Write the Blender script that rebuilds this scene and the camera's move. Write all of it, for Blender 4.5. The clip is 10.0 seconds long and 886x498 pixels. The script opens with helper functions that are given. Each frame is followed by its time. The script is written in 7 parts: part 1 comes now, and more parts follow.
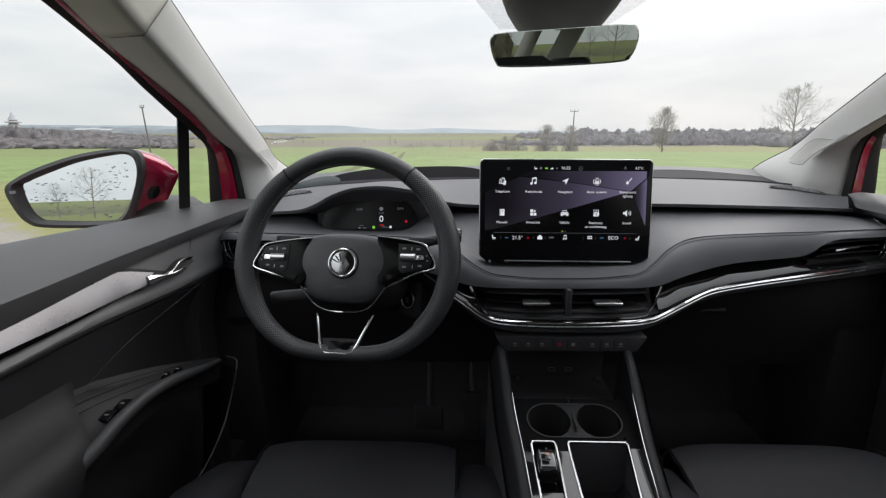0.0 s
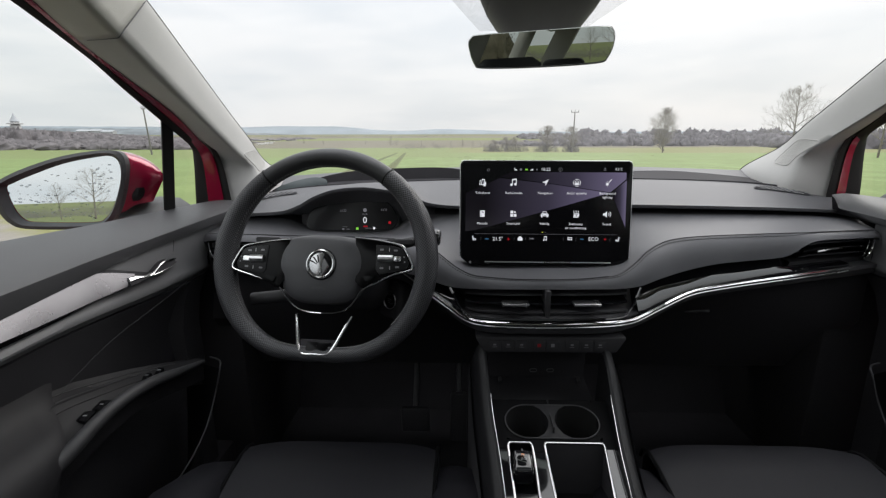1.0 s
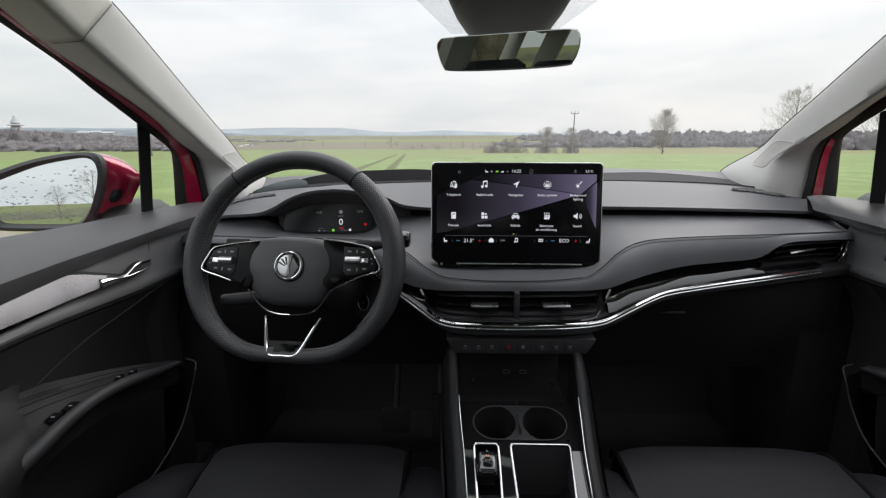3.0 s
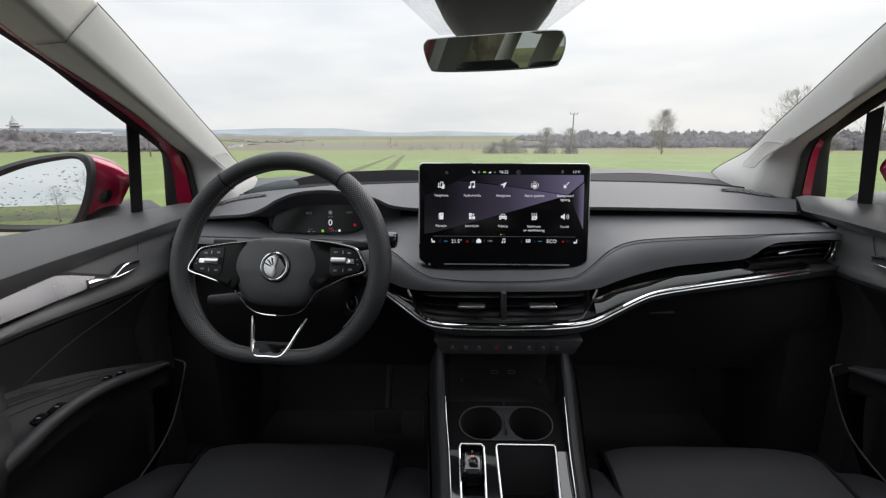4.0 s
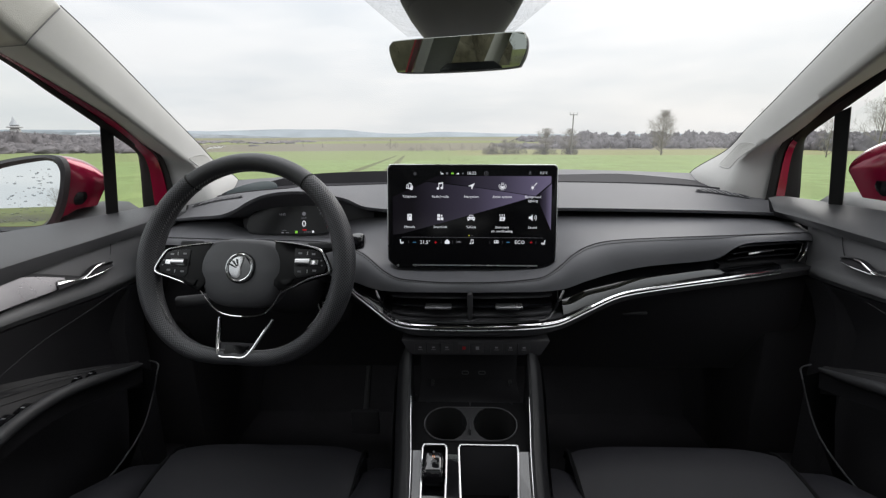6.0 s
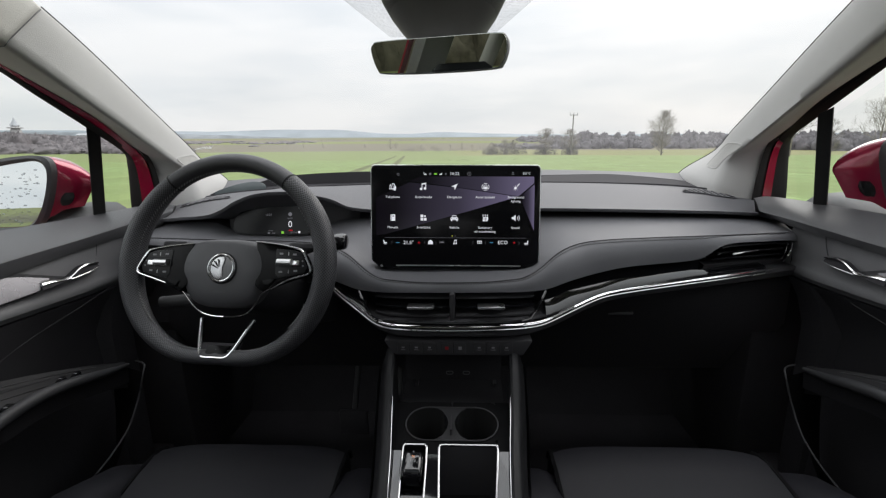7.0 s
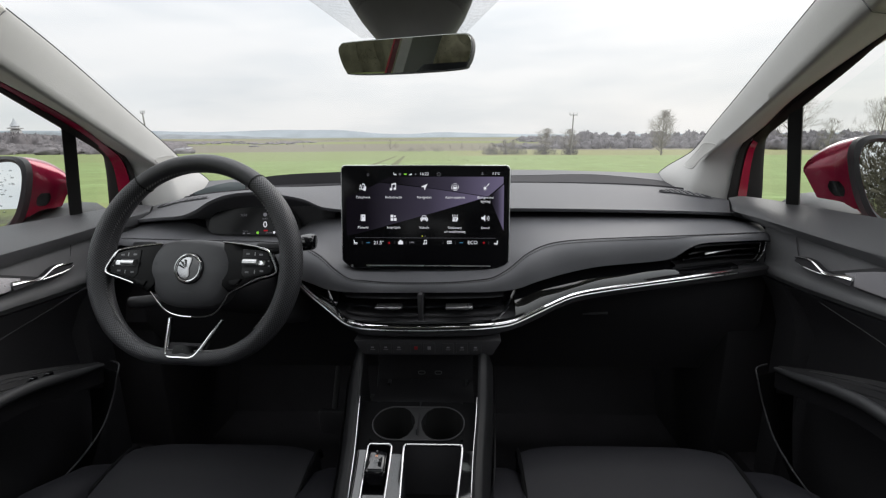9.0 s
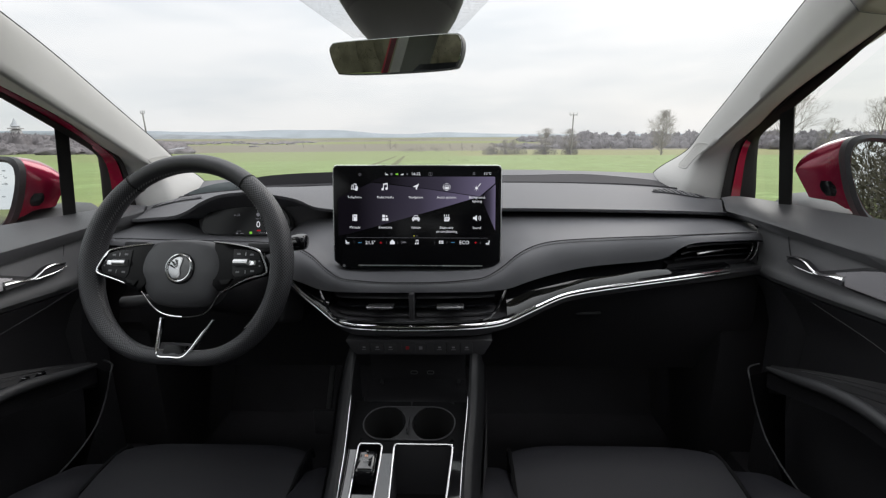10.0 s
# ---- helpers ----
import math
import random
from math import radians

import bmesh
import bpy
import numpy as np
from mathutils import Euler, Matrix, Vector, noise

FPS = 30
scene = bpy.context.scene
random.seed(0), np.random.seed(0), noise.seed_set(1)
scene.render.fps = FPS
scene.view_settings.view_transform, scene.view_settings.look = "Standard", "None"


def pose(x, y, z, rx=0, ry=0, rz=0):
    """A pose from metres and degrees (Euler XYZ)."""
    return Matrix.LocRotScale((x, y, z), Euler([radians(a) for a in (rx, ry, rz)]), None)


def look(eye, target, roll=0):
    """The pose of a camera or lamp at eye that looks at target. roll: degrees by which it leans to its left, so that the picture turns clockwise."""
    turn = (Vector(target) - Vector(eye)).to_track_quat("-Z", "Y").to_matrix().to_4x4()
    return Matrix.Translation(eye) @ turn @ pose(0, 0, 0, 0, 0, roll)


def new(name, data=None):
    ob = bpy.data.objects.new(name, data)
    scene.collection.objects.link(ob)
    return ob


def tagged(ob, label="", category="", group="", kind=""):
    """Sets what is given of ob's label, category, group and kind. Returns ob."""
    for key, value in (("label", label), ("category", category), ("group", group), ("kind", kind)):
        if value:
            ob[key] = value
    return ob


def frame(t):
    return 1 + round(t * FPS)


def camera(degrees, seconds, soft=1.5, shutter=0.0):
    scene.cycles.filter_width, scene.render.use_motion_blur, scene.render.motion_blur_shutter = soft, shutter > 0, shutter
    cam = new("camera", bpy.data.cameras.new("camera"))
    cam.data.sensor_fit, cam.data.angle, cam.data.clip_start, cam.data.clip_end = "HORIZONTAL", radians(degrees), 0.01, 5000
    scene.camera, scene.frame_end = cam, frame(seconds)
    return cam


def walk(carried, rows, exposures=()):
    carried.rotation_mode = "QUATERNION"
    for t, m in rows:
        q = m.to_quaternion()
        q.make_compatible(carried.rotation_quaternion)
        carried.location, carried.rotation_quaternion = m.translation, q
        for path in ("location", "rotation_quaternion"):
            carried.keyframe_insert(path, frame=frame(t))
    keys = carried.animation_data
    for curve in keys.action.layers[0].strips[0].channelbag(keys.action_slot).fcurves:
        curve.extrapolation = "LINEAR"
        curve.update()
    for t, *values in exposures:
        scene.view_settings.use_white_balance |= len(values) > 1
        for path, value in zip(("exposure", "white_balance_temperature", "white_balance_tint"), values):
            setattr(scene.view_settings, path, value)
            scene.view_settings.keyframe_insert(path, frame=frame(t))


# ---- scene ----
cam = camera(90.0, 10.0, soft=1.3)
METRES, EYE, TILT, LEAN, TURN = 0.275, 1.22, -14.3, 0.8, 2.5
ROWS = [
    (0.0, 0.0, 0.0, 0.0, -0.0, -0.0, 0.0),
    (0.5, 0.0737, -0.0025, 0.0012, 0.06, 0.04, 0.02),
    (1.0, 0.1371, -0.0054, 0.0023, 0.11, 0.11, 0.03),
    (1.5, 0.179, -0.0074, 0.0027, 0.13, 0.16, 0.03),
    (2.0, 0.2369, -0.01, 0.0036, 0.14, 0.21, 0.02),
    (2.5, 0.2897, -0.0122, 0.0042, 0.15, 0.25, 0.03),
    (4.0, 0.4098, -0.0167, 0.0061, 0.05, 0.33, 0.08),
    (4.5, 0.4644, -0.019, 0.0062, 0.03, 0.37, 0.08),
    (5.0, 0.5241, -0.0217, 0.0069, 0.04, 0.38, 0.1),
    (5.5, 0.5736, -0.0234, 0.0066, 0.05, 0.41, 0.13),
    (7.0, 0.7382, -0.0319, 0.0062, 0.11, 0.48, 0.18),
    (7.5, 0.7986, -0.0341, 0.0065, 0.11, 0.47, 0.2),
    (8.0, 0.8432, -0.0356, 0.0059, 0.12, 0.49, 0.21),
    (8.5, 0.8951, -0.0371, 0.0052, 0.12, 0.5, 0.22),
    (9.0, 0.9419, -0.0387, 0.0055, 0.13, 0.49, 0.23),
    (9.5, 0.9781, -0.04, 0.005, 0.15, 0.49, 0.24),
    (10.0, 0.999, -0.0404, 0.0045, 0.15, 0.49, 0.25),
]
walk(cam, [(t, pose(0, 0, EYE, TILT, LEAN, TURN) @ pose(METRES * x, METRES * y, METRES * z, 90 + pitch, roll, yaw)) for t, x, y, z, yaw, pitch, roll in ROWS])

CX = 0.18          # the car's centre line

# ---- sky and light: a bright overcast afternoon ----
world = bpy.data.worlds.new("overcast_sky")
scene.world = world
world.use_nodes = True
wn, wl = world.node_tree.nodes, world.node_tree.links
wn.clear()
w_out = wn.new("ShaderNodeOutputWorld")
w_bg = wn.new("ShaderNodeBackground")
w_sky = wn.new("ShaderNodeTexSky")
w_sky.sky_type = 'NISHITA'
w_sky.sun_disc = False
w_sky.sun_elevation = radians(40)
w_sky.sun_rotation = radians(39)
w_sky.dust_density = 3.0
w_co = wn.new("ShaderNodeTexCoord")
w_map = wn.new("ShaderNodeMapping")
w_map.inputs["Scale"].default_value = (1.0, 1.0, 5.0)
w_noise = wn.new("ShaderNodeTexNoise")
w_noise.inputs["Scale"].default_value = 2.6
w_noise.inputs["Detail"].default_value = 7.0
w_noise.inputs["Roughness"].default_value = 0.55
w_ramp = wn.new("ShaderNodeValToRGB")
w_ramp.color_ramp.elements[0].position = 0.34
w_ramp.color_ramp.elements[0].color = (8.0, 8.35, 8.65, 1)
w_ramp.color_ramp.elements[1].position = 0.60
w_ramp.color_ramp.elements[1].color = (9.65, 9.7, 9.75, 1)
w_mix = wn.new("ShaderNodeMix")
w_mix.data_type = 'RGBA'
w_mix.inputs["Factor"].default_value = 0.90
wl.new(w_co.outputs["Generated"], w_map.inputs["Vector"])
wl.new(w_map.outputs["Vector"], w_noise.inputs["Vector"])
wl.new(w_noise.outputs["Fac"], w_ramp.inputs["Fac"])
wl.new(w_sky.outputs["Color"], w_mix.inputs["A"])
wl.new(w_ramp.outputs["Color"], w_mix.inputs["B"])
wl.new(w_mix.outputs["Result"], w_bg.inputs["Color"])
# an overcast sky grows brighter towards the zenith
w_sep, w_up, w_str = wn.new("ShaderNodeSeparateXYZ"), wn.new("ShaderNodeMath"), wn.new("ShaderNodeMath")
w_up.operation = 'MAXIMUM'
w_up.inputs[1].default_value = 0.0
w_str.operation = 'MULTIPLY_ADD'
w_str.inputs[1].default_value, w_str.inputs[2].default_value = 0.25, 0.094
wl.new(w_co.outputs["Generated"], w_sep.inputs["Vector"])
wl.new(w_sep.outputs["Z"], w_up.inputs[0])
w_sq = wn.new("ShaderNodeMath")
w_sq.operation, w_sq.inputs[1].default_value = 'POWER', 2.0
wl.new(w_up.outputs[0], w_sq.inputs[0])
wl.new(w_sq.outputs[0], w_str.inputs[0])
wl.new(w_str.outputs[0], w_bg.inputs["Strength"])
wl.new(w_bg.outputs["Background"], w_out.inputs["Surface"])

sun = new("sun", bpy.data.lights.new("sun", 'SUN'))
sun.data.energy, sun.data.angle, sun.data.color = 1.5, radians(45), (1.0, 0.97, 0.94)
sun.matrix_world = look((6.0, 7.4, 6.2), (0, 0, 0))


# ---- materials ----
def material(name, base, rough=0.5, metal=0.0, grain=0.0, grain_scale=600.0, mottle=0.12, mottle_scale=9.0, coat=0.0,
             spec=0.5, kind='noise'):
    """A principled surface with colour mottling at one scale and a fine relief at another."""
    m = bpy.data.materials.new(name)
    m.use_nodes = True
    n, l = m.node_tree.nodes, m.node_tree.links
    p = n["Principled BSDF"]
    p.inputs["Roughness"].default_value = rough
    p.inputs["Metallic"].default_value = metal
    p.inputs["Specular IOR Level"].default_value = spec
    p.inputs["Coat Weight"].default_value = coat
    p.inputs["Coat Roughness"].default_value = 0.04
    co = n.new("ShaderNodeTexCoord")
    tone = n.new("ShaderNodeTexNoise")
    tone.inputs["Scale"].default_value = mottle_scale
    tone.inputs["Detail"].default_value = 5
    ramp = n.new("ShaderNodeValToRGB")
    ramp.color_ramp.elements[0].position, ramp.color_ramp.elements[1].position = 0.3, 0.7
    ramp.color_ramp.elements[0].color = (*[c * (1 - mottle) for c in base], 1)
    ramp.color_ramp.elements[1].color = (*[c * (1 + mottle) for c in base], 1)
    l.new(co.outputs["Object"], tone.inputs["Vector"])
    l.new(tone.outputs["Fac"], ramp.inputs["Fac"])
    l.new(ramp.outputs["Color"], p.inputs["Base Color"])
    dust = n.new("ShaderNodeMapRange")
    dust.inputs["To Min"].default_value, dust.inputs["To Max"].default_value = max(rough - 0.06, 0.01), min(rough + 0.06, 1)
    if rough > 0.12:
        l.new(tone.outputs["Fac"], dust.inputs["Value"])
        l.new(dust.outputs["Result"], p.inputs["Roughness"])
    if grain:
        if kind in ('cells', 'dots'):
            fine = n.new("ShaderNodeTexVoronoi")
            out = "Distance"
            if kind == 'dots':
                # staggered rows of small punched holes, laid along the grip
                fine.voronoi_dimensions = '2D'
                fine.inputs["Randomness"].default_value = 0.06
                hole, dark = n.new("ShaderNodeMapRange"), n.new("ShaderNodeMix")
                dark.data_type = 'RGBA'
                hole.inputs["From Min"].default_value, hole.inputs["From Max"].default_value = 0.26, 0.42
                dark.inputs["A"].default_value = (0.0015, 0.0015, 0.0015, 1)
                l.new(fine.outputs["Distance"], hole.inputs["Value"])
                l.new(hole.outputs["Result"], dark.inputs["Factor"])
                l.new(ramp.outputs["Color"], dark.inputs["B"])
                l.new(dark.outputs["Result"], p.inputs["Base Color"])
        else:
            fine = n.new("ShaderNodeTexNoise")
            fine.inputs["Detail"].default_value = 3
            out = "Fac"
        fine.inputs["Scale"].default_value = grain_scale
        bump = n.new("ShaderNodeBump")
        bump.inputs["Strength"].default_value = grain
        bump.inputs["Distance"].default_value = 0.001
        l.new(co.outputs["UV" if kind == 'dots' else "Object"], fine.inputs["Vector"])
        l.new(fine.outputs[out], bump.inputs["Height"])
        l.new(bump.outputs["Normal"], p.inputs["Normal"])
    return m


def pane_material(name, gloss, tint=(1, 1, 1), dust=0.0):
    """A thin clear pane: see-through, with a faint mirror that grows at grazing angles."""
    m = bpy.data.materials.new(name)
    m.use_nodes = True
    n, l = m.node_tree.nodes, m.node_tree.links
    n.clear()
    out, mix = n.new("ShaderNodeOutputMaterial"), n.new("ShaderNodeMixShader")
    clear, shine, face_ = n.new("ShaderNodeBsdfTransparent"), n.new("ShaderNodeBsdfGlossy"), n.new("ShaderNodeLayerWeight")
    power, scale_ = n.new("ShaderNodeMath"), n.new("ShaderNodeMath")
    clear.inputs["Color"].default_value = (*tint, 1)
    shine.inputs["Roughness"].default_value = 0.0
    face_.inputs["Blend"].default_value = 0.5
    power.operation, power.inputs[1].default_value = 'POWER', 5.0
    scale_.operation, scale_.inputs[1].default_value, scale_.inputs[2].default_value = 'MULTIPLY_ADD', 0.55, gloss
    l.new(face_.outputs["Facing"], power.inputs[0])
    l.new(power.outputs[0], scale_.inputs[0])
    l.new(scale_.outputs[0], mix.inputs["Fac"])
    l.new(clear.outputs["BSDF"], mix.inputs[1])
    l.new(shine.outputs["BSDF"], mix.inputs[2])
    last = mix
    if dust:
        # a translucent film stands for the dashboard's veiling reflection as well as road dust
        film, haze = n.new("ShaderNodeMixShader"), n.new("ShaderNodeBsdfTranslucent")
        co, spots, amount = n.new("ShaderNodeTexCoord"), n.new("ShaderNodeTexNoise"), n.new("ShaderNodeMath")
        spots.inputs["Scale"].default_value = 3.0
        amount.operation, amount.inputs[1].default_value = 'MULTIPLY', dust * 2
        l.new(co.outputs["Object"], spots.inputs["Vector"])
        l.new(spots.outputs["Fac"], amount.inputs[0])
        l.new(amount.outputs[0], film.inputs["Fac"])
        l.new(mix.outputs["Shader"], film.inputs[1])
        l.new(haze.outputs["BSDF"], film.inputs[2])
        last = film
    l.new(last.outputs["Shader"], out.inputs["Surface"])
    return m


def glow(name, colour, strength):
    m = bpy.data.materials.new(name)
    m.use_nodes = True
    n, l = m.node_tree.nodes, m.node_tree.links
    n.clear()
    out, e = n.new("ShaderNodeOutputMaterial"), n.new("ShaderNodeEmission")
    e.inputs["Color"].default_value, e.inputs["Strength"].default_value = (*colour, 1), strength
    l.new(e.outputs["Emission"], out.inputs["Surface"])
    return m


PAD = material("dash_soft_grey", (0.117, 0.117, 0.126), 0.56, spec=0.4, grain=0.25, grain_scale=900, mottle=0.06)
PAD_TOP = material("dash_top_grey", (0.110, 0.110, 0.117), 0.62, grain=0.25, grain_scale=900, mottle=0.06, spec=0.35)
GRIP = material("grip_soft_black", (0.040, 0.040, 0.043), 0.55, grain=0.25, grain_scale=900)
PAD_DARK = material("dash_soft_black", (0.066, 0.065, 0.070), 0.5, grain=0.25, grain_scale=900)
HARD = material("hard_black_plastic", (0.034, 0.033, 0.0364), 0.55, grain=0.2, grain_scale=1200)
DOOR_LOW = material("door_hard_black", (0.0135, 0.013, 0.0148), 0.55, spec=0.3, grain=0.2, grain_scale=1200)
DOOR_BLACK = material("door_black", (0.034, 0.033, 0.0364), 0.5, grain=0.2, grain_scale=1200)
DECOR = material("satin_grey_decor", (0.115, 0.112, 0.118), 0.27, metal=0.8, mottle=0.10, mottle_scale=16)
DOOR_PANEL = material("door_grained_grey", (0.150, 0.150, 0.156), 0.55, grain=0.4, grain_scale=700, mottle=0.06)
DOOR_PAD = material("door_soft_grey", (0.082, 0.082, 0.0865), 0.48, grain=0.25, grain_scale=900, mottle=0.06)
DEEP = material("footwell_black", (0.036, 0.0345, 0.038), 0.85, spec=0.2)
CARPET = material("black_carpet", (0.025, 0.024, 0.0265), 0.95, spec=0.1, grain=0.8, grain_scale=500)
GLOSS = material("piano_black", (0.006, 0.006, 0.007), 0.045, mottle=0.05, spec=0.7, coat=0.5)
RAIL_BLACK = material("rail_soft_black", (0.011, 0.011, 0.0125), 0.5, spec=0.3, grain=0.2, grain_scale=900)
CUP_BLACK = material("satin_black", (0.006, 0.006, 0.0065), 0.55, spec=0.04)
GLOSS_DIM = material("black_lacquer", (0.006, 0.006, 0.007), 0.08, mottle=0.05, spec=0.35)
CHROME = material("chrome", (0.86, 0.86, 0.87), 0.15, metal=1.0, mottle=0.02)
SPOKE = material("spoke_black", (0.003, 0.003, 0.0034), 0.20, mottle=0.05, spec=0.12)
DIM_CHROME = material("dark_chrome", (0.50, 0.50, 0.51), 0.2, metal=1.0, mottle=0.02)
SATIN = material("satin_silver", (0.72, 0.72, 0.73), 0.28, metal=1.0, mottle=0.03)
PERF = material("perforated_leather", (0.064, 0.064, 0.071), 0.36, grain=0.9, grain_scale=1.0, kind='dots')
RIM_TOP = material("smooth_leather", (0.042, 0.042, 0.046), 0.42, grain=0.25, grain_scale=1400, kind='cells')
SEAT = material("seat_leather", (0.0080, 0.0078, 0.0108), 0.58, spec=0.32, grain=0.18, grain_scale=700, kind='cells', mottle=0.08)
THREAD_RED = material("red_thread", (0.16, 0.012, 0.02), 0.7)
THREAD = material("grey_thread", (0.20, 0.20, 0.20), 0.7)
LINER = material("headliner_fabric", (0.50, 0.49, 0.46), 0.9, grain=0.5, grain_scale=700, mottle=0.05)
PILLAR = material("pillar_fabric", (0.435, 0.43, 0.42), 0.85, grain=0.5, grain_scale=800, mottle=0.04)
MESH_GREY = material("grille_fabric", (0.37, 0.365, 0.35), 0.8, grain=1.0, grain_scale=350, kind='cells')
GREY_PLASTIC = material("grey_plastic", (0.085, 0.087, 0.09), 0.6, mottle=0.08)
PAINT = material("red_car_paint", (0.30, 0.005, 0.040), 0.22, metal=0.25, coat=1.0, mottle=0.04)
RUBBER = material("rubber_seal", (0.009, 0.009, 0.009), 0.7, spec=0.3)
MIRROR = material("mirror_glass", (0.90, 0.93, 0.95), 0.0, metal=1.0, mottle=0.0)
DIM_MIRROR = material("dimming_mirror_glass", (0.37, 0.40, 0.37), 0.0, metal=1.0, mottle=0.0)
GLASS = pane_material("clear_pane", 0.012, dust=0.05)
SIDE_GLASS = pane_material("side_pane", 0.02, (0.97, 0.99, 0.98))
DROP = pane_material("water_drop", 0.10, (0.72, 0.74, 0.75))
SCREEN_BLACK = material("screen_black", (0.009, 0.009, 0.0105), 0.22, mottle=0.0, spec=0.3)
SCREEN_GLASS = material("coated_screen_glass", (0.005, 0.005, 0.006), 0.14, mottle=0.0, spec=0.22)
UI_WHITE = glow("ui_white", (0.92, 0.93, 1.0), 0.80)
UI_DARK = glow("ui_dark", (0.03, 0.026, 0.045), 0.8)
UI_GREY = glow("ui_grey", (0.5, 0.5, 0.56), 0.28)
UI_RED = glow("ui_red", (0.9, 0.03, 0.05), 0.35)
UI_BLUE = glow("ui_blue", (0.15, 0.45, 0.8), 0.5)
UI_GREEN = glow("ui_green", (0.35, 0.9, 0.1), 0.6)
UI_AMBER = glow("ui_amber", (1.0, 0.35, 0.12), 0.8)
ICON_GREY = material("printed_icon_grey", (0.22, 0.22, 0.23), 0.6)
ICON_LIGHT = material("printed_icon_light", (0.45, 0.45, 0.46), 0.6)
ICON_RED = material("printed_icon_red", (0.30, 0.01, 0.015), 0.5)


# ---- small building helpers ----
def spline(pts, n):
    """n points on a smooth curve through pts."""
    p = [Vector(q) for q in pts]
    p = [p[0] * 2 - p[1]] + p + [p[-1] * 2 - p[-2]]
    out = []
    m = len(p) - 3
    for i in range(n):
        s = i / (n - 1) * m
        k = min(int(s), m - 1)
        t = s - k
        a, b, c, d = p[k], p[k + 1], p[k + 2], p[k + 3]
        out.append(0.5 * ((2 * b) + (c - a) * t + (2 * a - 5 * b + 4 * c - d) * t * t + (3 * b - a - 3 * c + d) * t ** 3))
    return out


def curve_x(pts):
    """A smooth function of the first number through pts; gives the others."""
    xs = [p[0] for p in pts]
    vals = [Vector([*p[1:], 0, 0][:3]) for p in pts]
    k = len(xs)
    slopes = []
    for i in range(k):
        if i == 0 or i == k - 1:
            j = 1 if i == 0 else k - 1
            slopes.append((vals[j] - vals[j - 1]) / (xs[j] - xs[j - 1]))
        else:
            slopes.append((vals[i + 1] - vals[i - 1]) / (xs[i + 1] - xs[i - 1]))

    def at(x):
        i = 0
        while i < k - 2 and x > xs[i + 1]:
            i += 1
        h = xs[i + 1] - xs[i]
        t = min(max((x - xs[i]) / h, -0.3), 1.3)
        a, b = vals[i], vals[i + 1]
        return ((2 * t ** 3 - 3 * t * t + 1) * a + (t ** 3 - 2 * t * t + t) * h * slopes[i]
                + (3 * t * t - 2 * t ** 3) * b + (t ** 3 - t * t) * h * slopes[i + 1])
    return at


def both(pts):
    """A curve given for one half of the car (distance from the centre line, y, z), mirrored to both halves, in x."""
    half = [(CX + p[0], *p[1:]) for p in pts]
    other = [(CX - p[0], *p[1:]) for p in reversed(pts) if p[0] > 0.001]
    return curve_x(other + half)


def loft(rows, closed=False, caps=False):
    """A skin through rows of equally many points. closed: the last row meets the first."""
    bm = bmesh.new()
    vs = [[bm.verts.new(p) for p in row] for row in rows]
    k = len(vs)
    for i in range(k if closed else k - 1):
        a, b = vs[i], vs[(i + 1) % k]
        for j in range(len(a) - 1):
            bm.faces.new((a[j], a[j + 1], b[j + 1], b[j]))
    if caps:
        bm.faces.new([r[0] for r in vs])
        bm.faces.new([r[-1] for r in reversed(vs)])
    return bm


def tube(path, radius, seg=8, closed=False, flat=1.0, up=(0, 0, 1)):
    """A round bar along path; radius is a number or a function of 0..1."""
    bm = bmesh.new()
    n = len(path)
    rings = []
    for i, p in enumerate(path):
        p = Vector(p)
        if closed:
            d = Vector(path[(i + 1) % n]) - Vector(path[i - 1])
        else:
            d = Vector(path[min(i + 1, n - 1)]) - Vector(path[max(i - 1, 0)])
        d.normalize()
        u = Vector(up)
        if abs(d.dot(u)) > 0.95:
            u = Vector((1, 0, 0)) if abs(d.x) < 0.9 else Vector((0, 1, 0))
        a = d.cross(u).normalized()
        b = a.cross(d).normalized()
        r = radius(i / (n - 1)) if callable(radius) else radius
        rings.append([bm.verts.new(p + a * math.cos(2 * math.pi * k / seg) * r + b * math.sin(2 * math.pi * k / seg) * r * flat)
                      for k in range(seg)])
    for i in range(n if closed else n - 1):
        a, b = rings[i], rings[(i + 1) % n]
        for k in range(seg):
            bm.faces.new((a[k], a[(k + 1) % seg], b[(k + 1) % seg], b[k]))
    if not closed:
        bm.faces.new(list(reversed(rings[0])))
        bm.faces.new(rings[-1])
    return bm


def box(lo, hi, bevel=0.0, seg=2, taper=None):
    """A box from corner lo to corner hi with rounded edges."""
    bm = bmesh.new()
    bmesh.ops.create_cube(bm, size=1)
    for v in bm.verts:
        v.co = Vector([lo[i] + (v.co[i] + 0.5) * (hi[i] - lo[i]) for i in range(3)])
    if taper:
        taper(bm)
    if bevel:
        bmesh.ops.bevel(bm, geom=list(bm.edges), offset=bevel, segments=seg, profile=0.5, affect='EDGES')
    return bm


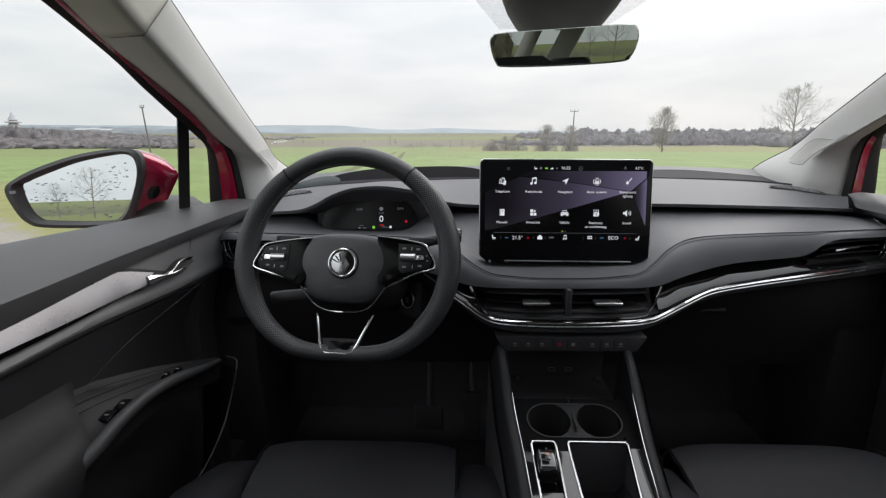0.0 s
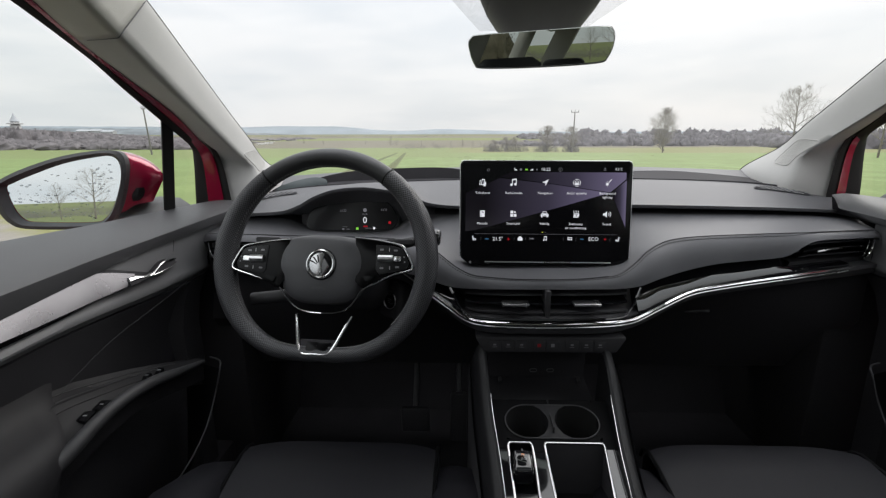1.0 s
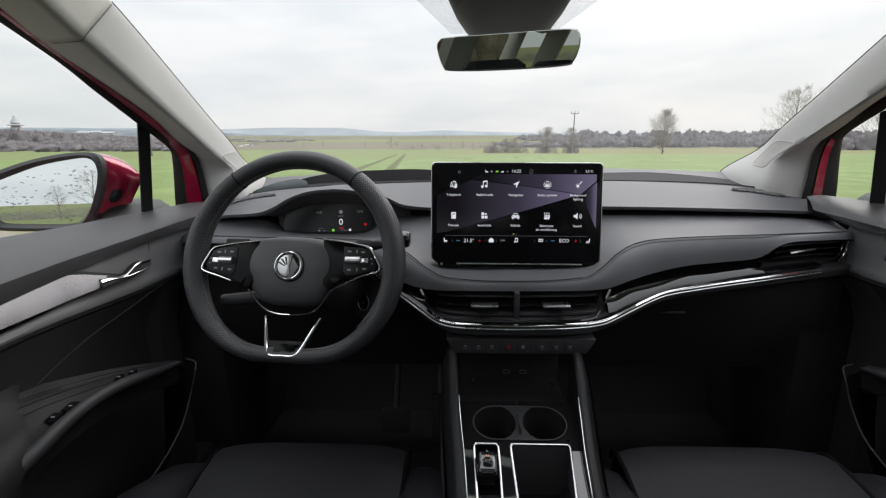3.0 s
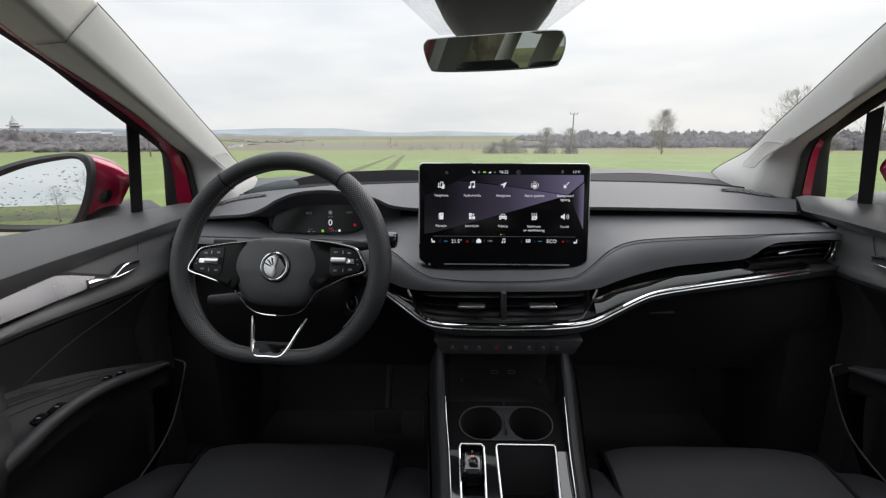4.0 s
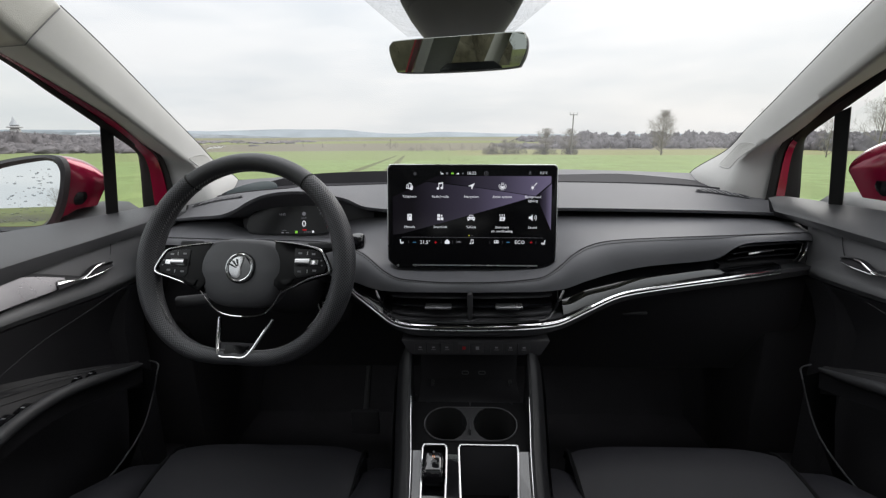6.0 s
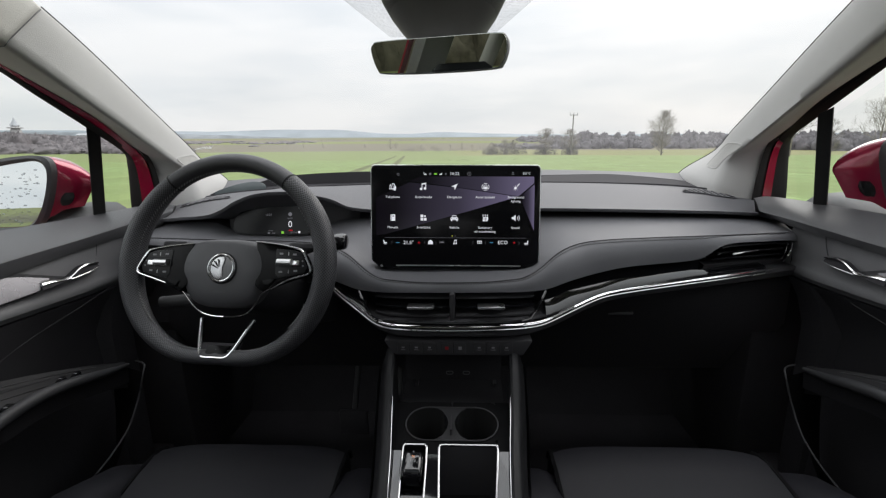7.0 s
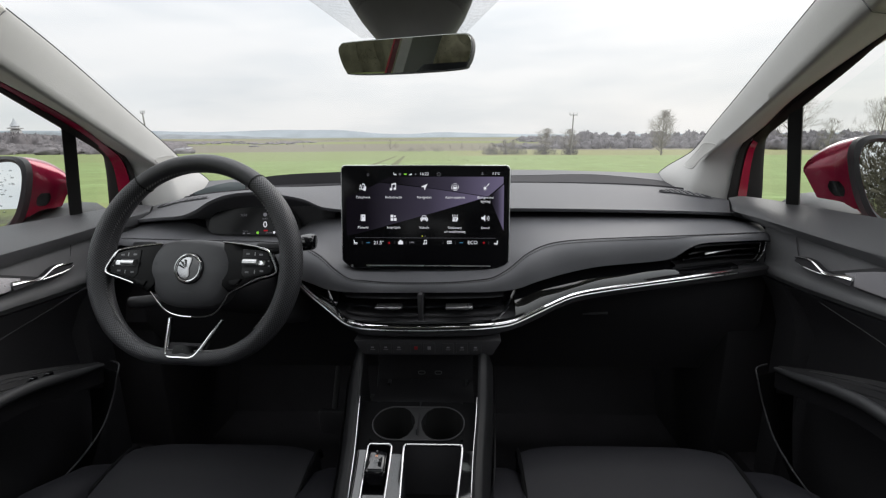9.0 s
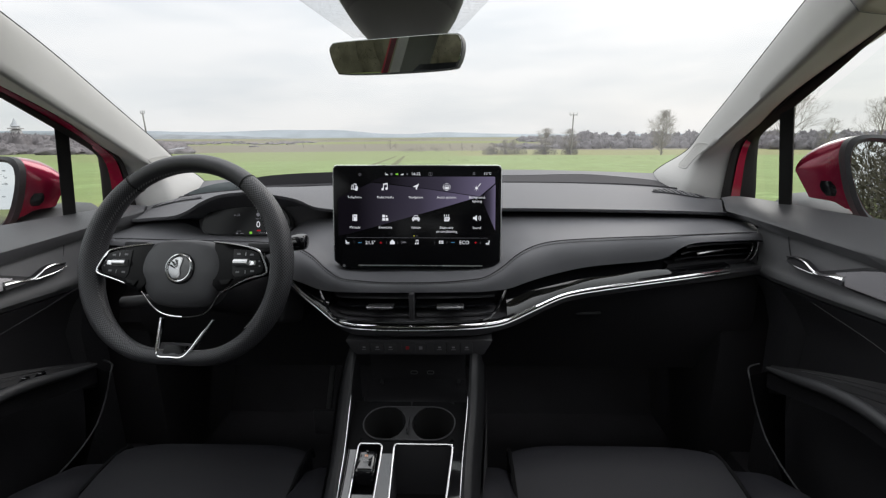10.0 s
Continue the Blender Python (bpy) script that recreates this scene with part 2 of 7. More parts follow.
def slab(outline, depth, bevel=0.0, seg=2, m=None, dome=0.0):
    """A plate: the outline (u, v) in the plane x, z, front at y = 0 and depth behind it; rounded front edge."""
    bm = bmesh.new()
    f = bm.faces.new([bm.verts.new((u, 0, v)) for u, v in outline])
    got = bmesh.ops.extrude_face_region(bm, geom=[f])
    for v in got["geom"]:
        if isinstance(v, bmesh.types.BMVert):
            v.co.y += depth
    bmesh.ops.recalc_face_normals(bm, faces=bm.faces)
    if bevel:
        edges = [e for e in bm.edges if all(abs(v.co.y) < 1e-6 for v in e.verts)]
        bmesh.ops.bevel(bm, geom=edges, offset=bevel, segments=seg, profile=0.5, affect='EDGES')
    if m is not None:
        bm.transform(m)
    return bm


def rounded(w, h, r, n=5, cx=0.0, cy=0.0):
    """A rounded rectangle's outline, counter-clockwise."""
    out = []
    for sx, sy, a in ((1, -1, -90), (1, 1, 0), (-1, 1, 90), (-1, -1, 180)):
        for i in range(n + 1):
            t = radians(a + 90 * i / n)
            out.append((cx + sx * (w / 2 - r) + r * math.cos(t), cy + sy * (h / 2 - r) + r * math.sin(t)))
    return out


def ring2(cx, cy, r, n=24, a0=0, a1=360):
    return [(cx + r * math.cos(radians(a0 + (a1 - a0) * i / n)), cy + r * math.sin(radians(a0 + (a1 - a0) * i / n))) for i in range(n)]


def smooth2(pts, n):
    """A smooth closed outline through 2D points."""
    k = len(pts)
    ext = [pts[(i - 2) % k] for i in range(k + 5)]
    s = spline([(a, b, 0) for a, b in ext], (k + 4) * 12 + 1)
    s = s[24:24 + k * 12]
    step = max(1, len(s) // n)
    return [(p.x, p.y) for p in s[::step]]


def thing(name, label, category, group="", at=(0, 0, 0)):
    ob = tagged(new(name), label, category, group)
    ob.location = at
    ob.empty_display_size = 0.05
    return ob


def finish(name, bm, mat, smooth=True, sharp=38):
    bmesh.ops.recalc_face_normals(bm, faces=bm.faces)
    for f in bm.faces:
        f.smooth = smooth
    if smooth:
        for e in bm.edges:
            if len(e.link_faces) == 2 and e.calc_face_angle(0) > radians(sharp):
                e.smooth = False
    me = bpy.data.meshes.new(name)
    bm.to_mesh(me)
    bm.free()
    me.materials.append(mat)
    return me


def part(name, bm, mat, parent, label="", smooth=True, sharp=38):
    """One mesh, given in world places, under a thing or a part."""
    ob = new(name, finish(name, bm, mat, smooth, sharp))
    ob.parent = parent
    if parent is not None:
        up, m = parent, Matrix()
        while up is not None:
            m = up.matrix_basis @ m if up.parent is None else up.matrix_basis @ m
            up = up.parent
        inv = m.inverted()
        ob.data.transform(inv)
    if label:
        ob["label"] = label
    return ob


def setting(name, bm, mat, label, category, smooth=True, sharp=38, kind="structure"):
    ob = new(name, finish(name, bm, mat, smooth, sharp))
    return tagged(ob, label, category, kind=kind)


def join(*bms):
    a = bms[0]
    for b in bms[1:]:
        me = bpy.data.meshes.new("t")
        b.to_mesh(me)
        b.free()
        a.from_mesh(me)
        bpy.data.meshes.remove(me)
    return a


def words(text, size, m, align='CENTER', bold=0.0):
    """Writing as a flat mesh: x to the right, z up in its own plane, placed by m."""
    cu = bpy.data.curves.new("words", 'FONT')
    cu.body, cu.size, cu.align_x, cu.align_y = text, size, align, 'CENTER'
    cu.offset = bold
    cu.resolution_u = 2
    ob = bpy.data.objects.new("words", cu)
    scene.collection.objects.link(ob)
    bpy.context.view_layer.update()
    me = bpy.data.meshes.new_from_object(ob.evaluated_get(bpy.context.evaluated_depsgraph_get()))
    bpy.data.objects.remove(ob)
    bpy.data.curves.remove(cu)
    bm = bmesh.new()
    bm.from_mesh(me)
    bpy.data.meshes.remove(me)
    bm.transform(m @ Matrix.Rotation(radians(90), 4, 'X'))
    return bm


# ---- dashboard ----
XS = [-0.575 + 1.51 * i / 150 for i in range(151)]


def row(fn, xs=XS, dy=0.0, dz=0.0):
    return [Vector((x, fn(x)[0] + dy, fn(x)[1] + dz)) for x in xs]


pad_back = both([(0, 1.16, 1.112), (0.24, 1.16, 1.110), (0.45, 1.15, 1.104), (0.576, 1.126, 1.097), (0.70, 1.09, 1.080)])
pad_front = curve_x([(-0.58, 1.02, 1.045), (-0.50, 0.985, 1.054), (-0.42, 0.935, 1.066), (-0.345, 0.912, 1.074), (-0.307, 0.905, 1.087),
                     (-0.275, 0.900, 1.104), (-0.23, 0.895, 1.119), (-0.17, 0.893, 1.124), (-0.12, 0.895, 1.118), (-0.07, 0.902, 1.106),
                     (-0.038, 0.912, 1.089), (0.03, 0.93, 1.079), (0.18, 0.93, 1.080), (0.37, 0.93, 1.079), (0.61, 0.956, 1.069),
                     (0.79, 0.993, 1.057), (0.92, 1.018, 1.046)])
recess = curve_x([(-0.58, 1.034, 1.030), (-0.44, 0.985, 1.046), (-0.36, 0.965, 1.048), (-0.325, 0.962, 1.036), (-0.30, 0.960, 1.024), (-0.20, 0.958, 1.019), (-0.135, 0.958, 1.021),
                  (-0.113, 0.958, 1.030), (-0.090, 0.956, 1.045), (-0.065, 0.952, 1.0545), (-0.03, 0.948, 1.0575), (0.02, 0.945, 1.059), (0.18, 0.945, 1.060), (0.38, 0.945, 1.058), (0.62, 0.973, 1.050), (0.80, 1.011, 1.039), (0.96, 1.036, 1.027)])
mid_top = curve_x([(-0.58, 0.985, 1.024), (-0.40, 0.930, 1.036), (-0.32, 0.910, 1.030), (-0.20, 0.900, 1.026), (-0.09, 0.892, 1.026), (-0.04, 0.872, 1.030), (0.0, 0.850, 1.016), (0.035, 0.828, 0.993),
                   (0.08, 0.82, 0.985), (0.18, 0.82, 0.984), (0.28, 0.82, 0.985), (0.325, 0.828, 0.993), (0.365, 0.85, 1.016), (0.41, 0.872, 1.035), (0.58, 0.905, 1.041), (0.78, 0.95, 1.034), (0.87, 0.968, 1.030), (0.91, 0.985, 1.022), (0.94, 1.005, 1.005)])
stitch = both([(0, 0.745, 0.976), (0.057, 0.748, 0.976), (0.10, 0.753, 0.978), (0.13, 0.762, 0.980), (0.160, 0.781, 0.991), (0.195, 0.805, 1.012),
               (0.233, 0.826, 1.024), (0.277, 0.834, 1.030), (0.39, 0.857, 1.030), (0.514, 0.884, 1.027), (0.66, 0.921, 1.0235), (0.70, 0.933, 1.021), (0.735, 0.952, 1.012), (0.76, 0.975, 0.996)])
belly = both([(0, 0.737, 0.9605), (0.09, 0.740, 0.9600), (0.13, 0.751, 0.9570), (0.174, 0.768, 0.9565), (0.213, 0.781, 0.966), (0.271, 0.804, 0.975),
              (0.328, 0.819, 0.982), (0.387, 0.835, 0.983), (0.47, 0.857, 0.984), (0.495, 0.862, 0.990), (0.520, 0.866, 1.006), (0.548, 0.872, 1.014), (0.62, 0.895, 1.012), (0.70, 0.925, 1.007), (0.718, 0.934, 1.002), (0.731, 0.945, 0.985), (0.742, 0.955, 0.955), (0.76, 0.97, 0.94)])
trim_top = both([(0, 0.737, 0.9605), (0.09, 0.740, 0.9600), (0.13, 0.751, 0.9570), (0.174, 0.768, 0.9565), (0.213, 0.781, 0.966), (0.271, 0.804, 0.975),
                 (0.328, 0.819, 0.982), (0.387, 0.835, 0.983), (0.47, 0.850, 0.982), (0.53, 0.862, 0.972), (0.58, 0.872, 0.967), (0.70, 0.915, 0.962), (0.78, 0.95, 0.958)])
trim_line = curve_x([(-0.60, 0.99, 0.95), (-0.40, 0.89, 0.953), (-0.20, 0.85, 0.962), (-0.11, 0.815, 0.990), (-0.06, 0.797, 0.967), (-0.03, 0.784, 0.9445), (-0.01, 0.775, 0.9325), (0.0126, 0.7635, 0.9195),
                     (0.034, 0.7515, 0.9080), (0.052, 0.742, 0.9035), (0.077, 0.7276, 0.9050), (0.13, 0.7175, 0.9065), (0.186, 0.715, 0.907), (0.254, 0.7185, 0.9072), (0.305, 0.7325, 0.9043),
                     (0.340, 0.753, 0.9008), (0.364, 0.7675, 0.9035), (0.40, 0.784, 0.9140), (0.45, 0.803, 0.9300), (0.48, 0.812, 0.9360), (0.54, 0.828, 0.9403), (0.60, 0.844, 0.9430), (0.70, 0.870, 0.9470), (0.80, 0.898, 0.9506), (0.86, 0.917, 0.9524), (0.93, 0.938, 0.953)])
roll = curve_x([(-0.60, 1.0, 0.92), (-0.40, 0.90, 0.93), (-0.2, 0.86, 0.93), (-0.09, 0.825, 0.948), (-0.04, 0.800, 0.926), (-0.0015, 0.783, 0.9045), (0.021, 0.771, 0.8895), (0.0487, 0.7555, 0.8785), (0.086, 0.7344, 0.878),
                (0.186, 0.727, 0.8795), (0.257, 0.7306, 0.8785), (0.31, 0.7474, 0.8745), (0.346, 0.7686, 0.8737), (0.37, 0.782, 0.877), (0.40, 0.7956, 0.886), (0.43, 0.808, 0.8963), (0.46, 0.8185, 0.905),
                (0.49, 0.827, 0.9108), (0.55, 0.843, 0.9150), (0.67, 0.875, 0.919), (0.81, 0.9136, 0.922), (0.93, 0.95, 0.925)])

dash = thing("dashboard", "two-tone grey and black car dashboard with gloss trim and stitching", "dashboard", at=(CX, 0.9, 0.9))

# soft upper pad with the hood over the instruments
part("upper_pad", loft([row(pad_back), [v.lerp(w, 0.5) + Vector((0, 0, 0.005)) for v, w in zip(row(pad_back), row(pad_front))],
                        row(pad_front, dy=0.012, dz=0.0015), row(pad_front), row(pad_front, dy=0.002, dz=-0.006),
                        row(pad_front, dy=0.030, dz=-0.012), row(recess, dy=0.06, dz=0.004), row(pad_back, dz=-0.04)], closed=True, caps=True), PAD_TOP, dash)
# shadow gap below it
part("shadow_gap", loft([row(recess, dy=0.05, dz=0.012), row(recess, dy=0.004, dz=-0.001), row(recess, dy=0.05, dz=-0.03)], closed=True, caps=True), HARD, dash)
# lower pad that sweeps round the screen, with its seam
LX = [x for x in XS if x > -0.565 and x < 0.93]
part("lower_pad", loft([row(recess, LX), row(mid_top, LX), [v.lerp(w, 0.6) for v, w in zip(row(mid_top, LX), row(stitch, LX))], row(stitch, LX, dz=0.001)]), PAD, dash,
     "soft grey upper half of the lower pad")
roll_rows = []
for f in (0.0, 0.06, 0.2, 0.38, 0.56, 0.72, 0.86, 0.96, 1.0):
    bulge = 0.15 * math.sin(math.pi * f ** 0.85)
    roll_rows.append([v.lerp(w, f) + Vector((0, -0.85 * bulge * (v - w).length, 0.55 * bulge * (v - w).length)) for v, w in zip(row(stitch, LX), row(belly, LX))])
part("pad_roll", loft(roll_rows + [row(belly, LX, dy=0.03, dz=-0.004), row(stitch, LX, dy=0.05, dz=-0.02)], closed=True, caps=True), PAD, dash, "soft grey rolled front of the lower pad", sharp=50)
seam = [Vector((x, stitch(x)[0] - 0.003, stitch(x)[1] + 0.0004)) for x in XS if -0.50 < x < 0.875]
part("seam", tube(seam, 0.0006, 5), DEEP, dash)
# single stitches along the seam round the screen
def on_roll(x, f, lift=0.0):
    """A place on the rolled front of the lower pad."""
    v, w = [Vector((x, q(x)[0], q(x)[1])) for q in (stitch, belly)]
    h = 0.15 * math.sin(math.pi * f ** 0.85) * (v - w).length
    return v.lerp(w, f) + Vector((0, -0.85 * h - lift, 0.55 * h + lift * 0.7))


bm = bmesh.new()
for k in range(196):
    x = -0.04 + 0.90 * k / 195
    f = min(0.16, 0.0065 / max(0.02, (on_roll(x, 0.0) - on_roll(x, 1.0)).length))
    bm = join(bm, tube([on_roll(x, f, 0.0003), on_roll(x + 0.0028, f, 0.0003)], 0.0007, 4))
tagged(part("stitching", bm, DEEP, dash), kind="stuff")
# gloss trim panels beside the middle vents
for lo, hi, nm in ((0.352, 0.824, "trim_panel"), (-0.46, 0.022, "trim_panel")):
    tx = [lo + (hi - lo) * i / 60 for i in range(61)]
    part(nm, loft([row(trim_top, tx, dy=0.045, dz=-0.002), row(trim_top, tx, dy=0.036, dz=-0.006), [v.lerp(w, 0.55) + Vector((0, -0.001, 0.0015)) for v, w in zip(row(trim_top, tx, dy=0.036, dz=-0.006), row(trim_line, tx, dy=0.002, dz=0.004))],
                   [v.lerp(w, 0.86) + Vector((0, -0.0025, 0.001)) for v, w in zip(row(trim_top, tx, dy=0.036, dz=-0.006), row(trim_line, tx, dy=0.002, dz=0.004))], row(trim_line, tx, dy=0.002, dz=0.004),
                   row(trim_line, tx, dy=0.0, dz=-0.001), row(trim_line, tx, dy=0.03, dz=-0.001), row(trim_top, tx, dy=0.06)], closed=True, caps=True), GLOSS, dash,
         "gloss black trim panel")
CHX = [-0.10 + 0.922 * i / 140 for i in range(141)]
part("chrome_strip", loft([row(trim_line, CHX, dy=-0.0020, dz=-0.0031), row(trim_line, CHX, dy=-0.0027, dz=-0.0025), row(trim_line, CHX, dy=-0.0002, dz=0.0003), row(trim_line, CHX, dy=0.0010, dz=0.0006), row(trim_line, CHX, dy=0.003, dz=-0.003)], closed=True, caps=True), CHROME, dash, "long chrome strip")
part("chrome_strip", tube([Vector((x, trim_line(x)[0] - 0.0005, trim_line(x)[1] - 0.0085)) for x in CHX], 0.0014, 6), SATIN, dash, "thin lower chrome line")
part("lower_roll", loft([row(trim_line, dy=0.004, dz=-0.004), row(trim_line, dy=0.004, dz=-0.012), row(roll, dy=-0.004, dz=0.013), row(roll, dy=-0.003, dz=0.006), row(roll, dy=0.002, dz=0.001), row(roll, dy=0.03, dz=-0.006),
                         row(roll, dy=0.20, dz=-0.03), row(trim_line, dy=0.2)], closed=True, caps=True), PAD_DARK, dash)

# middle vents: dark box, slats, divider, silver tabs
VX0, VX1 = 0.018, 0.352
vx = [VX0 + (VX1 - VX0) * i / 40 for i in range(41)]
part("vent_box", loft([row(belly, vx, dy=0.004, dz=-0.002), row(belly, vx, dy=0.06, dz=-0.006), row(trim_line, vx, dy=0.065, dz=0.012), row(trim_line, vx, dy=0.0, dz=0.006)]), HARD, dash)
for k, f in enumerate((0.22, 0.50, 0.78)):
    for a, b in ((VX0 + 0.022, 0.176), (0.188, VX1 - 0.022)):
        sx = [a + (b - a) * i / 12 for i in range(13)]
        mid = [v.lerp(w, f) for v, w in zip(row(belly, sx), row(trim_line, sx))]
        part("vent_slat", loft([[p + Vector((0, 0.010, 0.0016)) for p in mid], [p + Vector((0, 0.010, -0.0016)) for p in mid],
                                [p + Vector((0, 0.040, 0.004)) for p in mid], [p + Vector((0, 0.040, 0.007)) for p in mid]], closed=True, caps=True), GLOSS if f == 0.5 else HARD, dash)
part("vent_divider", box((0.1775, 0.723, 0.912), (0.1865, 0.775, 0.962), 0.002), HARD, dash)
for x0 in (0.103, 0.226):
    part("vent_tab", box((x0, 0.721, 0.9345), (x0 + 0.047, 0.742, 0.9395), 0.0018), SATIN, dash, "silver vent tab")
for sgn in (-1, 1):
    edge = spline([(CX + sgn * 0.168, 0.754, 0.958), (CX + sgn * 0.160, 0.746, 0.945), (CX + sgn * 0.146, 0.738, 0.922), (CX + sgn * 0.118, 0.722, 0.9135), (CX, 0.712, 0.9135)], 24)
    part("vent_frame", tube(edge, 0.0022, 6), GLOSS, dash)

# outer vents at both ends, let in below the pad
for sgn in (-1, 1):
    def ox(o):
        return CX + sgn * o

    def vy(o):
        return 0.868 + (o - 0.51) * 0.40

    def lo_z(o):
        return 0.972 - 0.055 * (o - 0.51)
    vs_ = [0.500 + 0.245 * i / 20 for i in range(21)]
    top_ = [Vector((ox(o), vy(o) + 0.004, belly(CX + o)[1] + 0.002)) for o in vs_]
    bot_ = [Vector((ox(o), vy(o) + 0.004, lo_z(o) - 0.002)) for o in vs_]
    part("side_vent", loft([[v + Vector((0, 0.01, 0.004)) for v in top_], [v + Vector((0, 0.060, -0.004)) for v in top_], [v + Vector((0, 0.060, 0.004)) for v in bot_], [v + Vector((0, 0.004, 0)) for v in bot_], [v + Vector((0, 0.02, -0.03)) for v in bot_]]), HARD, dash, "black side air vent")
    for k, f in enumerate((0.24, 0.50, 0.76)):
        so = [0.515 + 0.012 * (2 - k) + 0.215 * i / 14 for i in range(15)]
        so = [min(o, 0.728) for o in so]
        mid = [Vector((ox(o), vy(o), lo_z(o) + (belly(CX + o)[1] - lo_z(o)) * (1 - f))) for o in sorted(set(so))]
        part("vent_slat", loft([[v + Vector((0, 0.004, 0.0016)) for v in mid], [v + Vector((0, 0.003, -0.0012)) for v in mid], [v + Vector((0, 0.034, 0.001)) for v in mid], [v + Vector((0, 0.034, 0.004)) for v in mid]], closed=True, caps=True), GLOSS if k else HARD, dash)
    part("vent_tab", tube([Vector((ox(o), vy(o) - 0.001 + dy_, 0.9895 + dz_)) for o, dy_, dz_ in ((0.566, 0.004, -0.003), (0.572, 0.0, -0.001), (0.600, 0, 0), (0.625, 0.0, 0.0), (0.629, 0.004, -0.002))], 0.0027, 8), SATIN, dash, "silver vent tab")
    for d_, r_ in ((0.0, 0.0024), (-0.010, 0.0009)):
        part("vent_clip", tube(spline([(ox(0.716 + d_), vy(0.716) - 0.006, 0.999), (ox(0.715 + d_), vy(0.715) - 0.006, 0.982), (ox(0.709 + d_), vy(0.709) - 0.006, 0.968), (ox(0.698 + d_), vy(0.698) - 0.006, 0.960)], 16), r_, 8), CHROME, dash, "chrome vent clip")
    part("vent_end", loft([[Vector((ox(o), vy(o) - 0.004, z)) for z in (1.008, 0.99, 0.97, 0.945)] for o in (0.722, 0.745)] + [[Vector((ox(0.79), vy(0.79), z)) for z in (1.004, 0.99, 0.97, 0.945)]]), GLOSS_DIM, dash)

# far shelf of the dashboard under the windscreen
sh_edge = both([(0, 1.43, 1.128), (0.30, 1.401, 1.126), (0.45, 1.357, 1.123), (0.585, 1.299, 1.120), (0.655, 1.262, 1.117), (0.72, 1.20, 1.105)])
sh_mid = both([(0, 1.31, 1.119), (0.275, 1.302, 1.118), (0.42, 1.296, 1.119), (0.486, 1.276, 1.116), (0.585, 1.236, 1.107), (0.66, 1.195, 1.097), (0.72, 1.15, 1.088)])
SX = [-0.48 + 1.32 * i / 90 for i in range(91)]
part("windscreen_shelf", loft([row(sh_edge, SX), row(sh_mid, SX), row(sh_mid, SX, dz=-0.03), row(sh_edge, SX, dz=-0.03)], closed=True, caps=True), PAD_TOP, dash, "grey shelf below the windscreen")
part("rear_shelf", loft([row(sh_mid, SX, dy=-0.003, dz=-0.001), row(pad_back, SX, dy=0.005, dz=-0.002), row(pad_back, SX, dy=0.005, dz=-0.03), row(sh_mid, SX, dy=-0.003, dz=-0.03)], closed=True, caps=True), DEEP, dash)

part("pad_seam", tube([Vector((x, pad_back(x)[0] + 0.003, pad_back(x)[1] + 0.0005)) for x in SX + [0.85, 0.865, 0.88]], lambda t: 0.0022 + 0.0022 * max(0, t - 0.75) * 4, 6), DEEP, dash)

# head-up display housing behind the instrument hood
hump = curve_x([(-0.47, 1.13, 1.092), (-0.40, 1.16, 1.105), (-0.33, 1.20, 1.124), (-0.25, 1.215, 1.135), (-0.12, 1.22, 1.140), (-0.02, 1.22, 1.140), (0.045, 1.21, 1.132), (0.08, 1.20, 1.117)])
HX = [-0.46 + 0.53 * i / 50 for i in range(51)]
part("display_housing", loft([row(hump, HX), row(hump, HX, dy=-0.012, dz=-0.055), row(hump, HX, dy=0.10, dz=-0.06), row(hump, HX, dy=0.03, dz=-0.004)], closed=True, caps=True), DEEP, dash,
     "dark head-up display housing")
lens = smooth2([(-0.075, -0.018), (-0.03, 0.004), (0.03, 0.016), (0.062, 0.008), (0.055, -0.014), (0.0, -0.022)], 40)
part("display_window", slab(lens, 0.006, 0.001, m=pose(-0.385, 1.150, 1.108, -20, 0, 6)), material("display_window_grey", (0.07, 0.085, 0.09), 0.25), dash, "blue-grey curved display window")

# dark closing piece at the passenger's end
part("end_cap", join(box((0.868, 1.035, 0.90), (0.968, 1.12, 1.052), 0.01), box((0.94, 1.036, 0.90), (1.035, 1.10, 1.022), 0.004)), CUP_BLACK, dash)

# defroster grilles on top of the pad
def pad_top(x, y, lift=0.0):
    """A place on the upper pad's top."""
    b_, f_ = pad_back(x), pad_front(x)
    m_y, m_z = (b_[0] + f_[0]) / 2, (b_[1] + f_[1]) / 2 + 0.005
    z = b_[1] + (m_z - b_[1]) * (b_[0] - y) / (b_[0] - m_y) if y > m_y else m_z + (f_[1] + 0.0015 - m_z) * (m_y - y) / (m_y - f_[0] - 0.012)
    return Vector((x, y, z + lift))


